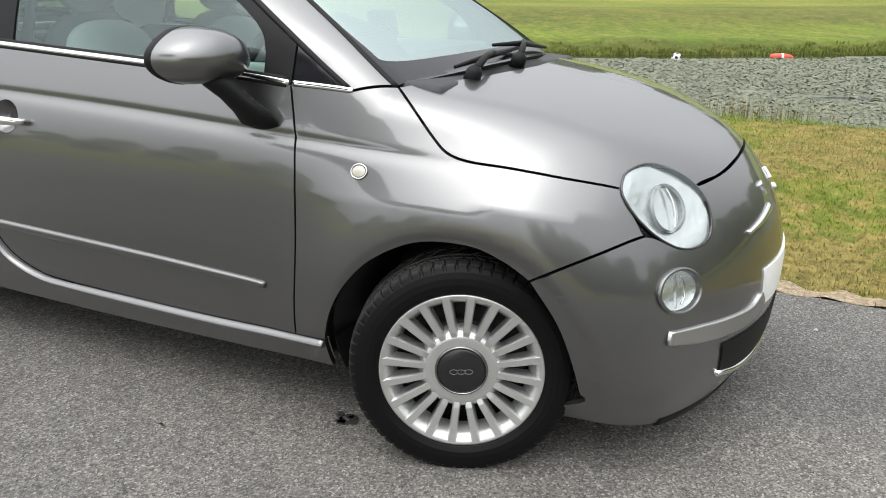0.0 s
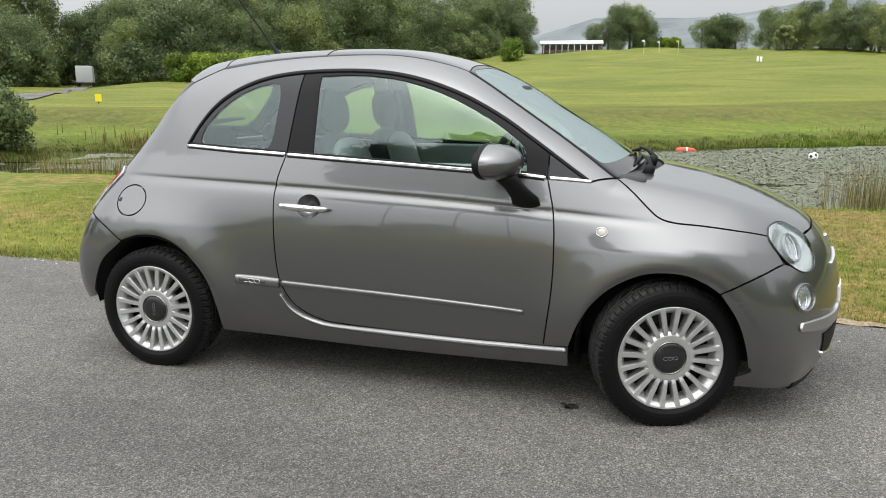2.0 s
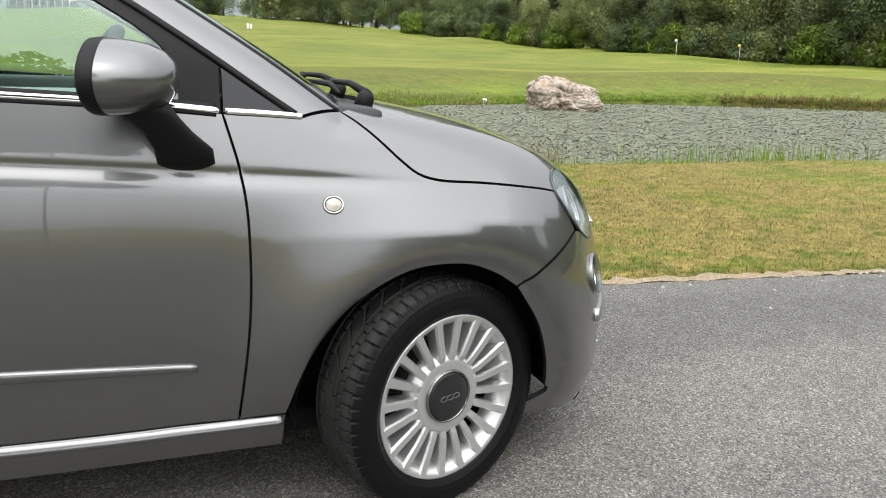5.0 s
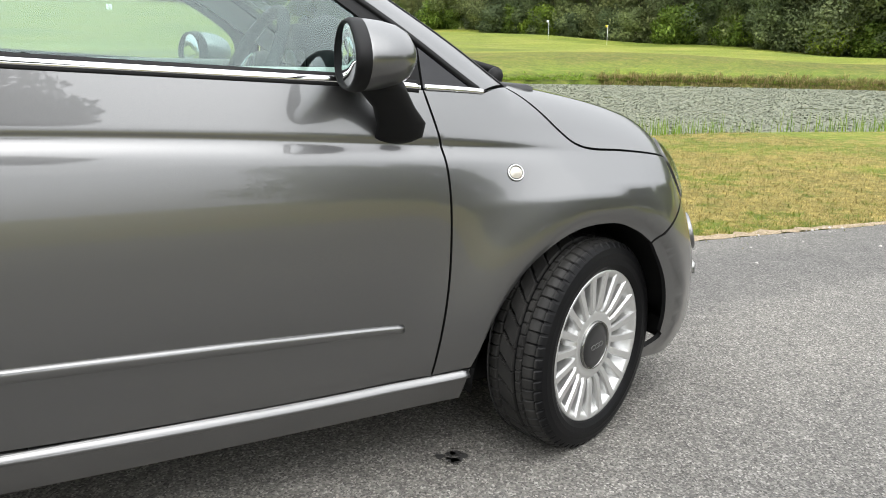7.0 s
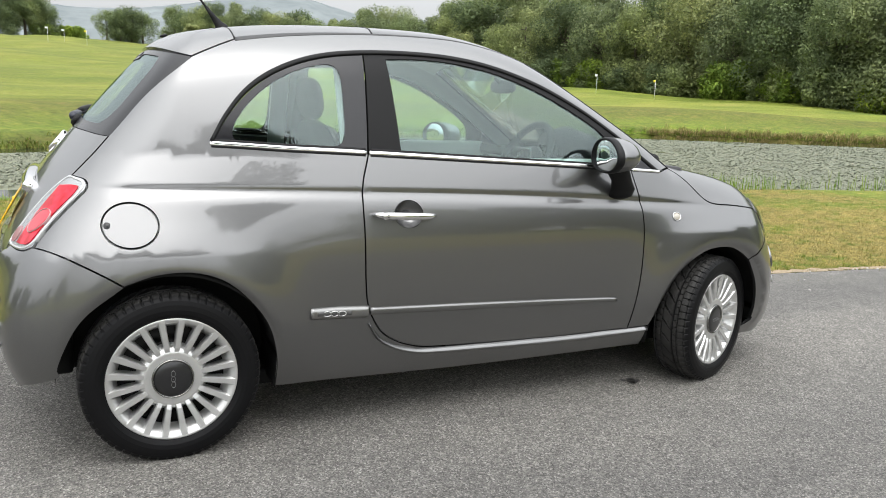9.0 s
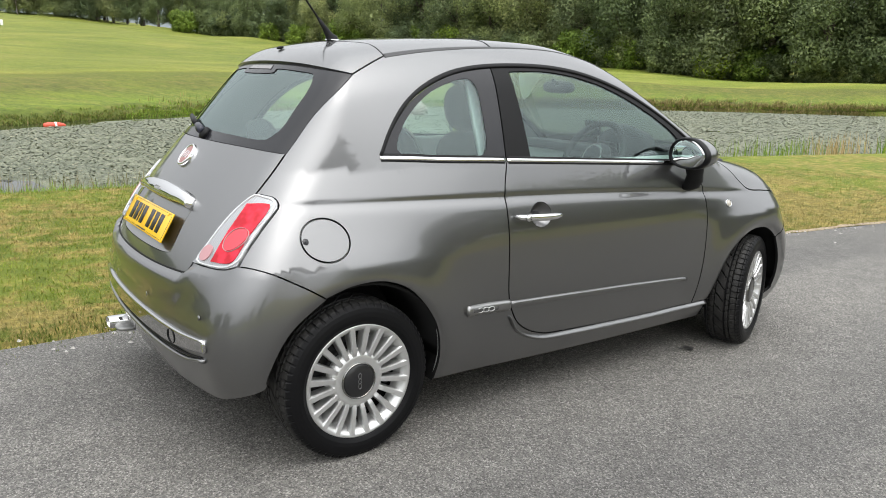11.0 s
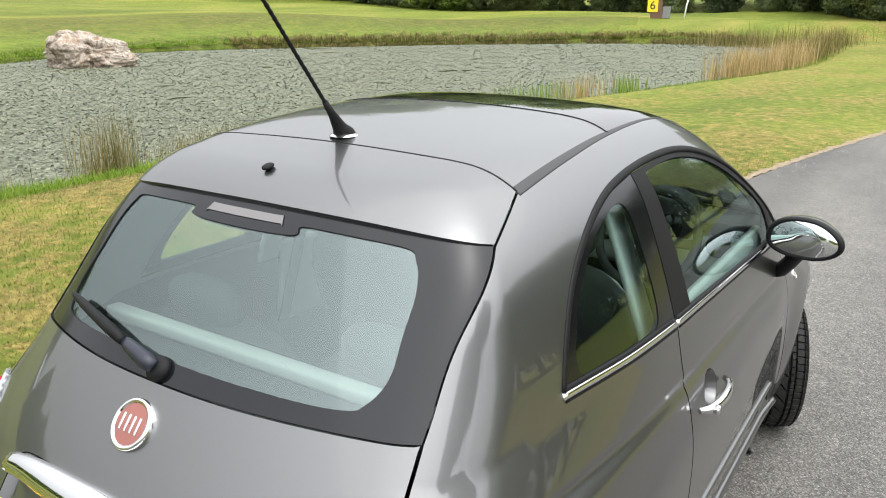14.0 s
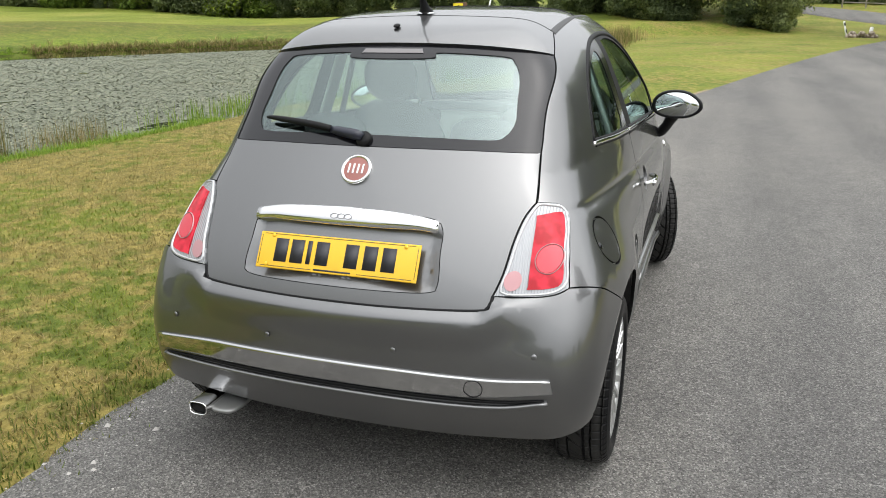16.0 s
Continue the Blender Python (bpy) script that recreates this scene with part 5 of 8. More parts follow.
# lower unseen tray, added to keep light from under the car
box(bm, (2.70, 1.14, 0.06), pose(0.0, 0, 0.180), 0.02)
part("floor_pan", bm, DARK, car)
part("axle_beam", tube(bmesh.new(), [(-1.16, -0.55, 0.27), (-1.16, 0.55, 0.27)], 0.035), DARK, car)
shell = ring("flank", on_flank([(0.74, 0.23), (0.0, 0.22), (-0.80, 0.23)]), on_flank([(-0.80, 0.23), (-0.80, 0.50), (-0.90, 0.63), (-1.05, 0.70), (-1.30, 0.70), (-1.42, 0.72)]), on_flank([(-1.42, 0.72), (-1.30, 0.95), (-1.10, 1.025)]), on_flank([(-1.10, 1.025), (-0.48, 1.000), (0.10, 0.972), (0.90, 0.925)]), on_flank([(0.90, 0.925), (1.40, 0.755), (1.44, 0.66)]), on_flank([(1.44, 0.66), (1.25, 0.69), (1.05, 0.69), (0.90, 0.62), (0.78, 0.48), (0.74, 0.23)]))
SHELL = material("dark_inner_shell", (0.03, 0.03, 0.032), 0.7)
panel("inner_shell", "flank", shell, SHELL, car, gap=0, lift=-0.032, depth=0, step=0.05, mirrored=True)
gate_inner = ring("rear", on_end([(-0.50, 1.04), (-0.62, 0.75), (-0.68, 0.64), (-0.68, 0.45)], -1), on_end([(-0.68, 0.45), (0, 0.45), (0.68, 0.45)], -1), on_end([(0.68, 0.45), (0.68, 0.64), (0.62, 0.75), (0.50, 1.04)], -1), on_end([(0.50, 1.04), (0, 1.055), (-0.50, 1.04)], -1))
panel("inner_tailgate", "rear", gate_inner, SHELL, car, gap=0, lift=-0.034, depth=0, step=0.05)

# ---- cabin ----
IVORY = material("pale_grey_cabin_trim", (0.48, 0.50, 0.47), 0.65)
CLOTH = material("charcoal_seat_cloth", (0.055, 0.057, 0.06), 0.9)
PALE = material("pale_seat_cloth", (0.36, 0.36, 0.34), 0.9)
SOFT = material("dark_soft_plastic", (0.03, 0.03, 0.032), 0.6)
TRIM_GREY = material("grey_pillar_trim", (0.36, 0.37, 0.36), 0.7)
panel("pillar_trim", "flank", side_ring, TRIM_GREY, car, gap=0.004, lift=-0.020, depth=0, step=0.04, mirrored=True)
lining = ring("flank", ROOF_EDGE, flipped(SCREEN_HEAD), across(ROOF_EDGE), ROOF_BACK)
panel("roof_lining", "flank", lining, IVORY, car, gap=0.0, lift=-0.034, depth=0, step=0.05)
bm = bmesh.new()
box(bm, (0.34, 1.22, 0.20), pose(0.79, 0, 0.83, 0, 12), 0.06, 3)
part("dashboard", bm, IVORY, car, "pale dashboard")
part("dash_top", box(bmesh.new(), (0.42, 1.20, 0.05), pose(0.83, 0, 0.945, 0, 4), 0.02, 2), SOFT, car)
part("instrument_hood", tube(bmesh.new(), [(0.50, -0.33, 0.985), (0.58, -0.33, 1.0), (0.72, -0.33, 0.985)], [0.105, 0.118, 0.09], 20), SOFT, car)
part("instrument_dial", tube(bmesh.new(), [(0.492, -0.33, 0.985), (0.497, -0.33, 0.985)], [0.085, 0.085], 24), GLOSS_BLACK, car)
for y in (-0.52, 0.52, -0.08, 0.08):
    part("air_vent", tube(bmesh.new(), [(0.615, y, 0.90), (0.63, y, 0.90)], [0.045, 0.045], 16), SOFT, car)
# steering wheel
turn = pose(0.37, -0.33, 0.965, 0, 28)
bm = bmesh.new()
rings = [[turn @ Vector((0.016 * math.cos(b), (0.175 + 0.016 * math.sin(b)) * math.cos(a), (0.175 + 0.016 * math.sin(b)) * math.sin(a))) for b in [2 * math.pi * j / 10 for j in range(10)]] for a in [2 * math.pi * i / 40 for i in range(40)]]
loft(bm, rings + [rings[0]], caps=False)
part("steering_wheel", bm, SOFT, car, "dark leather steering wheel")
bm = bmesh.new()
pillow(bm, (0.05, 0.16, 0.15), turn @ pose(0.02, 0, 0))
for y, z, s in ((0.10, 0.0, (0.02, 0.16, 0.035)), (-0.10, 0.0, (0.02, 0.16, 0.035)), (0, -0.10, (0.02, 0.04, 0.15))):
    box(bm, s, turn @ pose(0.012, y, z), 0.006)
part("steering_hub", bm, material("satin_dark_hub", (0.05, 0.05, 0.052), 0.5), car)
part("hub_ring", lathe(bmesh.new(), [(0.050, 0.0), (0.055, -0.004), (0.060, 0.0)], 32, turn @ pose(-0.008, 0, 0, 0, 0, -90)), CHROME, car)
part("steering_column", tube(bmesh.new(), [(0.40, -0.33, 0.945), (0.70, -0.33, 0.80)], 0.045), SOFT, car)


def seat(y):
    bm = bmesh.new()
    pillow(bm, (0.50, 0.48, 0.18), pose(-0.02, y, 0.50, 0, -8))
    part("seat_cushion", bm, CLOTH, car)
    bm = bmesh.new()
    pillow(bm, (0.16, 0.47, 0.62), pose(-0.335, y, 0.80, 0, -17), 2.9)
    part("seat_back", bm, CLOTH, car, "charcoal cloth seat back")
    bm = bmesh.new()
    pillow(bm, (0.10, 0.38, 0.30), pose(-0.315, y, 0.93, 0, -17), 2.6)
    part("seat_back_panel", bm, PALE, car, "pale upper seat panel")
    bm = bmesh.new()
    pillow(bm, (0.105, 0.245, 0.20), pose(-0.420, y, 1.195, 0, -8), 2.5)
    part("headrest", bm, CLOTH, car, "round charcoal headrest")
    for d in (-0.05, 0.05):
        part("headrest_post", tube(bmesh.new(), [(-0.40, y + d, 1.03), (-0.42, y + d, 1.14)], 0.007, 8), CHROME, car)


for y in (-0.335, 0.335):
    seat(y)
bm = bmesh.new()
pillow(bm, (0.46, 1.10, 0.16), pose(-0.72, 0, 0.55, 0, -6))
part("rear_bench", bm, CLOTH, car)
for y in (-0.28, 0.28):
    part("rear_seat_back", pillow(bmesh.new(), (0.15, 0.54, 0.52), pose(-0.985, y, 0.78, 0, -20), 3), CLOTH, car)
    part("rear_headrest", pillow(bmesh.new(), (0.09, 0.24, 0.13), pose(-1.075, y, 1.055, 0, -10), 2.5), CLOTH, car)
part("parcel_shelf", box(bmesh.new(), (0.26, 1.0, 0.022), pose(-1.22, 0, 0.985, 0, 3), 0.006), SOFT, car)
part("shelf_front_edge", box(bmesh.new(), (0.04, 1.00, 0.034), pose(-1.185, 0, 1.02), 0.010), material("pale_ribbed_blind", (0.45, 0.46, 0.44), 0.8), car)
for s in (-1, 1):
    bm = bmesh.new()
    box(bm, (1.12, 0.03, 0.30), pose(0.10, s * 0.655, 0.845, s * 7), 0.015)
    part("door_trim", bm, IVORY, car, "pale inner door trim")
    part("centre_pillar_trim", box(bmesh.new(), (0.085, 0.02, 0.46), pose(-0.515, s * 0.572, 1.155, s * 21), 0.008), IVORY, car, "pale trim of the centre pillar")
    part("seat_belt", box(bmesh.new(), (0.05, 0.004, 0.62), pose(-0.43, s * 0.585, 1.0, s * 14, 4)), SOFT, car)
bm = bmesh.new()
pillow(bm, (0.05, 0.22, 0.065), pose(0.430, 0.0, 1.285), 3)
part("cabin_mirror", bm, SOFT, car, "dark inside mirror")
part("mirror_stalk", tube(bmesh.new(), [(0.425, 0, 1.29), (0.385, 0, 1.325)], 0.010, 8), SOFT, car)
bm = bmesh.new()
box(bm, (0.022, 0.115, 0.08), pose(0.60, -0.10, 1.08, 0, -15, -12), 0.006)
part("navigation_screen", bm, GLOSS_BLACK, car, "small black navigation screen on the dashboard")
part("screen_arm", tube(bmesh.new(), [(0.61, -0.10, 1.06), (0.68, -0.10, 0.975)], 0.014, 8), SOFT, car)

# ---- door mirrors ----
MIRROR = material("mirror_glass", (0.9, 0.92, 0.93), 0.01, 1.0)


def door_mirror(s):
    c = Vector((0.445, s * 0.826, 1.021))

    def rim(scale, dx, lift=0.0):
        out = []
        for k in range(28):
            a = 2 * math.pi * k / 28
            ca, sa = math.cos(a), math.sin(a)
            y = 0.120 * scale * math.copysign(abs(ca) ** 0.85, ca) * (1.0 - 0.10 * sa)
            z = 0.069 * scale * math.copysign(abs(sa) ** 0.85, sa) * (1 - 0.28 * max(0, ca) ** 2)
            out.append((c.x + dx + lift * abs(y) - 0.17 * y, c.y + s * y, c.z + z))
        return out

    bm = bmesh.new()
    loft(bm, [rim(0.93, 0.0), rim(1.0, 0.004), rim(1.01, 0.030), rim(0.97, 0.060), rim(0.87, 0.092), rim(0.68, 0.118), rim(0.40, 0.134), rim(0.1, 0.139)])
    shell_ = part("mirror_shell", bm, PAINT, car, "grey painted mirror shell")
    bm = bmesh.new()
    loft(bm, [rim(0.86, -0.001), rim(0.885, -0.007), rim(0.955, -0.006), rim(1.000, 0.000), rim(1.022, 0.008), rim(1.022, 0.020), rim(1.000, 0.024)], caps=False)
    part("mirror_rim", bm, BLACK, shell_)
    bm = bmesh.new()
    loft(bm, [rim(0.885, -0.0035), rim(0.875, -0.0045), rim(0.2, -0.0046)])
    part("mirror_pane", bm, MIRROR, shell_, "mirror glass")
    bm = bmesh.new()
    rings = []
    for p, w, d in (((0.592, s * 0.715, 0.832), 0.030, 0.018), ((0.592, s * 0.742, 0.850), 0.056, 0.030), ((0.588, s * 0.764, 0.882), 0.056, 0.032), ((0.560, s * 0.788, 0.918), 0.046, 0.030), ((0.530, s * 0.806, 0.950), 0.050, 0.036), ((0.515, s * 0.812, 0.975), 0.05, 0.04)):
        rings.append([(p[0] + w * math.cos(2 * math.pi * k / 18), p[1] + d * math.sin(2 * math.pi * k / 18), p[2]) for k in range(18)])
    loft(bm, rings)
    part("mirror_foot", bm, BLACK, car, "matt black mirror foot")


for s in (-1, 1):
    door_mirror(s)

# ---- door handles ----
for s in (-1, 1):
    bm = bmesh.new()
    pts, rad = [], []
    for k in range(13):
        u = k / 12
        x = -0.484 + 0.238 * u
        pts.append((x, s * (0.772 + 0.030 * math.sin(math.pi * u) ** 0.45), 0.806 - 0.010 * u))
        rad.append(0.0125 * (0.55 + 0.45 * math.sin(math.pi * u) ** 0.5))
    tube(bm, pts, rad, 12, 1.15)
    h_ = part("door_handle", bm, CHROME, car, "chrome door handle")
    part("key_cover", tube(bmesh.new(), [(-0.450, s * 0.800, 0.8045), (-0.450, s * 0.8125, 0.8045)], 0.012, 16), CHROME, h_)

# ---- rear details ----
def rear_frame(y, z, out=0.0):
    """The pose on the tailgate at (y, z): x across to the car's right, z up the panel, -y outwards."""
    p = on_end([(y, z)], -1)
    n = Vector(normals(p)[0])
    right = Vector((0, 0, 1)).cross(n).normalized()
    up = n.cross(right)
    m = Matrix((right, -n, up)).transposed().to_4x4()
    m.translation = Vector(p[0]) + n * out
    return m


bar = to_sheet("rear", on_end([(-0.292, 0.862), (-0.20, 0.873), (0, 0.878), (0.20, 0.873), (0.292, 0.862)], -1))
ribbon("tailgate_handle", "rear", bar, (0.036, 0.050, 0.055, 0.050, 0.036), CHROME, car, 0.026, 0.012, label="chrome tailgate handle")
part("handle_emblem", emblem(bmesh.new(), rear_frame(0, 0.872, 0.0265), 0.030, 0.0010), material("grey_line", (0.35, 0.35, 0.36), 0.3, 0.8), car)
YELLOW = material("yellow_plate", (0.80, 0.47, 0.010), 0.35, 0, 0.4)
m_ = rear_frame(0, 0.775, 0.004)
plate = part("number_plate", box(bmesh.new(), (0.520, 0.006, 0.111), m_, 0.0025), YELLOW, car, "yellow number plate with dark bars")
INK = material("dark_plate_ink", (0.025, 0.025, 0.03), 0.45)
for x in (-0.182, -0.128, -0.088, -0.045, 0.050, 0.110, 0.168):
    w = 0.014 if x == -0.088 else 0.042
    part("plate_bar", box(bmesh.new(), (w, 0.001, 0.071), m_ @ pose(x, -0.0036, 0.002), 0), INK, plate)
for x, z, w, h in ((0, 0.050, 0.49, 0.0012), (-0.16, -0.0485, 0.17, 0.0012), (0.16, -0.0485, 0.17, 0.0012), (-0.253, 0, 0.0012, 0.09), (0.253, 0, 0.0012, 0.09), (-0.005, -0.0475, 0.12, 0.005)):
    part("plate_line", box(bmesh.new(), (w, 0.0008, h), m_ @ pose(x, -0.0036, z), 0), INK, plate)
for x, z in ((-0.215, 0.045), (0.215, 0.045), (-0.225, -0.044)):
    part("plate_screw", pillow(bmesh.new(), (0.012, 0.006, 0.012), m_ @ pose(x, -0.004, z), 2), YELLOW, plate)
m_ = rear_frame(0, 1.002, 0.003)
badge = part("badge", lathe(bmesh.new(), [(0.001, -0.006), (0.040, -0.005), (0.041, -0.009), (0.046, -0.010), (0.050, -0.006), (0.050, 0.004)], 40, m_), CHROME, car, "round chrome-rimmed badge with dull red centre")
part("badge_centre", lathe(bmesh.new(), [(0.001, -0.0085), (0.020, -0.008), (0.0395, -0.0065)], 32, m_), material("dull_red_enamel", (0.28, 0.09, 0.07), 0.3, 0, 0.6), badge)
for x in (-0.022, -0.007, 0.008, 0.023):
    part("badge_bar", box(bmesh.new(), (0.006, 0.002, 0.032), m_ @ pose(x, -0.0085, 0), 0.0005), CHROME, badge)
# chrome strip and dark slot of the rear bumper, sensors, exhaust
strip_r = to_sheet("rear", on_end([(-0.648, 0.462), (-0.45, 0.446), (-0.20, 0.445), (0, 0.445), (0.20, 0.445), (0.45, 0.444), (0.655, 0.432)], -1))
# chrome with a darkened colour: the dim ground it mirrors is painted in
ribbon("bumper_strip", "rear", strip_r, (0.040, 0.064, 0.070, 0.070, 0.070, 0.066, 0.050), material("chrome_darkened_reflection", (0.50, 0.50, 0.50), 0.07, 1.0), car, 0.014, 0.012, label="broad chrome bumper strip", round_top=False)
slot = to_sheet("rear", on_end([(-0.630, 0.418), (-0.45, 0.401), (0, 0.397), (0.45, 0.398), (0.635, 0.392)], -1))
ribbon("bumper_slot", "rear", slot, (0.006, 0.013, 0.014, 0.013, 0.006), BLACK, car, 0.0075, 0.006)
edge_ = to_sheet("rear", on_end([(-0.640, 0.412), (-0.45, 0.384), (0, 0.380), (0.45, 0.382), (0.645, 0.385)], -1))
ribbon("bumper_lip", "rear", edge_, 0.014, PAINT, car, 0.016, 0.006)
for y, z in ((0.58, 0.53), (0.211, 0.529), (-0.201, 0.535), (-0.598, 0.544)):
    part("parking_sensor", lathe(bmesh.new(), [(0.001, -0.0078), (0.0075, -0.0076), (0.0085, -0.0062)], 20, rear_frame(y, z, 0.0)), PAINT, car)
eye_ = end_disc(-0.435, 0.445, 0.026)
ribbon("towing_cover", "rear", eye_[::3], 0.0022, DARK, car, 0.0168, 0.002, closed=True)
bm = bmesh.new()
rings = []
for x, w, h, in_ in ((-1.50, 0.034, 0.022, 0), (-1.712, 0.036, 0.024, 0), (-1.716, 0.034, 0.022, 0), (-1.712, 0.031, 0.019, 0), (-1.60, 0.030, 0.018, 0)):
    rings.append([(x, 0.500 + w * math.copysign(abs(math.cos(a)) ** 0.6, math.cos(a)), 0.228 + h * math.copysign(abs(math.sin(a)) ** 0.6, math.sin(a))) for a in [2 * math.pi * k / 24 for k in range(24)]])
loft(bm, rings, caps=False)
part("tailpipe", bm, CHROME, car, "rectangular chrome tailpipe")
part("silencer", pillow(bmesh.new(), (0.25, 0.50, 0.13), pose(-1.42, 0.20, 0.27), 4), material("dull_steel", (0.05, 0.048, 0.045), 0.5, 0.6), car)
# solid dark plug added in place of the shade inside the pipe
bm = bmesh.new()
loft(bm, [[(x, 0.500 + 0.0295 * math.copysign(abs(math.cos(a)) ** 0.6, math.cos(a)), 0.228 + 0.0175 * math.copysign(abs(math.sin(a)) ** 0.6, math.sin(a))) for a in [2 * math.pi * k / 24 for k in range(24)]] for x in (-1.60, -1.700)])
part("tailpipe_bore", bm, DARK, car)
part("silencer_tab", pillow(bmesh.new(), (0.20, 0.10, 0.022), pose(-1.60, 0.425, 0.222), 4), material("bare_steel", (0.30, 0.30, 0.29), 0.45, 0.7), car)
# aerial, washer, high brake lamp, wipers
bm = bmesh.new()
tube(bm, [(-0.868, 0, 1.452), (-0.872, 0, 1.463), (-0.882, 0, 1.476), (-0.905, 0, 1.507), (-0.93, 0, 1.540)], [0.030, 0.026, 0.017, 0.010, 0.0065], 14)
aerial = part("aerial_base", bm, BLACK, car, "black roof aerial base")
pts = [(-0.925 - 0.198 * k / 40, 0, 1.533 + 0.253 * k / 40) for k in range(41)]
part("aerial_rod", tube(bmesh.new(), pts, [0.0042 + (0.0009 if k % 2 else -0.0004) for k in range(41)], 8), BLACK, aerial)
part("aerial_foot", lathe(bmesh.new(), [(0.001, -0.007), (0.026, -0.006), (0.034, 0.0)], 24, Matrix.Translation((-0.868, 0, 1.4575)) @ pose(0, 0, 0, 90) @ pose(0, 0, 0, 180)), CHROME, car)
part("washer_jet", pillow(bmesh.new(), (0.03, 0.022, 0.012), Matrix.Translation(on_top([(-1.085, 0.022)])[0] + (-0.006, 0, 0.007)) @ pose(0, 0, 0, 0, -14), 2.2), BLACK, car)
brake = ring("rear", on_end([(-0.10, 1.352), (0.10, 1.352)], -1), on_end([(0.10, 1.352), (0.112, 1.333)], -1), on_end([(0.112, 1.333), (-0.112, 1.333)], -1), on_end([(-0.112, 1.333), (-0.10, 1.352)], -1))
panel("high_brake_lamp", "rear", brake, material("pale_lamp_strip", (0.17, 0.16, 0.16), 0.25, 0, 0.4), car, lift=-0.001, depth=0.002, label="pale high brake lamp")
a_, b_ = Vector(on_end([(0.005, 1.086)], -1)[0]), Vector(on_end([(0.39, 1.122)], -1)[0])
n_ = Vector(normals(np.array([tuple(a_)]))[0])
bm = bmesh.new()
tube(bm, [a_ - n_ * 0.01, a_ + n_ * 0.008, a_ + n_ * 0.014], [0.027, 0.025, 0.012], 18)
wip = part("rear_wiper_base", bm, BLACK, car)
bm = bmesh.new()
tube(bm, [a_ + n_ * 0.014, a_.lerp(b_, 0.06) + n_ * 0.020, a_.lerp(b_, 0.24) + n_ * 0.021, a_.lerp(b_, 0.30) + n_ * 0.020], [0.013, 0.017, 0.014, 0.010], 14)
part("wiper_cover", bm, material("dark_blue_black_cap", (0.016, 0.018, 0.030), 0.35), wip)
bm = bmesh.new()
tube(bm, [a_.lerp(b_, u) + n_ * (0.019 + 0.010 * math.sin(math.pi * u)) for u in (0.30, 0.45, 0.6, 0.8, 0.95, 1.0)], [0.010, 0.012, 0.011, 0.010, 0.007, 0.003], 10)
tube(bm, [a_.lerp(b_, 0.18) + n_ * 0.014, b_ + n_ * 0.016], [0.007, 0.005], 8)
part("rear_wiper_arm", bm, BLACK, wip)
for y0, y1, x1 in ((-0.40, 0.10, 0.955), (-0.04, 0.46, 0.925)):
    p0 = Vector(on_top([(1.035, y0)])[0])
    p1, p2, p3 = (Vector(on_top([q])[0]) for q in ((x1 + 0.03, (y0 + y1) / 2), (x1 + 0.015, y0 + 0.02), (x1, y1 + 0.12)))
    up = Vector((0.35, 0, 0.94))
    bm = bmesh.new()
    tube(bm, [p0 - up * 0.02, p0 + up * 0.02, p0 + up * 0.034], [0.024, 0.022, 0.012], 14)
    tube(bm, [p0 + up * 0.026, p0.lerp(p1, 0.5) + up * 0.042, p1 + up * 0.035], [0.012, 0.009, 0.007], 10)
    tube(bm, [p2 + up * 0.014, p1 + up * 0.026, p3 + up * 0.014], [0.005, 0.010, 0.005], 8)
    part("windscreen_wiper", bm, BLACK, car, "black windscreen wiper")


# ---- pieces that belong to a door, lamp, bumper or tailgate hang from it ----
def hang(main, *pieces):
    def side(ob):
        return sum(v.co.y for v in ob.data.vertices) / len(ob.data.vertices)

    kin = [c for c in car.children if c.type == "MESH"]
    stems = [c for c in kin if c.name.split(".")[0] == main]
    for c in kin:
        if c.name.split(".")[0] in pieces and not c.children:
            c.parent = min(stems, key=lambda st: abs(side(st) - side(c)))


hang("door_skin", "handle_cup", "door_window_frame", "door_pane", "side_moulding", "door_trim")
hang("body_side", "quarter_window_frame", "quarter_pane", "window_gasket", "sill_ledge", "moulding_end", "moulding_badge", "moulding_emblem", "drip_rail", "pillar_edge", "pillar_trim")
hang("fuel_flap", "flap_notch")
hang("front_wing", "side_indicator", "indicator_rim", "front_quarter_pane")
hang("tailgate", "plate_recess", "tailgate_seal", "tailgate_glass_edge", "tailgate_glass", "high_brake_lamp", "tailgate_handle", "handle_emblem", "inner_tailgate")
hang("roof_spoiler", "washer_jet")
hang("tail_lamp", "red_lens", "reversing_disc", "brake_disc_lens", "lens_ring", "lamp_rim")
hang("rear_bumper", "bumper_slot", "bumper_lip", "parking_sensor", "towing_cover")
hang("front_bumper", "lower_grille", "grille_strip", "nose_strip", "front_plate", "front_splitter")
hang("headlamp", "lamp_cover", "lamp_bezel", "bulb_shield", "bulb_ring")
hang("fog_lamp", "fog_lamp_cover", "fog_bulb_shield", "fog_lamp_rim")
hang("windscreen_edge", "windscreen")
hang("steering_wheel", "steering_hub", "hub_ring")
hang("dashboard", "dash_top", "instrument_hood", "instrument_dial", "air_vent")
hang("seat_back", "seat_back_panel", "headrest", "headrest_post")
hang("rear_seat_back", "rear_headrest")
hang("parcel_shelf", "shelf_front_edge")
hang("cabin_mirror", "mirror_stalk")
hang("navigation_screen", "screen_arm")
hang("tailpipe", "tailpipe_bore")


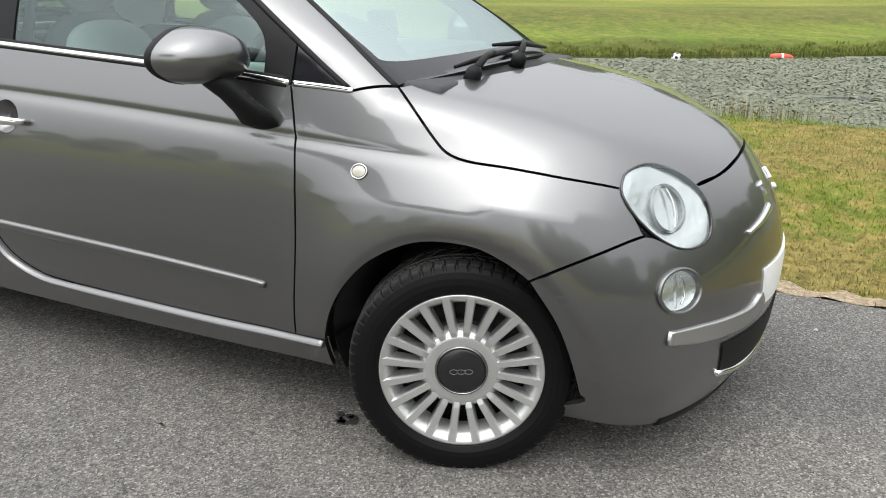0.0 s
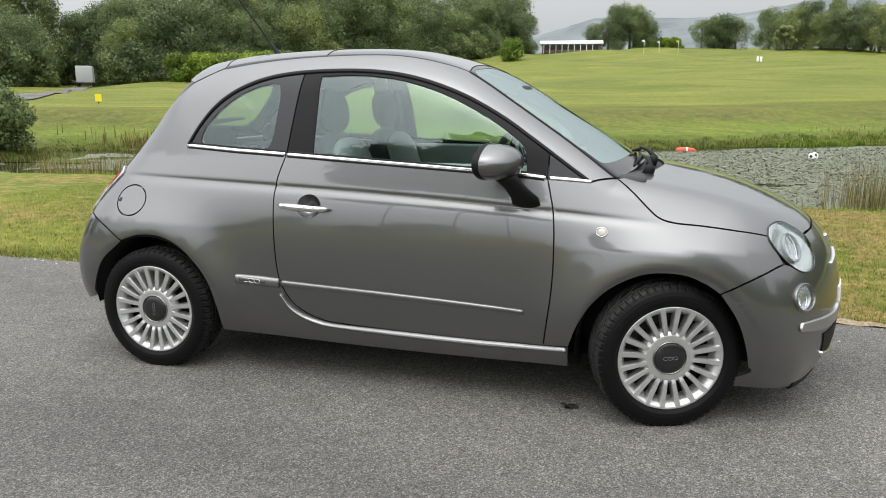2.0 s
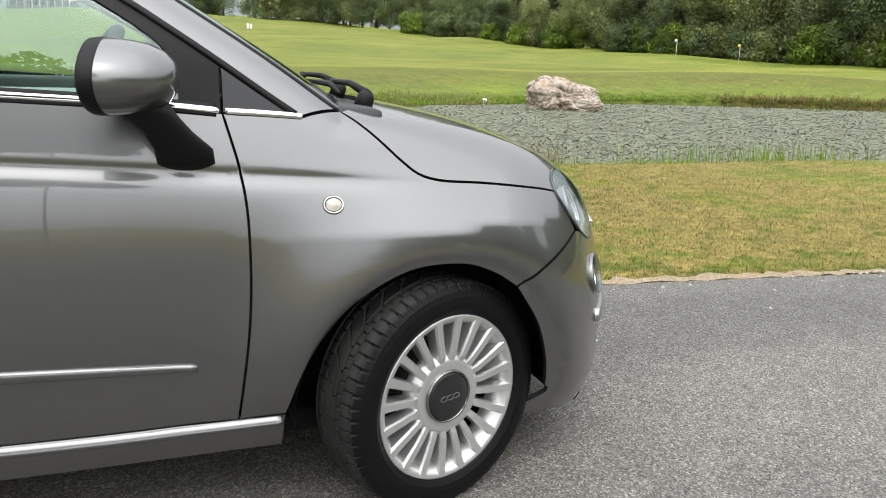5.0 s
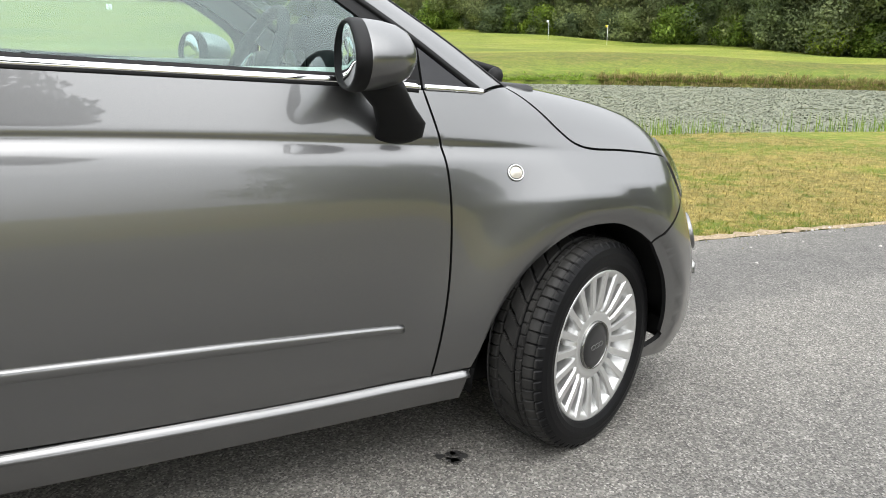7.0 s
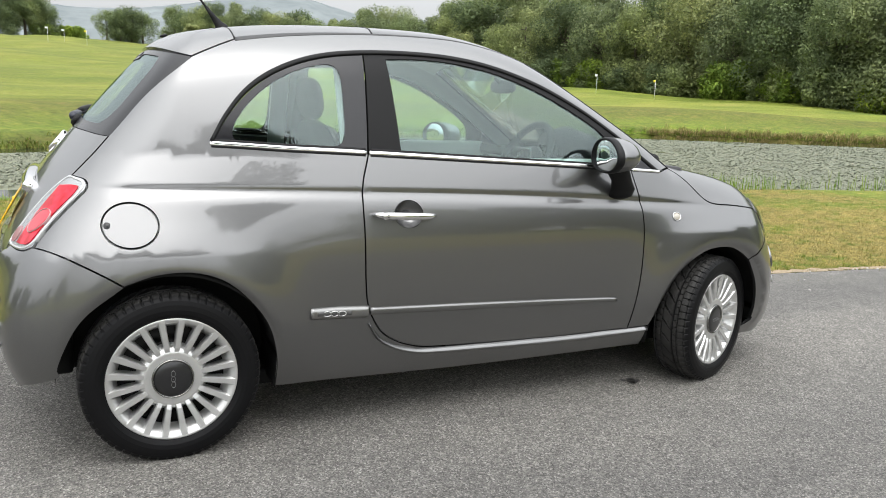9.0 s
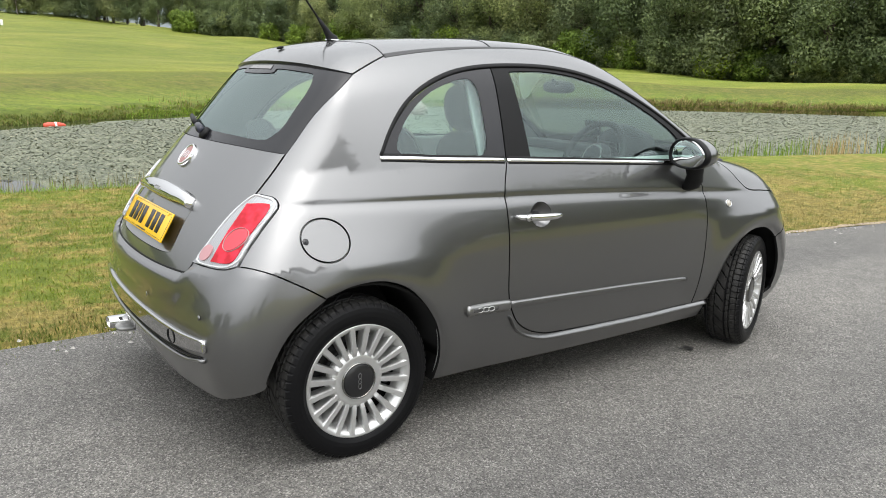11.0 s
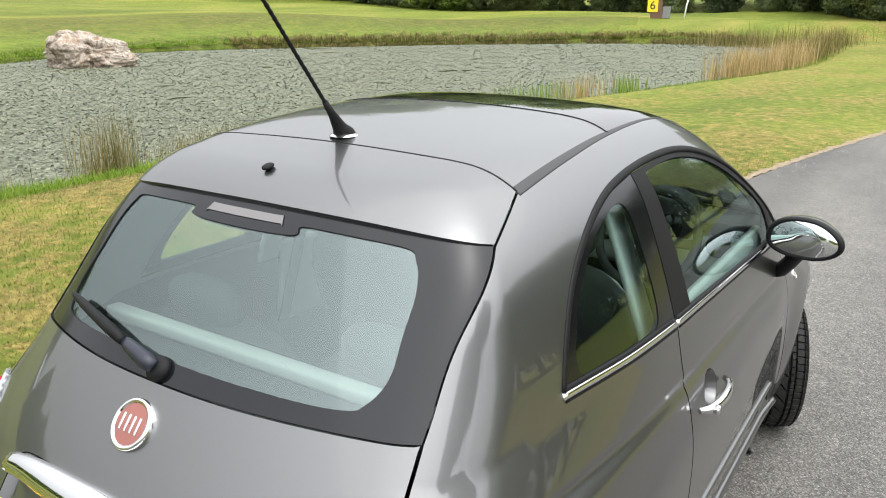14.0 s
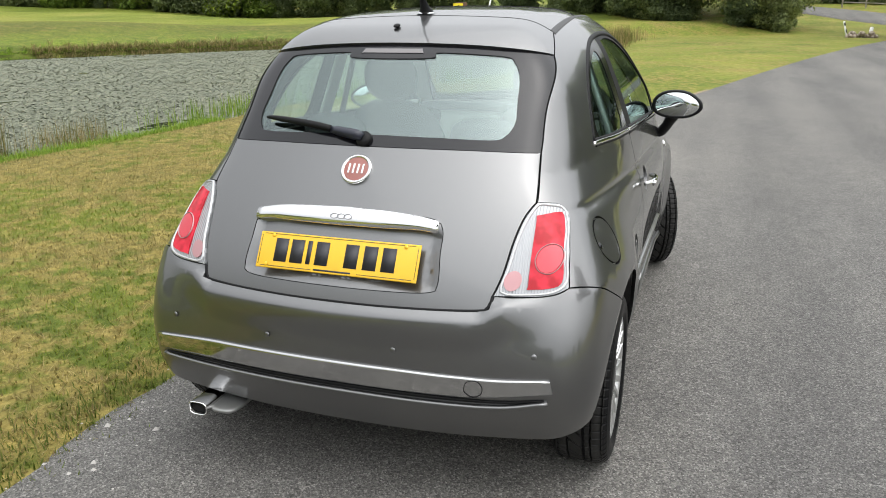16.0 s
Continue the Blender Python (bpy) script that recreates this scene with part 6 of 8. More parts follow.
# ---- lie of the land ----
SHORE = np.array([(-34, 8.4), (-19, 10.4), (-15.4, 11.2), (-14.7, 12.2), (-15.6, 13.6), (-16.2, 14.9), (-10, 16.8), (-3.3, 19.2), (1.2, 22.4), (6.2, 26.0), (11.6, 29.6), (18, 32.2), (25, 32), (33, 28.5), (41, 23.5), (46.5, 18.5), (49.5, 13.0), (48, 8.6), (43, 5.6), (36, 4.3), (29, 4.1),
                  (24, 4.7), (20.9, 5.2), (18.3, 5.7), (15.6, 6.2), (12.2, 6.9), (9, 7.5), (5.9, 7.4), (3.0, 7.6), (0.3, 7.6), (-4, 7.9), (-8, 8.2), (-12, 7.4), (-20, 6.4), (-34, 5.0)], float)
SHORE = dense(SHORE, 0.8, closed=True)[:-1]
WATER_Z = -0.36
BEAR = np.radians([-180, -60, -30, -10, -2, 5, 14, 21, 31, 36, 42, 49, 55, 58, 64, 69, 73, 79, 85, 93, 100, 110, 119, 125, 135, 150, 180])
WOOD_R = np.array([40, 40, 45, 55, 60, 70, 78, 82, 86, 90, 95, 105, 115, 120, 130, 140, 150, 165, 175, 175, 165, 140, 125, 118, 112, 90, 40], float)
WOOD_H = np.array([0, 0, 0, 0.0, 0.5, 0.9, 1.5, 1.55, 1.6, 1.9, 2.3, 3.1, 4.0, 4.2, 4.9, 6.3, 7.2, 9.5, 10.7, 11.0, 9.7, 6.8, 3.9, 2.9, 1.9, 1.0, 0], float)
edge_of_road = curve((-80, -30, -4, 1, 5, 7, 10, 21, 45, 60, 90), (4.5, 1.6, 1.05, 1.08, 0.78, 0.5, -0.12, -2.6, -9.2, -14.5, -27))


def shore_distance(x, y):
    """Metres from the pond's edge, negative in the pond."""
    p = np.stack([x, y], 1)
    out = np.full(len(p), 1e9)
    for a, b in zip(SHORE, np.roll(SHORE, -1, 0)):
        ab = b - a
        t = np.clip(((p - a) @ ab) / (ab @ ab), 0, 1)
        out = np.minimum(out, np.hypot(*(p - a - t[:, None] * ab).T))
    inside = np.concatenate([within(SHORE, c) for c in np.array_split(p, max(1, len(p) // 4000))])
    return np.where(inside, -out, out)


def step01(a, b, v):
    t = np.clip((v - a) / (b - a), 0, 1)
    return t * t * (3 - 2 * t)


def land(x, y):
    x, y = np.atleast_1d(np.asarray(x, float)), np.atleast_1d(np.asarray(y, float))
    sd = shore_distance(x, y)
    r, az = np.hypot(x, y + 2.5), np.arctan2(y + 2.5, x)
    far = step01(2, 9, y - np.interp(x, (-40, 0, 25, 46, 60), (9, 12, 12, 9, -10)))        # beyond the pond
    wr, wh = np.interp(az, BEAR, WOOD_R), np.interp(az, BEAR, WOOD_H)
    rise = np.clip((r - 34) / (wr - 34), 0, 1) ** 1.25 * (wh - 0.75) + np.clip((r - wr) * 0.05, 0, 3)
    swell = 0.26 * np.sin(0.21 * x + 1.3 * np.sin(0.07 * y)) * np.sin(0.17 * y + 0.05 * x) * step01(36, 60, r) * np.clip(r / 70, 0, 2)
    near_z = WATER_Z + 0.34 * step01(0.0, 1.6, sd) + 0.05 * step01(1.5, 6, sd)
    far_z = WATER_Z + 0.34 * step01(0.0, 1.0, sd) + 0.77 * step01(0.3, 7.0, sd) + rise + swell
    z = near_z * (1 - far) + far_z * far
    z = np.where(sd < 0, WATER_Z + np.maximum(-0.6, 0.5 * sd), z)
    z = z + np.interp(x, (56, 73, 80, 88, 96, 110, 150), (0, 0.4, 0.8, 1.5, 2.1, 3.0, 4.2)) * step01(-60, -35, y) * (1 - step01(4, 24, y))
    # the drive lies level; the verge meets it flush
    d = y - edge_of_road(x)
    level = (1 - step01(0.0, 2.5, d)) * (1 - step01(55, 66, x))
    return np.where(sd > 0, z * (1 - level) - 0.012 * level, z)


def land_z(x, y):
    return float(land(x, y)[0])


def ground_mesh():
    rad = np.r_[0, np.geomspace(0.8, 2600, 230)]
    ang = np.linspace(0, 2 * np.pi, 320, endpoint=False)
    R, A = np.meshgrid(rad[1:], ang, indexing="ij")
    x, y = np.r_[0, (R * np.cos(A)).ravel()], np.r_[4.0, (R * np.sin(A) + 4.0).ravel()]
    z = land(x, y)
    n = len(ang)
    faces = [(0, 1 + k, 1 + (k + 1) % n) for k in range(n)]
    i = np.arange(len(rad) - 2)[:, None] * n + 1
    k = np.arange(n)[None]
    q = np.stack([i + k, i + n + k, i + n + (k + 1) % n, i + (k + 1) % n], -1).reshape(-1, 4)
    return np.stack([x, y, z], 1), faces + [tuple(f) for f in q]


ground = mesh_object("ground", *ground_mesh(), GRASS)
gv = np.array([v.co[:] for v in ground.data.vertices])
gd = shore_distance(gv[:, 0], gv[:, 1])
uncut_ = ground.data.attributes.new("uncut", "FLOAT", "POINT")
rough_left = 0.45 * step01(16, 30, gv[:, 1]) * (1 - step01(0, 45, gv[:, 0] - 0.25 * gv[:, 1]))
uncut_.data.foreach_set("value", np.maximum(rough_left, step01(-0.5, 0.3, gd) * (1 - step01(5.0, 13.0, gd)) * step01(10, 14, gv[:, 1] - np.minimum(0.25 * gv[:, 0], 0) - np.where(gv[:, 0] > 40, 8, 0))).astype(np.float32))
off_ = ground.data.attributes.new("off_water", "FLOAT", "POINT")
off_.data.foreach_set("value", np.where(gv[:, 1] - np.minimum(0.25 * gv[:, 0], 0) - np.where(gv[:, 0] > 40, 8, 0) > 10.5, np.clip(gd / 20, 0, 1), 1.0).astype(np.float32))
tagged(ground, "mown golf course grass with parched brown verge", "grass", kind="structure")


def road_mesh():
    xs = np.r_[np.arange(-80, -12, 4), np.arange(-12, 14, 0.25), np.arange(14, 57, 2.0)]
    rng = np.random.default_rng(3)
    rows = []
    for x in xs:
        e = float(edge_of_road(x))
        fray = 0.035 * rng.standard_normal() if -12 < x < 14 else 0
        ys = [e + fray, e - 0.06, e - 0.5, e - 1.5, e - 3.2, e - 4.6, e - 6.2]
        zs = [-0.016, 0.004, 0.006, 0.004, 0.006, 0.004, -0.01]
        rows.append([(x, y, z) for y, z in zip(ys, zs)])
    v = [p for r in rows for p in r]
    k = len(rows[0])
    f = [(i * k + j, i * k + j + 1, (i + 1) * k + j + 1, (i + 1) * k + j) for i in range(len(rows) - 1) for j in range(k - 1)]
    return v, f


tagged(mesh_object("road", *road_mesh(), ASPHALT), "worn grey asphalt drive", "road", kind="structure")


def bend_mesh():
    """The drive past the pond: it swings round to the left and climbs."""
    mid = dense([(54, -15.5), (60, -17.3), (66, -18.0), (73, -17.2), (80, -15.0), (88, -11.5), (96, -7.0), (106, -1.0), (118, 8.0)], 1.5)
    t = np.gradient(mid, axis=0)
    side = np.stack([-t[:, 1], t[:, 0]], 1) / np.linalg.norm(t, axis=1)[:, None]
    v = []
    for p, s_ in zip(mid, side):
        z = land_z(*p)
        for off, dz in ((3.3, -0.10), (3.1, 0.035), (0, 0.06), (-3.1, 0.035), (-3.3, -0.10)):
            q = p + s_ * off
            v.append((q[0], q[1], max(z, land_z(*q)) + dz))
    return v, [(i * 5 + j, i * 5 + j + 1, (i + 1) * 5 + j + 1, (i + 1) * 5 + j) for i in range(len(mid) - 1) for j in range(4)]


tagged(mesh_object("road_bend", *bend_mesh(), ASPHALT), "asphalt drive climbing round a bend", "road", kind="structure")
soil_x = np.arange(1.0, 13.0, 0.07)
rng = np.random.default_rng(17)
soil_in, soil_out = 0.03 + 0.05 * rng.random(len(soil_x)), 0.02 + 0.09 * rng.random(len(soil_x)) ** 2
soil_e = edge_of_road(soil_x)
soil = [(x, e + d, z) for x, e, a, b in zip(soil_x, soil_e, soil_in, soil_out) for d, z in ((-a, 0.0055), (0.0, 0.010), (b, 0.002))]
tagged(mesh_object("verge_soil", soil, [(3 * i + j, 3 * i + j + 1, 3 * i + j + 4, 3 * i + j + 3) for i in range(len(soil_x) - 1) for j in range(2)], SOIL), "dusty tan soil along the edge of the drive", "soil", kind="stuff")
run_ = np.linspace(0, 1, 90)
way_x = np.interp(run_, np.linspace(0, 1, 9), (-33, -35.5, -39.6, -46, -53, -60, -68, -76, -82))
way_y = np.interp(run_, np.linspace(0, 1, 9), (26.5, 31.5, 37.5, 45.5, 53.5, 62, 73, 86, 99))
side_road = [(x + s * 1.15 * 0.75, y + s * 1.15 * 0.65, land_z(x + s * 0.9, y + s * 0.8) + 0.07) for x, y in zip(way_x, way_y) for s in (-1, 1)]
tagged(mesh_object("far_road", side_road, [(2 * i, 2 * i + 1, 2 * i + 3, 2 * i + 2) for i in range(89)], ASPHALT), "narrow access road in the distance", "road", kind="structure")

# the pond: dark water, most of it under matted weed
fan = np.vstack([SHORE.mean(0), SHORE + (SHORE - SHORE.mean(0)) / np.linalg.norm(SHORE - SHORE.mean(0), axis=1)[:, None] * 1.0])
fan = np.c_[fan, np.full(len(fan), WATER_Z)]
tagged(mesh_object("water", fan, [(0, 1 + i, 1 + (i + 1) % len(SHORE)) for i in range(len(SHORE))], WATER), "still dark pond water", "water", kind="structure")


def weed_field():
    """Thousands of small floating leaves in drifts."""
    rng = np.random.default_rng(11)
    lo, hi = SHORE.min(0), SHORE.max(0)
    lo[0] = -22
    want = 170000
    p = np.empty((0, 2))
    while len(p) < want:
        q = rng.random((120000, 2)) * (hi - lo) + lo
        d = np.hypot(q[:, 0] - 3, q[:, 1] - 7)
        q = q[rng.random(len(q)) < np.clip(11.0 / (d + 4), 0.05, 1) ** 1.5]
        s = shore_distance(q[:, 0], q[:, 1])
        drift = np.array([noise.noise((a * 0.35, b * 0.55, 0)) + 0.5 * noise.noise((a * 1.3, b * 2.0, 3)) for a, b in q])
        open_by_bank = (s > -2.6) & (q[:, 1] < 12) & (q[:, 0] < -0.5)
        q = q[(s < np.where(q[:, 1] > 11, -1.5, -0.15)) & (drift > np.where(open_by_bank, 0.12, -0.62))]
        p = np.vstack([p, q])
    p = p[:want]
    verts, faces = [], []
    size = (0.013 + 0.016 * rng.random(want)) * (1 + np.hypot(p[:, 0], p[:, 1]) / 30)
    turn = rng.random(want) * 6.28
    tilt = rng.normal(0, 0.2, (want, 2))
    for k in range(want):
        c, s, a = math.cos(turn[k]), math.sin(turn[k]), size[k]
        n0 = len(verts)
        for u, v in ((-1, 0), (0, -0.6), (1, 0), (0, 0.6)):
            x, y = a * (c * u - s * v), a * (s * u + c * v)
            verts.append((p[k, 0] + x, p[k, 1] + y, WATER_Z + 0.022 + x * tilt[k, 0] + y * tilt[k, 1]))
        faces.append((n0, n0 + 1, n0 + 2, n0 + 3))
    return verts, faces


tagged(mesh_object("pond_weed", *weed_field(), WEED, smooth=False), "grey-green floating pond weed covering the water", "pond weed", kind="stuff")


def mat_mesh():
    """Low matted sheets of weed just under the leaves, with open leads between them."""
    step = 0.55
    gx, gy = np.meshgrid(np.arange(-34, 47, step), np.arange(4.5, 33, step))
    x, y = gx.ravel(), gy.ravel()
    s = shore_distance(x, y)
    cover = np.array([noise.noise((a * 0.35, b * 0.55, 0)) + 0.5 * noise.noise((a * 1.3, b * 2.0, 3)) for a, b in zip(x, y)])
    by_bank = (s > -2.6) & (y < 12) & (x < -0.5)
    h = np.clip((cover - np.where(by_bank, 0.15, -0.62)) / 0.3, -1, 1) * 0.012
    far_lead = np.clip((-s - 1.3 - 0.9 * cover) / 0.5, -1, 1) * 0.012          # open water along the far shore
    h = np.where(y > 11, np.minimum(h, far_lead), h)
    h = np.minimum(h, -s * 0.02 - 0.002)
    w, v = gx.shape[1], np.stack([x, y, WATER_Z + h], 1)
    f = [(j * w + i, j * w + i + 1, (j + 1) * w + i + 1, (j + 1) * w + i) for j in range(gx.shape[0] - 1) for i in range(w - 1)]
    f = [q for q in f if (s[list(q)] < 0.3).all()]
    return v, f


tagged(mesh_object("weed_mat", *mat_mesh(), SCUM), "matted weed lying on the pond", "pond weed", kind="stuff")


# ---- blades, tufts and reeds ----
def blades(spots, height, width, lean, seed, per=1):
    """Thin bent blades at spots (x, y, z); height may be a number per spot."""
    rng = np.random.default_rng(seed)
    spots = np.repeat(np.asarray(spots, float), per, 0)
    n = len(spots)
    h = np.repeat(np.broadcast_to(height, (n // per,)), per) * (0.55 + 0.75 * rng.random(n))
    a, l = rng.random(n) * 6.283, lean * np.abs(rng.normal(0, 1, n)) * h
    off = rng.normal(0, 1, (n, 2)) * (0.02 if per == 1 else 0.10)
    w = width * (0.6 + 0.8 * rng.random(n))
    base = spots + np.c_[off, np.zeros(n)]
    side = np.stack([-np.sin(a), np.cos(a), 0 * a], 1) * w[:, None]
    go = np.stack([np.cos(a) * l, np.sin(a) * l, 0 * a], 1)
    up = np.c_[np.zeros((n, 2)), h]
    v = np.stack([base - side, base + side, base + go * 0.35 + up * 0.6 + side * 0.7, base + go * 0.35 + up * 0.6 - side * 0.7, base + go + up], 1).reshape(-1, 3)
    i = np.arange(n)[:, None] * 5
    q = (i + np.array([3, 2, 1, 0])).tolist()
    t = (i + np.array([4, 2, 3])).tolist()
    lit = np.c_[go[:, :2] / (h[:, None] + 1e-6) * 0.25 + rng.normal(0, 0.16, (n, 2)), np.ones(n)]
    lit = np.repeat(lit / np.linalg.norm(lit, axis=1)[:, None], 5, 0)
    return v, q + t, lit


def turf(name, made, mat):
    """Low grass: its blades are lit as one sward from above."""
    v, f, lit = made
    return mesh_object(name, v, f, mat, vert_normals=lit)


def scatter(n, lo, hi, seed, keep):
    rng = np.random.default_rng(seed)
    p = rng.random((n, 2)) * (np.array(hi) - lo) + lo
    p = p[keep(p[:, 0], p[:, 1])]
    return np.c_[p, land(p[:, 0], p[:, 1]) - 0.004]


verge = scatter(300000, (-7.0, 0.6), (9.5, 7.9), 5, lambda x, y: (y > edge_of_road(x) - 0.03) & (shore_distance(x, y) > 0.02))
verge = verge[np.random.default_rng(1).random(len(verge)) < np.clip(1.35 - 0.13 * np.hypot(verge[:, 0], verge[:, 1] - 1), 0.25, 1)]
tagged(turf("verge_grass", blades(verge, 0.024, 0.0030, 1.5, 6), BLADE), "short dry grass on the verge", "grass", kind="stuff")
edge_tufts = scatter(60000, (-6.0, -0.4), (9.5, 1.6), 8, lambda x, y: (np.abs(y - edge_of_road(x) - 0.06 - 0.05 * np.sin(3.1 * x)) < 0.13) & ((x < 1.0) | (np.sin(37 * x + 11 * y) > 0.82)))
tagged(turf("edge_grass", blades(edge_tufts, 0.034, 0.0026, 1.0, 9, 2), BANK), "ragged green grass spilling over the edge of the drive", "grass", kind="stuff")
rng = np.random.default_rng(21)
idx = rng.integers(0, len(SHORE), 9000)
t_ = rng.random((9000, 1))
on_shore = SHORE[idx] * (1 - t_) + SHORE[(idx + 1) % len(SHORE)] * t_ + rng.normal(0, 0.30, (9000, 2))
near_bank = on_shore[(on_shore[:, 1] < 9) & (on_shore[:, 0] > -14)]
near_bank = near_bank[[noise.noise((a * 0.5, b * 0.5, 5)) > -0.25 for a, b in near_bank]]
tagged(turf("bank_grass", blades(np.c_[near_bank, land(near_bank[:, 0], near_bank[:, 1])], np.where(near_bank[:, 0] > 6, 0.12, 0.20), 0.005, 0.7, 22, 8), LUSH), "bright green grass along the pond edge", "grass", kind="stuff")
lush = scatter(26000, (-12, 6.4), (7.5, 9.4), 24, lambda x, y: (np.abs(shore_distance(x, y) - 0.3 - 0.12 * np.sin(2.1 * x)) < 0.42))
tagged(turf("bank_turf", blades(lush, 0.13, 0.0055, 0.8, 25, 6), LUSH), "lush green turf strip above the pond edge", "grass", kind="stuff")
far_bank = on_shore[(on_shore[:, 1] >= 9)]
far_bank = far_bank[[noise.noise((a * 0.35, b * 0.35, 9)) > -0.8 for a, b in far_bank]]
for name_, pick_, mat_, high_, label_ in (("far_bank_growth", far_bank[:, 0] < 9, BANK, 0.10, "rough brown and green growth along the far bank"), ("far_bank_growth", far_bank[:, 0] >= 27, REED, 0.30, "dry brown growth round the end of the pond"), ("far_bank_grass", far_bank[:, 0] >= 4, LUSH, 0.11, "bright green grass along the far bank")):
    spot_ = far_bank[pick_]
    tagged(turf(name_, blades(np.c_[spot_, land(spot_[:, 0], spot_[:, 1])], high_, 0.012, 1.2, 23, 13), mat_), label_, "grass", kind="stuff")


def clump(x, y, spread, count, height, mat, label, seed, width=0.004):
    r = np.random.default_rng(seed)
    p = r.normal(0, 1, (count, 2)) * np.array(spread) + (x, y)
    z = np.maximum(land(p[:, 0], p[:, 1]), WATER_Z - 0.05)
    tagged(mesh_object("reed_clump", *blades(np.c_[p, z], height, width, 0.22, seed + 1)[:2], mat, smooth=False), label, "reeds", "reeds round the pond", "stuff")


clump(3.5, 7.6, (0.20, 0.12), 420, 0.75, REED, "tall dry grass tuft at the pond edge", 31, 0.003)
clump(5.2, 7.8, (0.45, 0.15), 500, 0.45, REED, "dry grass tuft at the pond edge", 33, 0.003)
clump(1.2, 7.8, (0.7, 0.12), 500, 0.38, REED, "thin dry grass along the pond edge", 35, 0.003)
clump(-1.2, 8.0, (0.8, 0.15), 380, 0.35, REED, "thin dry grass along the pond edge", 37, 0.003)
clump(-9.0, 8.5, (1.4, 0.25), 900, 0.55, REED, "ragged weeds at the pond edge", 39, 0.005)
clump(9.5, 7.9, (1.2, 0.2), 450, 0.42, LUSH, "green rushes at the pond edge", 41, 0.005)
clump(14.0, 7.0, (1.2, 0.25), 260, 0.50, LUSH, "green rushes at the pond edge", 43, 0.006)
clump(15.6, 6.4, (0.6, 0.25), 150, 0.62, STRAW, "pale straw reeds at the pond edge", 45, 0.007)
clump(17.4, 6.0, (0.6, 0.2), 160, 0.50, LUSH, "green reeds at the pond edge", 47, 0.007)
clump(24.8, 4.9, (1.4, 0.3), 700, 0.9, STRAW, "tall pale straw reeds at the pond edge", 49, 0.010)
clump(30.0, 4.4, (2.0, 0.35), 800, 0.95, STRAW, "tall pale straw reeds at the pond edge", 51, 0.011)
clump(36.5, 4.6, (2.4, 0.4), 700, 0.9, REED, "tall brown reeds at the pond edge", 53, 0.012)
clump(42.5, 4.9, (2.6, 0.6), 900, 0.85, REED, "tall brown reeds at the pond edge", 54, 0.012)
clump(47.0, 9.0, (1.4, 2.0), 1200, 0.9, REED, "brown reeds at the far end of the pond", 55, 0.013)
clump(8.0, 27.3, (1.0, 0.3), 500, 0.18, REED, "brown growth on the far bank", 57, 0.010)
clump(11.5, 29.4, (1.6, 0.3), 600, 0.20, REED, "brown growth on the far bank", 59, 0.010)
clump(-13.0, 16.1, (1.5, 0.3), 900, 0.32, REED, "rusty brown growth on the far bank", 63, 0.012)
clump(-10.6, 16.9, (1.3, 0.3), 600, 0.26, BANK, "green and brown growth on the far bank", 65, 0.012)
clump(-9.5, 17.2, (1.2, 0.4), 900, 0.24, REED, "brown growth on the far bank", 61, 0.010)


# ---- trees and bushes ----
def crown_mesh(blobs, leaves, size, seed):
    """Leaf sprays on the outer part of overlapping clumps, uneven and with gaps."""
    rng = np.random.default_rng(seed)
    share = np.array([b[3] ** 2 for b in blobs])
    pick = rng.choice(len(blobs), leaves, p=share / share.sum())
    b = np.array(blobs)[pick]
    d = rng.normal(0, 1, (leaves, 3))
    d /= np.linalg.norm(d, axis=1)[:, None]
    r = b[:, 3] * (0.55 + 0.5 * rng.random(leaves) ** 0.5)
    c = b[:, :3] + d * r[:, None] * np.array((1, 1, 0.82)) + rng.normal(0, 0.16, (leaves, 3)) * b[:, 3:4]
    a = rng.normal(0, 1, (leaves, 3)) * 0.8 + d * 0.5
    u = np.cross(a, rng.normal(0, 1, (leaves, 3)))
    u /= np.linalg.norm(u, axis=1)[:, None]
    w = np.cross(a, u)
    w /= np.linalg.norm(w, axis=1)[:, None]
    s = (size * (0.5 + rng.random(leaves)))[:, None]
    w = np.where(((np.cross(u, w) * d).sum(1) < 0)[:, None], -w, w)          # every spray faces outwards
    soft = d * 0.9 + rng.normal(0, 0.28, (leaves, 3)) + np.array((0, 0, 0.25))
    soft = np.repeat(soft / np.linalg.norm(soft, axis=1)[:, None], 4, 0)
    v = np.stack([c - u * s, c - w * s * 0.55 + u * s * 0.1, c + u * s, c + w * s * 0.6 + u * s * 0.15], 1).reshape(-1, 3)
    return v, (np.arange(leaves)[:, None] * 4 + np.arange(4)).tolist(), soft


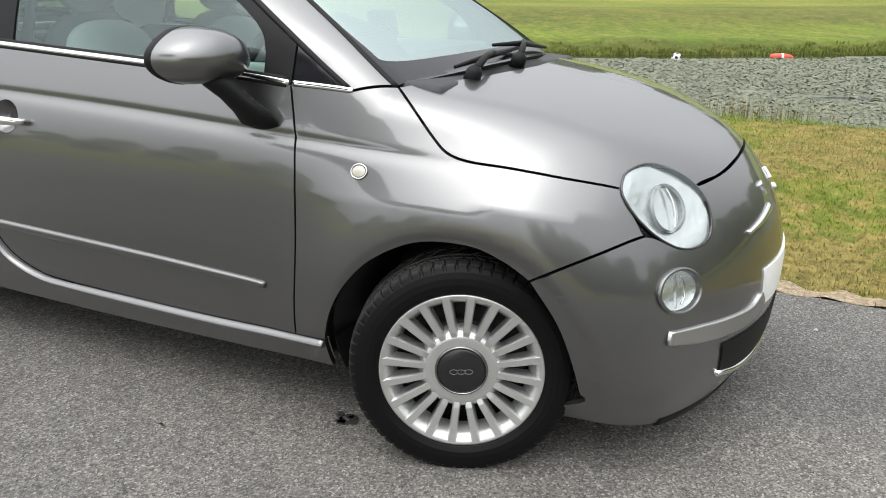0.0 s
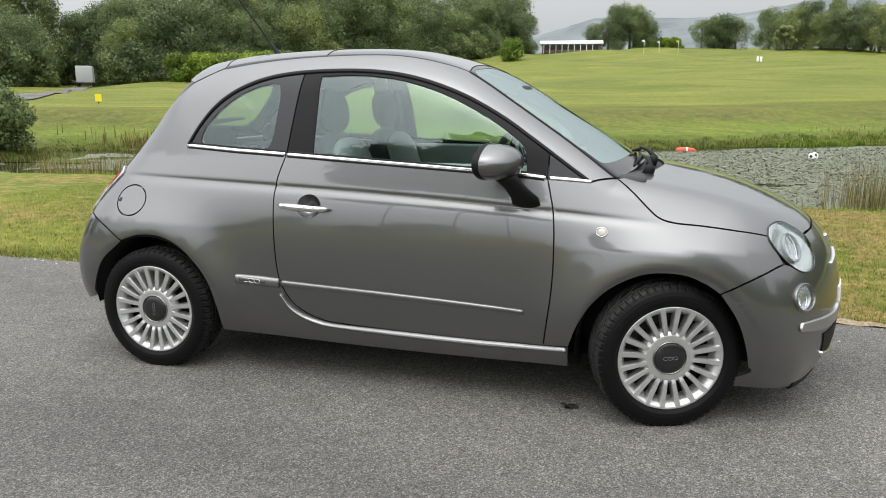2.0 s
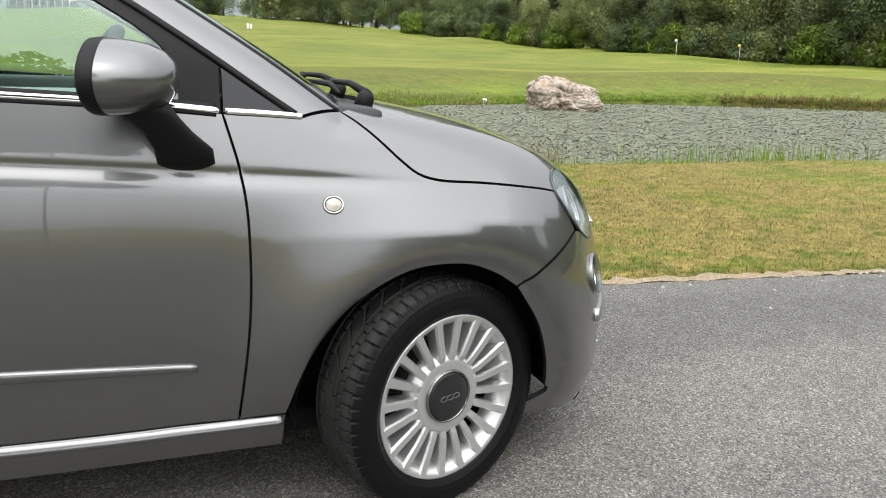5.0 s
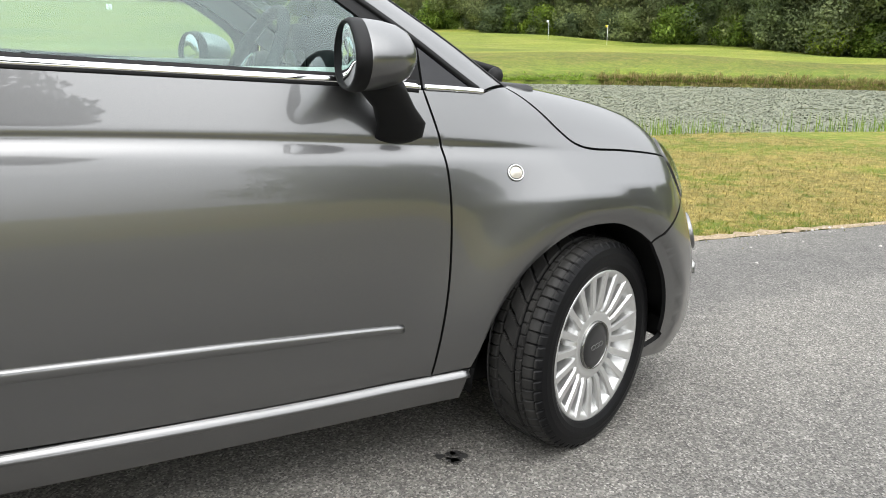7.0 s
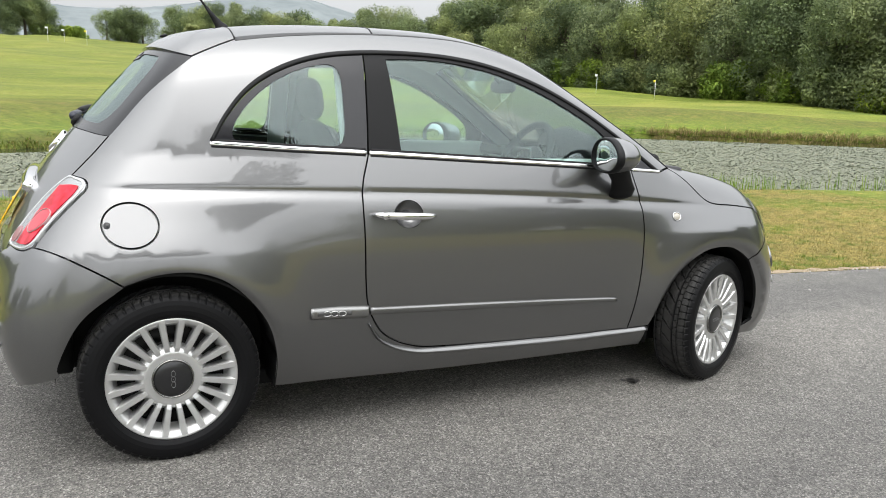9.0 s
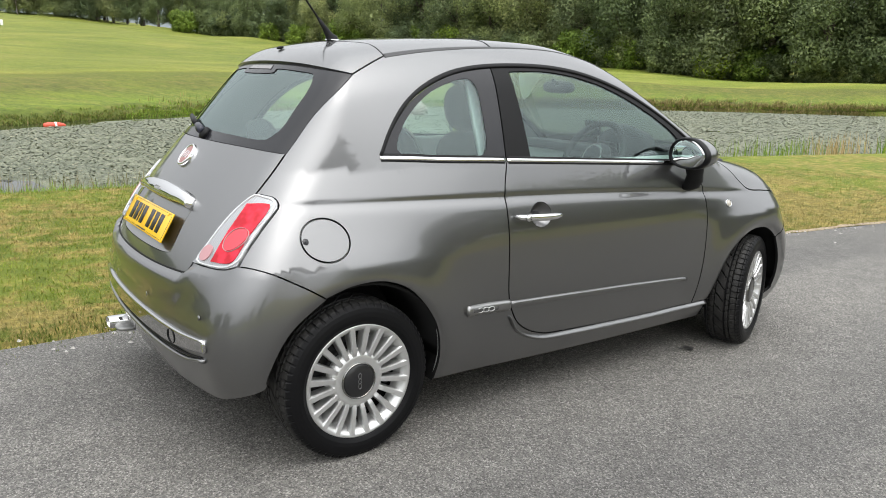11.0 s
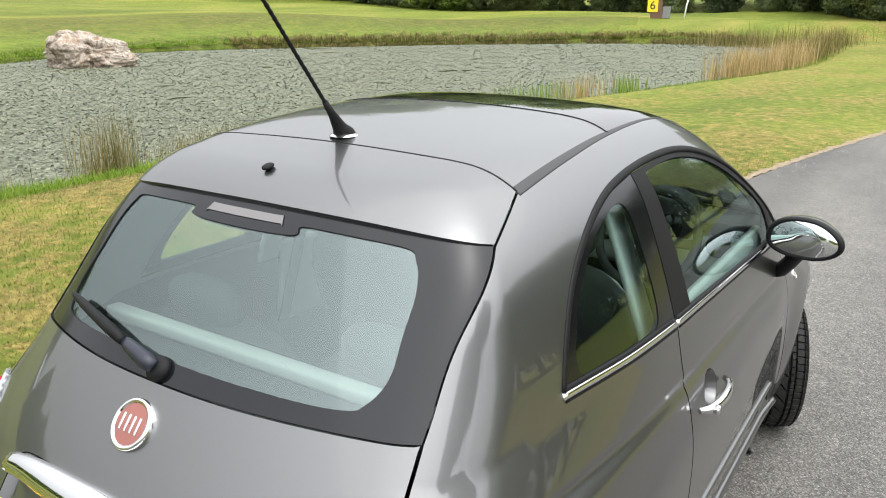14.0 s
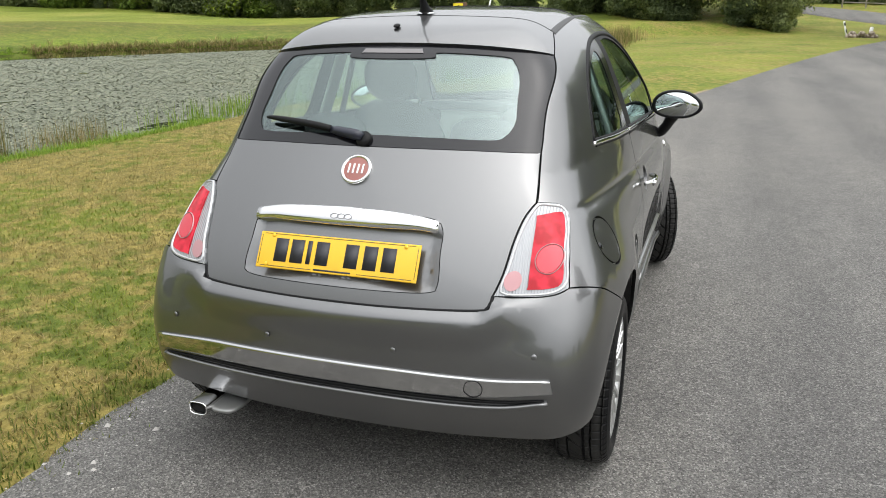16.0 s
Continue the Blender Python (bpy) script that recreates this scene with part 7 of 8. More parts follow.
def tree(name, height, spread, bottom, n_blobs, leaves, leaf, mat, seed, label, category="tree", trunk=0.035, point=0.0):
    rng = np.random.default_rng(seed)
    ob = tagged(new(name), label, category)
    blobs = []
    for k in range(n_blobs):
        z = bottom + (1 - bottom) * (0.06 + 0.86 * (k + rng.random()) / n_blobs)
        t = (z - bottom) / (1 - bottom)
        out = spread * (math.sin(math.pi * min(0.98, 0.22 + 0.74 * t)) ** 0.7) * (1 - point * t)
        a, q = rng.random() * 6.283, out * (0.25 + 0.75 * rng.random() ** 0.6)
        rad = spread * (0.26 + 0.22 * rng.random()) * (1 - 0.45 * point * t)
        blobs.append((height * q * math.cos(a), height * q * math.sin(a), height * min(z, 1 - rad * 0.7), height * rad))
    v, f, n = crown_mesh(blobs, leaves, leaf, seed)
    mesh_object("crown", v, f, mat, ob, vert_normals=n)
    bm = bmesh.new()
    lean = rng.normal(0, 0.02, 2) * height
    top = Vector((lean[0], lean[1], height * (bottom + (1 - bottom) * 0.62)))
    mid = top * 0.5 + Vector((rng.normal() * 0.01 * height, rng.normal() * 0.01 * height, 0))
    tube(bm, [(0, 0, -0.25), (0, 0, height * 0.03), mid, top], [trunk * height * 1.3, trunk * height, trunk * height * 0.7, trunk * height * 0.2], 9)
    for b in sorted(blobs, key=lambda b: -b[3])[:7]:
        s = mid.lerp(top, rng.random() * 0.8) if b[2] > mid.z else mid * 0.8
        tube(bm, [s, s.lerp(Vector(b[:3]), 0.55) + Vector((0, 0, 0.02 * height)), Vector(b[:3])], [trunk * height * 0.4, trunk * height * 0.25, trunk * height * 0.08], 6)
    part("trunk", bm, BARK, ob)
    return ob


KINDS = [
    tree("tree", 12, 0.36, 0.14, 38, 21000, 0.135, LEAF, 101, "broad dark green oak at the edge of the wood"),
    tree("tree", 14, 0.30, 0.12, 40, 21000, 0.14, LEAF, 102, "tall dark green ash at the edge of the wood"),
    tree("tree", 11, 0.40, 0.06, 38, 21000, 0.125, LEAF_PALE, 103, "grey-green willow with a rounded crown"),
    tree("tree", 15, 0.24, 0.16, 38, 19000, 0.135, LEAF_PALE, 104, "slender pale green poplar", point=0.4),
    tree("tree", 10, 0.36, 0.10, 32, 18000, 0.125, LEAF, 105, "young dark green tree with a clear stem"),
    tree("tree", 9, 0.44, 0.0, 34, 18000, 0.115, LEAF, 109, "broad low dark green tree on the skyline"),
    tree("tree", 7, 0.30, 0.25, 20, 4500, 0.20, LEAF_PALE, 106, "small thin young tree on the fairway", trunk=0.022),
]
YOUNG = tree("tree", 6.3, 0.17, 0.70, 30, 16000, 0.055, LEAF_DARK, 110, "young roadside tree with a clear stem", trunk=0.0038)
BUSH = tree("bush", 2.6, 0.55, 0.02, 26, 9000, 0.08, LEAF, 107, "dense dark green bush under the trees", "bush")
BUSH_PALE = tree("bush", 2.4, 0.60, 0.0, 28, 7000, 0.09, LEAF_FRESH, 108, "fresh green clipped bush", "bush")


PLANTED = set()


def plant(kind, x, y, high, seed, dip=0.0):
    rng = np.random.default_rng(seed)
    size = high / kind["tall"]
    m = Matrix.Translation((x, y, land_z(x, y) - dip)) @ Matrix.Rotation(rng.random() * 6.283, 4, "Z") @ Matrix.Diagonal((size * (0.9 + 0.25 * rng.random()), size * (0.9 + 0.25 * rng.random()), size, 1))
    if kind.name not in PLANTED:
        PLANTED.add(kind.name)
        kind.matrix_basis = m
        return kind
    c = copy_thing(kind, Matrix())
    c.matrix_basis = m
    return c


for k, h in zip(KINDS + [YOUNG, BUSH, BUSH_PALE], (12, 14, 11, 15, 10, 9, 7, 6.3, 2.6, 2.4)):
    k["tall"] = float(h)
    k["group"] = "trees of the golf course" if k["category"] == "tree" else "bushes of the golf course"


def polar(az, r):
    return r * math.cos(math.radians(az)), r * math.sin(math.radians(az)) - 2.5


def wood_r(az):
    return float(np.interp(math.radians(az), BEAR, WOOD_R))


seed = 500
# the long wood behind the fairways, three deep, tallest towards the drive
for row, (off, grow) in enumerate(((0, 0.85), (7, 1.05), (15, 1.25))):
    az = 33.0
    while az < 83:
        seed += 1
        g = random.Random(seed)
        h = np.interp(az, (33, 45, 60, 70, 76, 83), (15.5, 15, 12.5, 10, 8, 7)) * grow * g.uniform(0.8, 1.18)
        x, y = polar(az, wood_r(az) + off + g.uniform(-2, 2))
        plant(KINDS[g.choice((0, 1, 1, 2, 3, 4) if row else (0, 0, 2, 2, 1, 4))], x, y, h, seed)
        if row == 0 and az < 74:
            for _ in range(3):
                bx, by = polar(az + g.uniform(-1.5, 1.5), wood_r(az) - g.uniform(0.0, 3))
                plant(g.choice((BUSH, BUSH, BUSH_PALE)), bx, by, g.uniform(2.2, 4.6), seed * 7 + _)
        az += math.degrees(5.4 / wood_r(az)) * g.uniform(0.75, 1.3)
# the wood at the left end of the course
for row, (off, grow) in enumerate(((0, 0.85), (8, 1.0), (17, 1.15))):
    az = 102.5 if row else 104.0
    while az < 146:
        seed += 1
        g = random.Random(seed)
        h = np.interp(az, (102, 106, 112, 122, 131, 146), (13.5, 11, 14, 13.5, 11, 12)) * grow * g.uniform(0.82, 1.12)
        if not (129.8 < az < 134.6 and row < 2):
            x, y = polar(az, wood_r(az) + off + g.uniform(-2, 2))
            plant(KINDS[g.choice((0, 0, 5, 4, 1, 1))], x, y, h * g.uniform(0.85, 1.12), seed)
            for _ in range(3 if row == 0 else 1):
                bx, by = polar(az + g.uniform(-1.5, 1.5), wood_r(az) + off - g.uniform(0.5, 3))
                plant(BUSH, bx, by, g.uniform(2.8, 5.5), seed * 7 + _)
        az += math.degrees(4.2 / wood_r(az)) * g.uniform(0.8, 1.2)
# groups on the skyline
for az, r, h, k in ((96.2, 190, 6.5, 5), (95.2, 186, 7.6, 5), (94.4, 188, 10.4, 1), (93.7, 190, 10.0, 0), (93.0, 190, 8.6, 5), (88.9, 196, 6.5, 5), (88.1, 192, 6.8, 0), (87.4, 194, 7.8, 5), (86.7, 194, 7.2, 5), (84.6, 186, 9.0, 1), (84.0, 176, 7.0, 5), (83.6, 160, 4.6, 6), (83.0, 172, 8.0, 5), (82.2, 172, 9.0, 0), (81.4, 168, 6.5, 5), (80.8, 168, 8.5, 3), (80.0, 166, 7.0, 6), (79.3, 166, 8.5, 5), (78.0, 163, 8.5, 2), (101.3, 170, 9.0, 0), (108.4, 150, 9.0, 3), (110.0, 146, 8.5, 0)):
    seed += 1
    plant(KINDS[k], *polar(az, r), h, seed)
for k in range(7):
    seed += 1
    plant(BUSH_PALE, *polar(90.6 + 0.42 * k, 190), 2.7, seed)
for k in range(9):
    seed += 1
    plant(BUSH_PALE, *polar(119.0 + 0.75 * k, 104 + 0.5 * k), 3.6, seed)
plant(BUSH_PALE, *polar(101.9, 128), 3.4, 777)
# trees past the right end of the pond and along the drive
for row, (off, grow) in enumerate(((0, 0.9), (8, 1.15))):
    az = -0.6
    while az < 33:
        seed += 1
        g = random.Random(seed)
        if not (15.5 < az < 20.0 and row == 0):
            x, y = polar(az, wood_r(az) + off + g.uniform(-2, 2))
            plant(KINDS[g.choice((0, 1, 0, 4))], x, y, g.uniform(10, 14) * grow, seed)
            for _ in range(2):
                bx, by = polar(az + g.uniform(-1.8, 1.8), wood_r(az) - g.uniform(0.5, 2.5))
                plant(BUSH, bx, by, g.uniform(1.6, 3.2), seed * 7 + _)
        az += math.degrees(5.0 / wood_r(az)) * g.uniform(0.8, 1.2)
# the wood on the far side of the drive, ahead of the car
az = -68.0
while az < -13.5:
    seed += 1
    g = random.Random(seed)
    plant(KINDS[g.choice((0, 1, 4, 5))], *polar(az, wood_r(az) + g.uniform(-3, 4)), g.uniform(10, 15), seed)
    az += g.uniform(3.0, 5.5)
# trees and hedge across the drive, behind the camera
for x, y, h, k in ((-30, -11.0, 6.0, 2), (-34, -6.5, 7.5, 0), (-38, -10.0, 8.0, 1), (-40, 1.5, 8.0, 0), (-36, 7.5, 7.5, 2), (-44, 4.0, 8.5, 1), (-31, 5.4, 6.0, 0)):
    seed += 1
    plant(KINDS[k], x, y, h, seed)
for k in range(7):
    seed += 1
    g = random.Random(seed)
    plant(KINDS[g.choice((0, 2, 4))], -46 + 6.2 * k + g.uniform(-1, 1), -26 + g.uniform(-2, 2), g.uniform(2.6, 4.0), seed)
for k in range(11):
    seed += 1
    g = random.Random(seed)
    plant(BUSH, -34 + 2.9 * k, -12.8 + g.uniform(-0.5, 0.5), g.uniform(0.9, 1.3), seed)
for x, h in ((-3.0, 6.25), (-1.9, 6.4), (-0.8, 6.2)):
    seed += 1
    plant(YOUNG, x, -8.2 + 0.25 * math.sin(7 * x), h, seed)
plant(BUSH, -15.9, 12.2, 1.5, 901)
plant(BUSH, -17.3, 12.6, 1.7, 902)
for az, r, h in ((-1.0, 116, 11), (-3.0, 112, 12), (-5.2, 110, 10), (-7.2, 108, 12), (-9.6, 106, 11), (-12.0, 104, 12)):
    seed += 1
    plant(KINDS[seed % 3], *polar(az, r), h, seed)
    plant(BUSH, *polar(az + 1.0, r - 5), 3.0, seed * 7)


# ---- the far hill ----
HILL = material("hill_with_painted_haze", (0.30, 0.33, 0.33), 1.0, spec=0.0)
# grey-blue ramp: the haze of distance is put into the hill's colour
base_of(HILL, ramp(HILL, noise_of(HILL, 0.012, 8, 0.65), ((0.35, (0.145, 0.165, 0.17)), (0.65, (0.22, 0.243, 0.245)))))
hill_az = np.linspace(58, 112, 140)
hill_el = np.interp(hill_az, (58, 66, 72, 74, 75.5, 78.4, 81, 84.5, 87, 90, 94, 96.5, 100, 104, 112), (4.6, 5.6, 5.9, 6.4, 6.8, 6.85, 6.4, 5.75, 5.38, 5.2, 5.35, 5.3, 4.3, 3.0, 1.5))
v = []
for a, e in zip(hill_az, hill_el):
    e = e + 0.05 * noise.noise((a * 1.7, 0, 0)) + 0.035 * noise.noise((a * 6.0, 3, 0))
    for r, f in ((900, 0.1), (1000, 0.55), (1100, 0.85), (1200, 1.0), (1300, 0.95)):
        x, y = polar(a, r)
        v.append((x, y, 1.3 + f * 1200 * math.tan(math.radians(e)) * (r / 1200 if f < 1 else 1)))
tagged(mesh_object("backdrop_hill", v, [(i * 5 + j, i * 5 + j + 1, (i + 1) * 5 + j + 1, (i + 1) * 5 + j) for i in range(len(hill_az) - 1) for j in range(4)], HILL), "wooded hill in the distance with haze painted into its colour", "hill", kind="structure")

# ---- boulder ----
bm = bmesh.new()
bmesh.ops.create_icosphere(bm, subdivisions=6, radius=1.0)
for v_ in bm.verts:
    d = v_.co.normalized()
    k = 1.0 / max(abs(d.x) ** 4 + abs(d.y) ** 4 + abs(d.z) ** 4, 1e-6) ** 0.25
    crack = abs(noise.noise(d * 2.6 + Vector((7, 1, 0)))) + 0.5 * abs(noise.noise(d * 6.0)) + 0.25 * abs(noise.noise(d * 13.0))
    bulk = 0.92 + 0.22 * noise.noise(d * 1.5) + 0.24 * crack + 0.03 * noise.noise(d * 26)
    x, y, z = d * k * 0.84 * bulk
    z *= float(np.interp(x, (-1.1, -0.8, -0.5, 0.2, 1.0), (0.70, 1.12, 1.18, 0.86, 0.48)))
    v_.co = (x * 1.62, y * 1.15, z * 0.92)
rock = tagged(part("boulder", bm, ROCK, smooth=True), "large pale lichened boulder standing in the pond", "boulder")
rock.matrix_basis = pose(14.9, 25.3, -0.02, 0, 0, -24)

# ---- balls and float on the pond ----
WHITE = material("white_vinyl", (0.80, 0.80, 0.78), 0.4)
INKY = material("black_vinyl", (0.02, 0.02, 0.02), 0.4)


def football(x, y, r, spin):
    bm = bmesh.new()
    bmesh.ops.create_icosphere(bm, subdivisions=4, radius=r)
    me = bpy.data.meshes.new("football")
    phi = (1 + 5 ** 0.5) / 2
    poles = [Vector(p).normalized() for s in (1, -1) for t in (phi, -phi) for p in ((0, s, t), (s, t, 0), (t, 0, s))]
    for f in bm.faces:
        c = f.calc_center_median().normalized()
        f.material_index = int(max(c.dot(p) for p in poles) > 0.945)
    bm.to_mesh(me)
    bm.free()
    me.materials.append(WHITE)
    me.materials.append(INKY)
    me.polygons.foreach_set("use_smooth", np.full(len(me.polygons), True))
    ob = tagged(new("football", me), "white and black football floating on the pond", "ball", "balls on the pond")
    ob.matrix_basis = pose(x, y, WATER_Z + r * 0.55, spin, spin * 2, 0)


football(4.46, 18.75, 0.125, 20)
football(13.6, 30.6, 0.14, 75)
football(-1.15, 18.4, 0.12, 130)
bm = bmesh.new()
tube(bm, [(-0.42, 0, 0), (-0.38, 0, 0.01), (-0.2, 0, 0.02), (0.1, 0, 0.02), (0.3, 0, 0.01), (0.40, 0, 0)], [0.04, 0.10, 0.12, 0.12, 0.09, 0.03], 14)
buoy = tagged(new("buoy"), "faded red float lying on the pond", "buoy")
part("float_body", bm, material("faded_red_plastic", (0.62, 0.09, 0.05), 0.5), buoy)
part("float_band", tube(bmesh.new(), [(-0.03, 0, 0.02), (0.05, 0, 0.02)], 0.123, 14), WHITE, buoy)
buoy.matrix_basis = pose(1.25, 20.6, WATER_Z + 0.03, 0, 0, 12) @ Matrix.Scale(0.72, 4)

# ---- pavilion ----
px_, py_ = polar(97.75, 182)
pz_ = land_z(px_, py_)
pav = tagged(new("pavilion"), "long low pavilion with a pale roof on the skyline", "building")
pav.matrix_basis = pose(px_, py_, pz_, 0, 0, 7.75)
BRICK = material("brown_pavilion_wall", (0.20, 0.15, 0.11), 0.85)
part("wall", box(bmesh.new(), (13.0, 5.0, 2.6), pose(0, 0, 1.0)), BRICK, pav)
bm = bmesh.new()
loft(bm, [[(x, -3.2, 2.15), (x, 0, 3.0), (x, 3.2, 2.15), (x, 3.2, 2.03), (x, -3.2, 2.03)] for x in (-7.0, 7.0)])
part("roof", bm, material("pale_sheet_roof", (0.62, 0.66, 0.66), 0.6), pav, smooth=False)
for k in range(9):
    part("window", box(bmesh.new(), (1.0, 0.08, 1.0), pose(-5.4 + 1.35 * k, -2.52, 1.35)), GLOSS_BLACK, pav, smooth=False)
    part("post", box(bmesh.new(), (0.12, 0.12, 2.1), pose(-6.1 + 1.35 * k, -3.05, 1.05)), WHITE, pav, smooth=False)

# ---- van on the access road ----
vx, vy = polar(131.5, 106)
van = tagged(new("van"), "white van parked on the distant access road", "van")
van.matrix_basis = pose(vx, vy, land_z(vx, vy) + 0.1, 0, 0, 128)
VAN_W = material("dull_white_van_paint", (0.36, 0.37, 0.37), 0.4)
part("body", box(bmesh.new(), (3.3, 1.9, 2.0), pose(-0.6, 0, 1.45), 0.12), VAN_W, van)
bm = bmesh.new()
loft(bm, [[(0.9, y, 0.45), (2.35, y, 0.45), (2.4, y, 1.15), (1.75, y, 1.45), (1.3, y, 2.15), (0.9, y, 2.3)] for y in (-0.93, 0.93)])
part("cab", bm, VAN_W, van, smooth=False)
part("windscreen", box(bmesh.new(), (0.04, 1.6, 0.75), pose(1.55, 0, 1.83, 0, -32)), GLOSS_BLACK, van, smooth=False)
for x in (-1.5, 1.7):
    for s in (-1, 1):
        part("wheel", lathe(bmesh.new(), [(0.001, 0), (0.2, 0), (0.33, 0.02), (0.34, 0.2), (0.001, 0.2)], 20, pose(x, s * 0.85 - 0.1, 0.34)), RUBBER, van)

# ---- flags, tee signs, poles ----
FLAG_Y, FLAG_W = material("yellow_flag_cloth", (0.75, 0.62, 0.05), 0.8), material("white_flag_cloth", (0.75, 0.76, 0.74), 0.8)


def flag(az, r, high, cloth, label):
    x, y = polar(az, r)
    ob = tagged(new("golf_flag"), label, "flag", "flags on the greens")
    part("pole", tube(bmesh.new(), [(0, 0, -0.1), (0, 0, high)], 0.022, 8), WHITE, ob)
    bm = bmesh.new()
    loft(bm, [[(0.02 + 0.36 * u, 0.05 * math.sin(5 * u) + t, high - 0.02 - (0.26 if k else 0)) for k, t in ((0, 0.008), (0, -0.008), (1, -0.008), (1, 0.008))] for u in np.linspace(0, 1, 8)])
    part("cloth", bm, cloth, ob)
    ob.matrix_basis = pose(x, y, land_z(x, y), 0, 0, 200)


flag(50.9, 92, 2.2, FLAG_Y, "yellow flag on a thin pole on the green")
flag(55.0, 94, 2.2, FLAG_W, "white flag on a thin pole on the green")
flag(92.6, 140, 2.3, FLAG_W, "small white flag on the far green")
flag(90.3, 142, 2.3, FLAG_Y, "small yellow flag on the far green")
flag(91.6, 152, 2.3, FLAG_W, "small white flag on the far green")
for az, r in ((85.0, 122), (84.8, 122.3)):
    x, y = polar(az, r)
    ob = tagged(part("marker_post", box(bmesh.new(), (0.32, 0.12, 0.75), pose(0, 0, 0.35), 0.02), WHITE), "short white marker post on the fairway", "post", "marker posts")
    ob.matrix_basis = pose(x, y, land_z(x, y))

SIGN_Y = material("yellow_sign_board", (0.85, 0.68, 0.02), 0.5)
x, y = 56.0, 18.6
tee = tagged(new("tee_sign"), "brown tee box with a yellow board numbered 6", "sign")
part("box", box(bmesh.new(), (0.5, 0.62, 1.05), pose(0, -0.18, 0.52), 0.02), material("brown_sign_wood", (0.16, 0.09, 0.06), 0.8), tee, smooth=False)
part("grey_box", box(bmesh.new(), (0.4, 0.42, 0.62), pose(0, -0.72, 0.31), 0.02), material("grey_litter_box", (0.22, 0.22, 0.22), 0.7), tee, smooth=False)
part("board", box(bmesh.new(), (0.03, 0.56, 0.66), pose(-0.27, 0.02, 0.66), 0.004), SIGN_Y, tee, "yellow board", smooth=False)
txt = bpy.data.curves.new("number", "FONT")
txt.body, txt.size, txt.align_x, txt.align_y, txt.extrude = "6", 0.62, "CENTER", "CENTER", 0.004
num = new("number", txt)
num.data.materials.append(INKY)
num.parent = tee
num.matrix_basis = pose(-0.292, 0.02, 0.66, 90, 0, -90)
tee.matrix_basis = pose(x, y, land_z(x, y), 0, 0, 18) @ Matrix.Scale(1.35, 4)
ob = tagged(part("leaning_post", tube(bmesh.new(), [(0, 0, -0.2), (0.05, -0.10, 0.7), (0.12, -0.22, 1.35)], 0.045, 8), WHITE), "pale leaning post beside the tee box", "post")
ob.matrix_basis = pose(57.0, 16.6, land_z(57.0, 16.6)) @ Matrix.Scale(1.35, 4)
x, y = polar(130.75, 40)
sm = tagged(new("yard_marker"), "small yellow marker board in the grass", "sign")
part("board", box(bmesh.new(), (0.30, 0.04, 0.36), pose(0, 0, 0.28), 0.01), SIGN_Y, sm, smooth=False)
part("stake", box(bmesh.new(), (0.05, 0.04, 0.3), pose(0, 0.03, 0.1)), BARK, sm, smooth=False)
sm.matrix_basis = pose(x, y, land_z(x, y), 0, 0, 40)
x, y = polar(60.2, 121)
pole = tagged(new("utility_pole"), "wooden utility pole with a grey transformer", "pole")
part("pole", tube(bmesh.new(), [(0, 0, -0.3), (0, 0, 8.2)], [0.14, 0.10], 10), BARK, pole)
part("transformer", box(bmesh.new(), (0.7, 0.6, 0.9), pose(0, -0.4, 4.6), 0.08), material("grey_transformer", (0.35, 0.37, 0.37), 0.6), pole)
part("crossarm", box(bmesh.new(), (1.6, 0.12, 0.12), pose(0, 0, 7.8)), BARK, pole, smooth=False)
part("notice", box(bmesh.new(), (0.25, 0.02, 0.35), pose(0, -0.16, 1.7)), WHITE, pole, smooth=False)
pole.matrix_basis = pose(x, y, land_z(x, y))
# stone headwall with two marker posts where the drive bends
x, y = 50.3, -8.7
rng = np.random.default_rng(61)
for k in range(9):
    bm = bmesh.new()
    bmesh.ops.create_icosphere(bm, subdivisions=2, radius=1.0)
    for v_ in bm.verts:
        v_.co = v_.co * (1 + 0.25 * noise.noise(v_.co * 1.4 + Vector((k * 3.1, 0, 0))))
        v_.co = (v_.co.x * 0.19, v_.co.y * 0.24, v_.co.z * 0.15)
    ob = tagged(part("headwall_stone", bm, ROCK), "grey stone of a low culvert headwall", "stone", "stones of the culvert headwall")
    px_, py_ = x + rng.uniform(-0.2, 0.2), y + 0.55 - 0.17 * k
    ob.matrix_basis = pose(px_, py_, max(land_z(px_, py_), -0.05) + 0.08 + 0.16 * (k % 3 == 1), 0, 0, rng.uniform(0, 180))
for dy, tip, high, banded in ((0.62, 0.30, 0.95, True), (-0.55, -0.16, 0.62, False)):
    post_ = tagged(new("marker_post"), "leaning black and white marker post by the culvert" if banded else "stout white marker post by the culvert", "post")
    r_ = 0.055 if banded else 0.10
    part("shaft", tube(bmesh.new(), [(0, 0, -0.15), (0, tip * high, high)], r_, 10), WHITE, post_)
    if banded:
        for u in (0.30, 0.72):
            part("band", tube(bmesh.new(), [(0, tip * high * u, high * u), (0, tip * high * (u + 0.2), high * (u + 0.2))], r_ + 0.004, 10), INKY, post_)
    post_.matrix_basis = pose(x, y + dy, land_z(x, y + dy))
fence = tagged(new("fence"), "grey wooden post and rail fence beside the drive", "fence")
F0, F1 = Vector((95, -13.0, 0)), Vector((84, -25.5, 0))
WOOD = material("weathered_fence_wood", (0.30, 0.27, 0.22), 0.85)
feet = [F0.lerp(F1, k / 6) for k in range(7)]
feet = [Vector((p.x, p.y, land_z(p.x, p.y))) for p in feet]
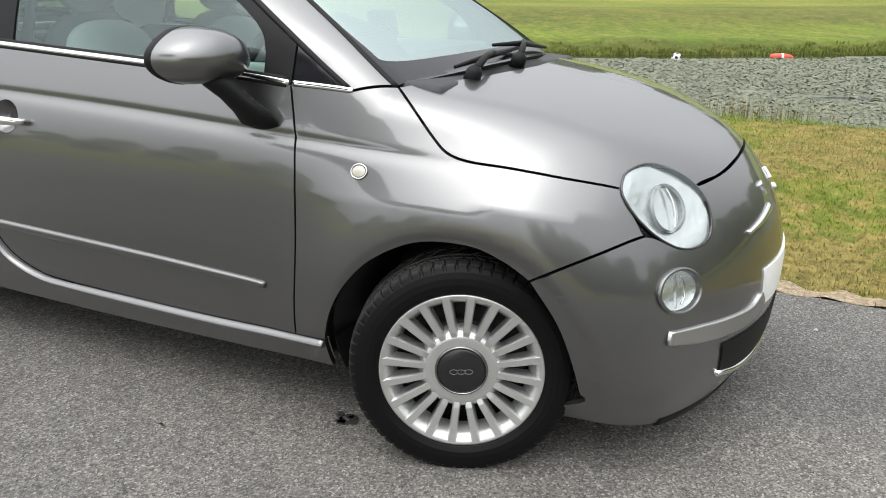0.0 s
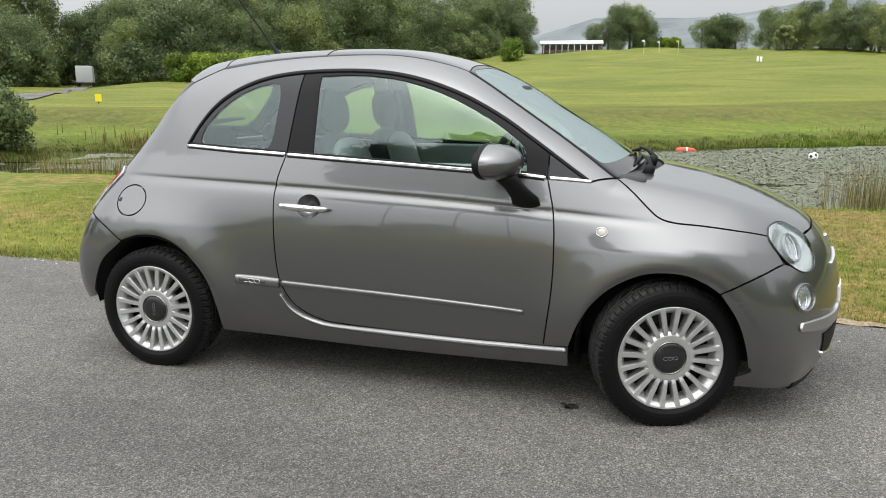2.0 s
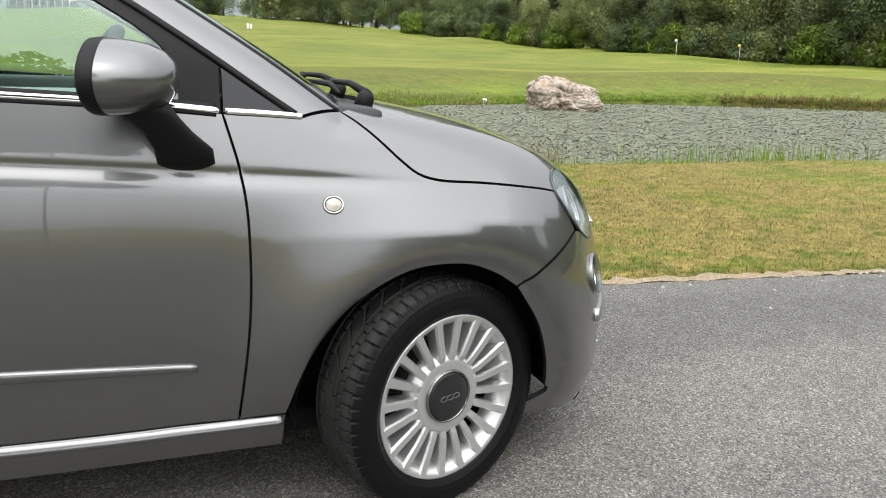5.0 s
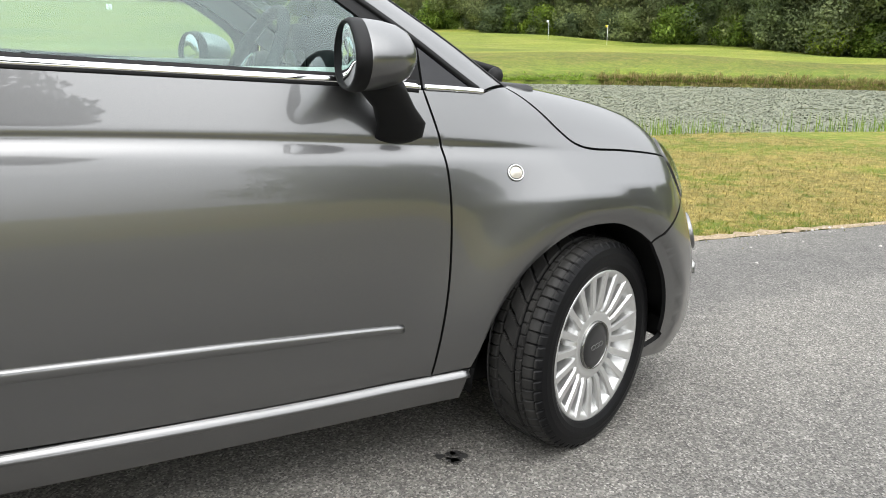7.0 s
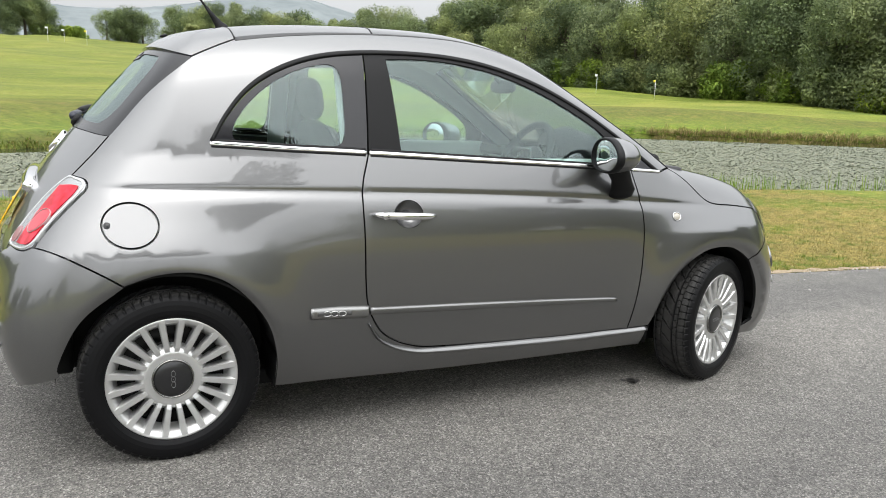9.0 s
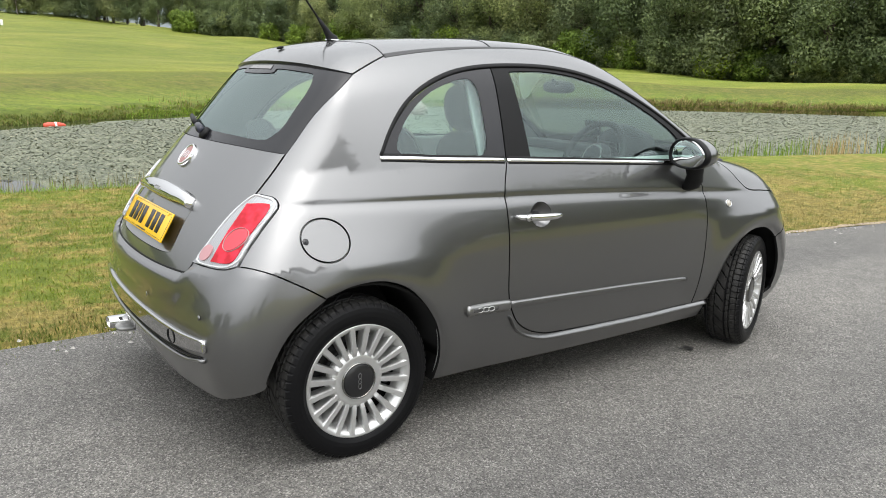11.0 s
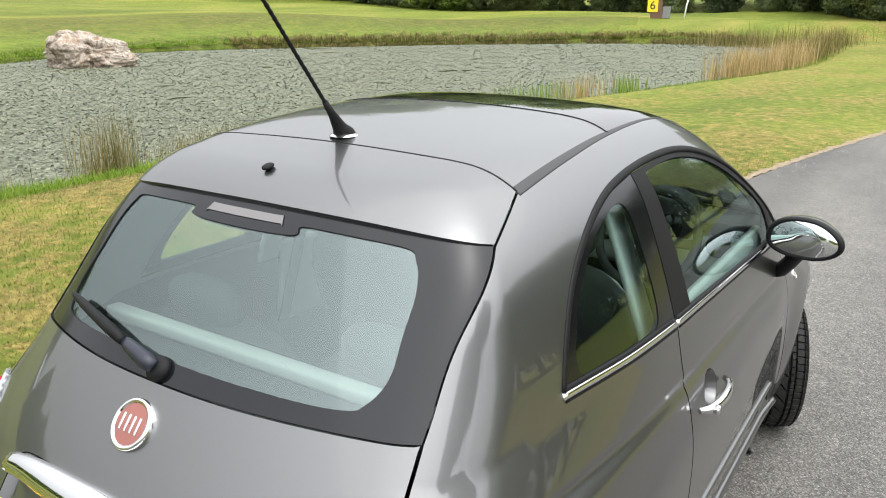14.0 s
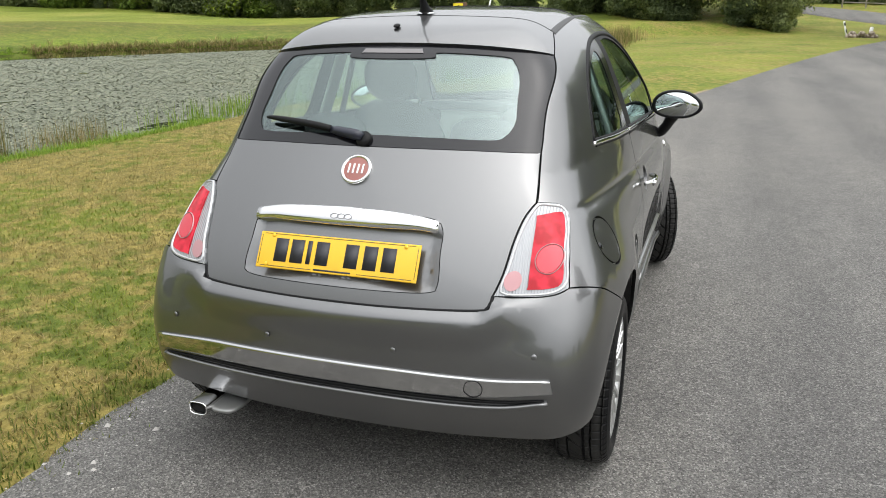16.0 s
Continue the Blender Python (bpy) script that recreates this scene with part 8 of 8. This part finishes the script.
for p in feet:
    part("post", box(bmesh.new(), (0.14, 0.14, 1.35), Matrix.Translation(p + Vector((0, 0, 0.6))), 0.01), WOOD, fence, smooth=False)
for a_, b_ in zip(feet, feet[1:]):
    for up in (0.55, 1.05):
        part("rail", tube(bmesh.new(), [a_ + Vector((0, 0, up)), b_ + Vector((0, 0, up))], 0.06, 8), WOOD, fence)

# ---- marks and litter on the drive ----
OIL = material("oil_stain", (0.035, 0.034, 0.033), 0.55)
for x, y, r, s in ((0.777, -0.681, 0.034, 1), (-0.30, -0.42, 0.02, 2), (0.33, -0.93, 0.014, 3), (-0.9, -1.15, 0.012, 4)):
    rng = random.Random(s)
    bm = bmesh.new()
    for _ in range(9 if s == 1 else 4):
        cx, cy, cr = x + rng.uniform(-r, r), y + rng.uniform(-r, r) * 0.8, r * rng.uniform(0.2, 0.5)
        ring_ = [bm.verts.new((cx + cr * rng.uniform(0.7, 1.2) * math.cos(a), cy + cr * rng.uniform(0.7, 1.2) * math.sin(a), 0.0085)) for a in np.linspace(0, 6.283, 10, endpoint=False)]
        bm.faces.new(ring_)
    tagged(part("oil_spot", bm, OIL), "dark oil spot on the asphalt", "stain", "spots on the drive", "stuff")
GRIT = material("pale_grit", (0.42, 0.40, 0.37), 0.9)
rng = np.random.default_rng(77)
v, f = [], []
for _ in range(420):
    x = rng.uniform(-4, 9)
    y = float(edge_of_road(x)) - abs(rng.normal(0, 0.22)) + 0.03
    r = 0.004 + 0.012 * rng.random() ** 3
    n0 = len(v)
    a = rng.random() * 6.28
    for dx, dy, dz in ((1, 0, 0), (0, 1, 0), (-1, 0, 0), (0, -1, 0), (0.1, 0.1, 0.8)):
        v.append((x + r * (dx * math.cos(a) - dy * math.sin(a)) * rng.uniform(0.6, 1.2), y + r * (dx * math.sin(a) + dy * math.cos(a)), 0.004 + r * dz))
    f += [(n0, n0 + 1, n0 + 4), (n0 + 1, n0 + 2, n0 + 4), (n0 + 2, n0 + 3, n0 + 4), (n0 + 3, n0, n0 + 4)]
tagged(mesh_object("grit", v, f, GRIT, smooth=False), "loose pale grit along the edge of the drive", "grit", kind="stuff")
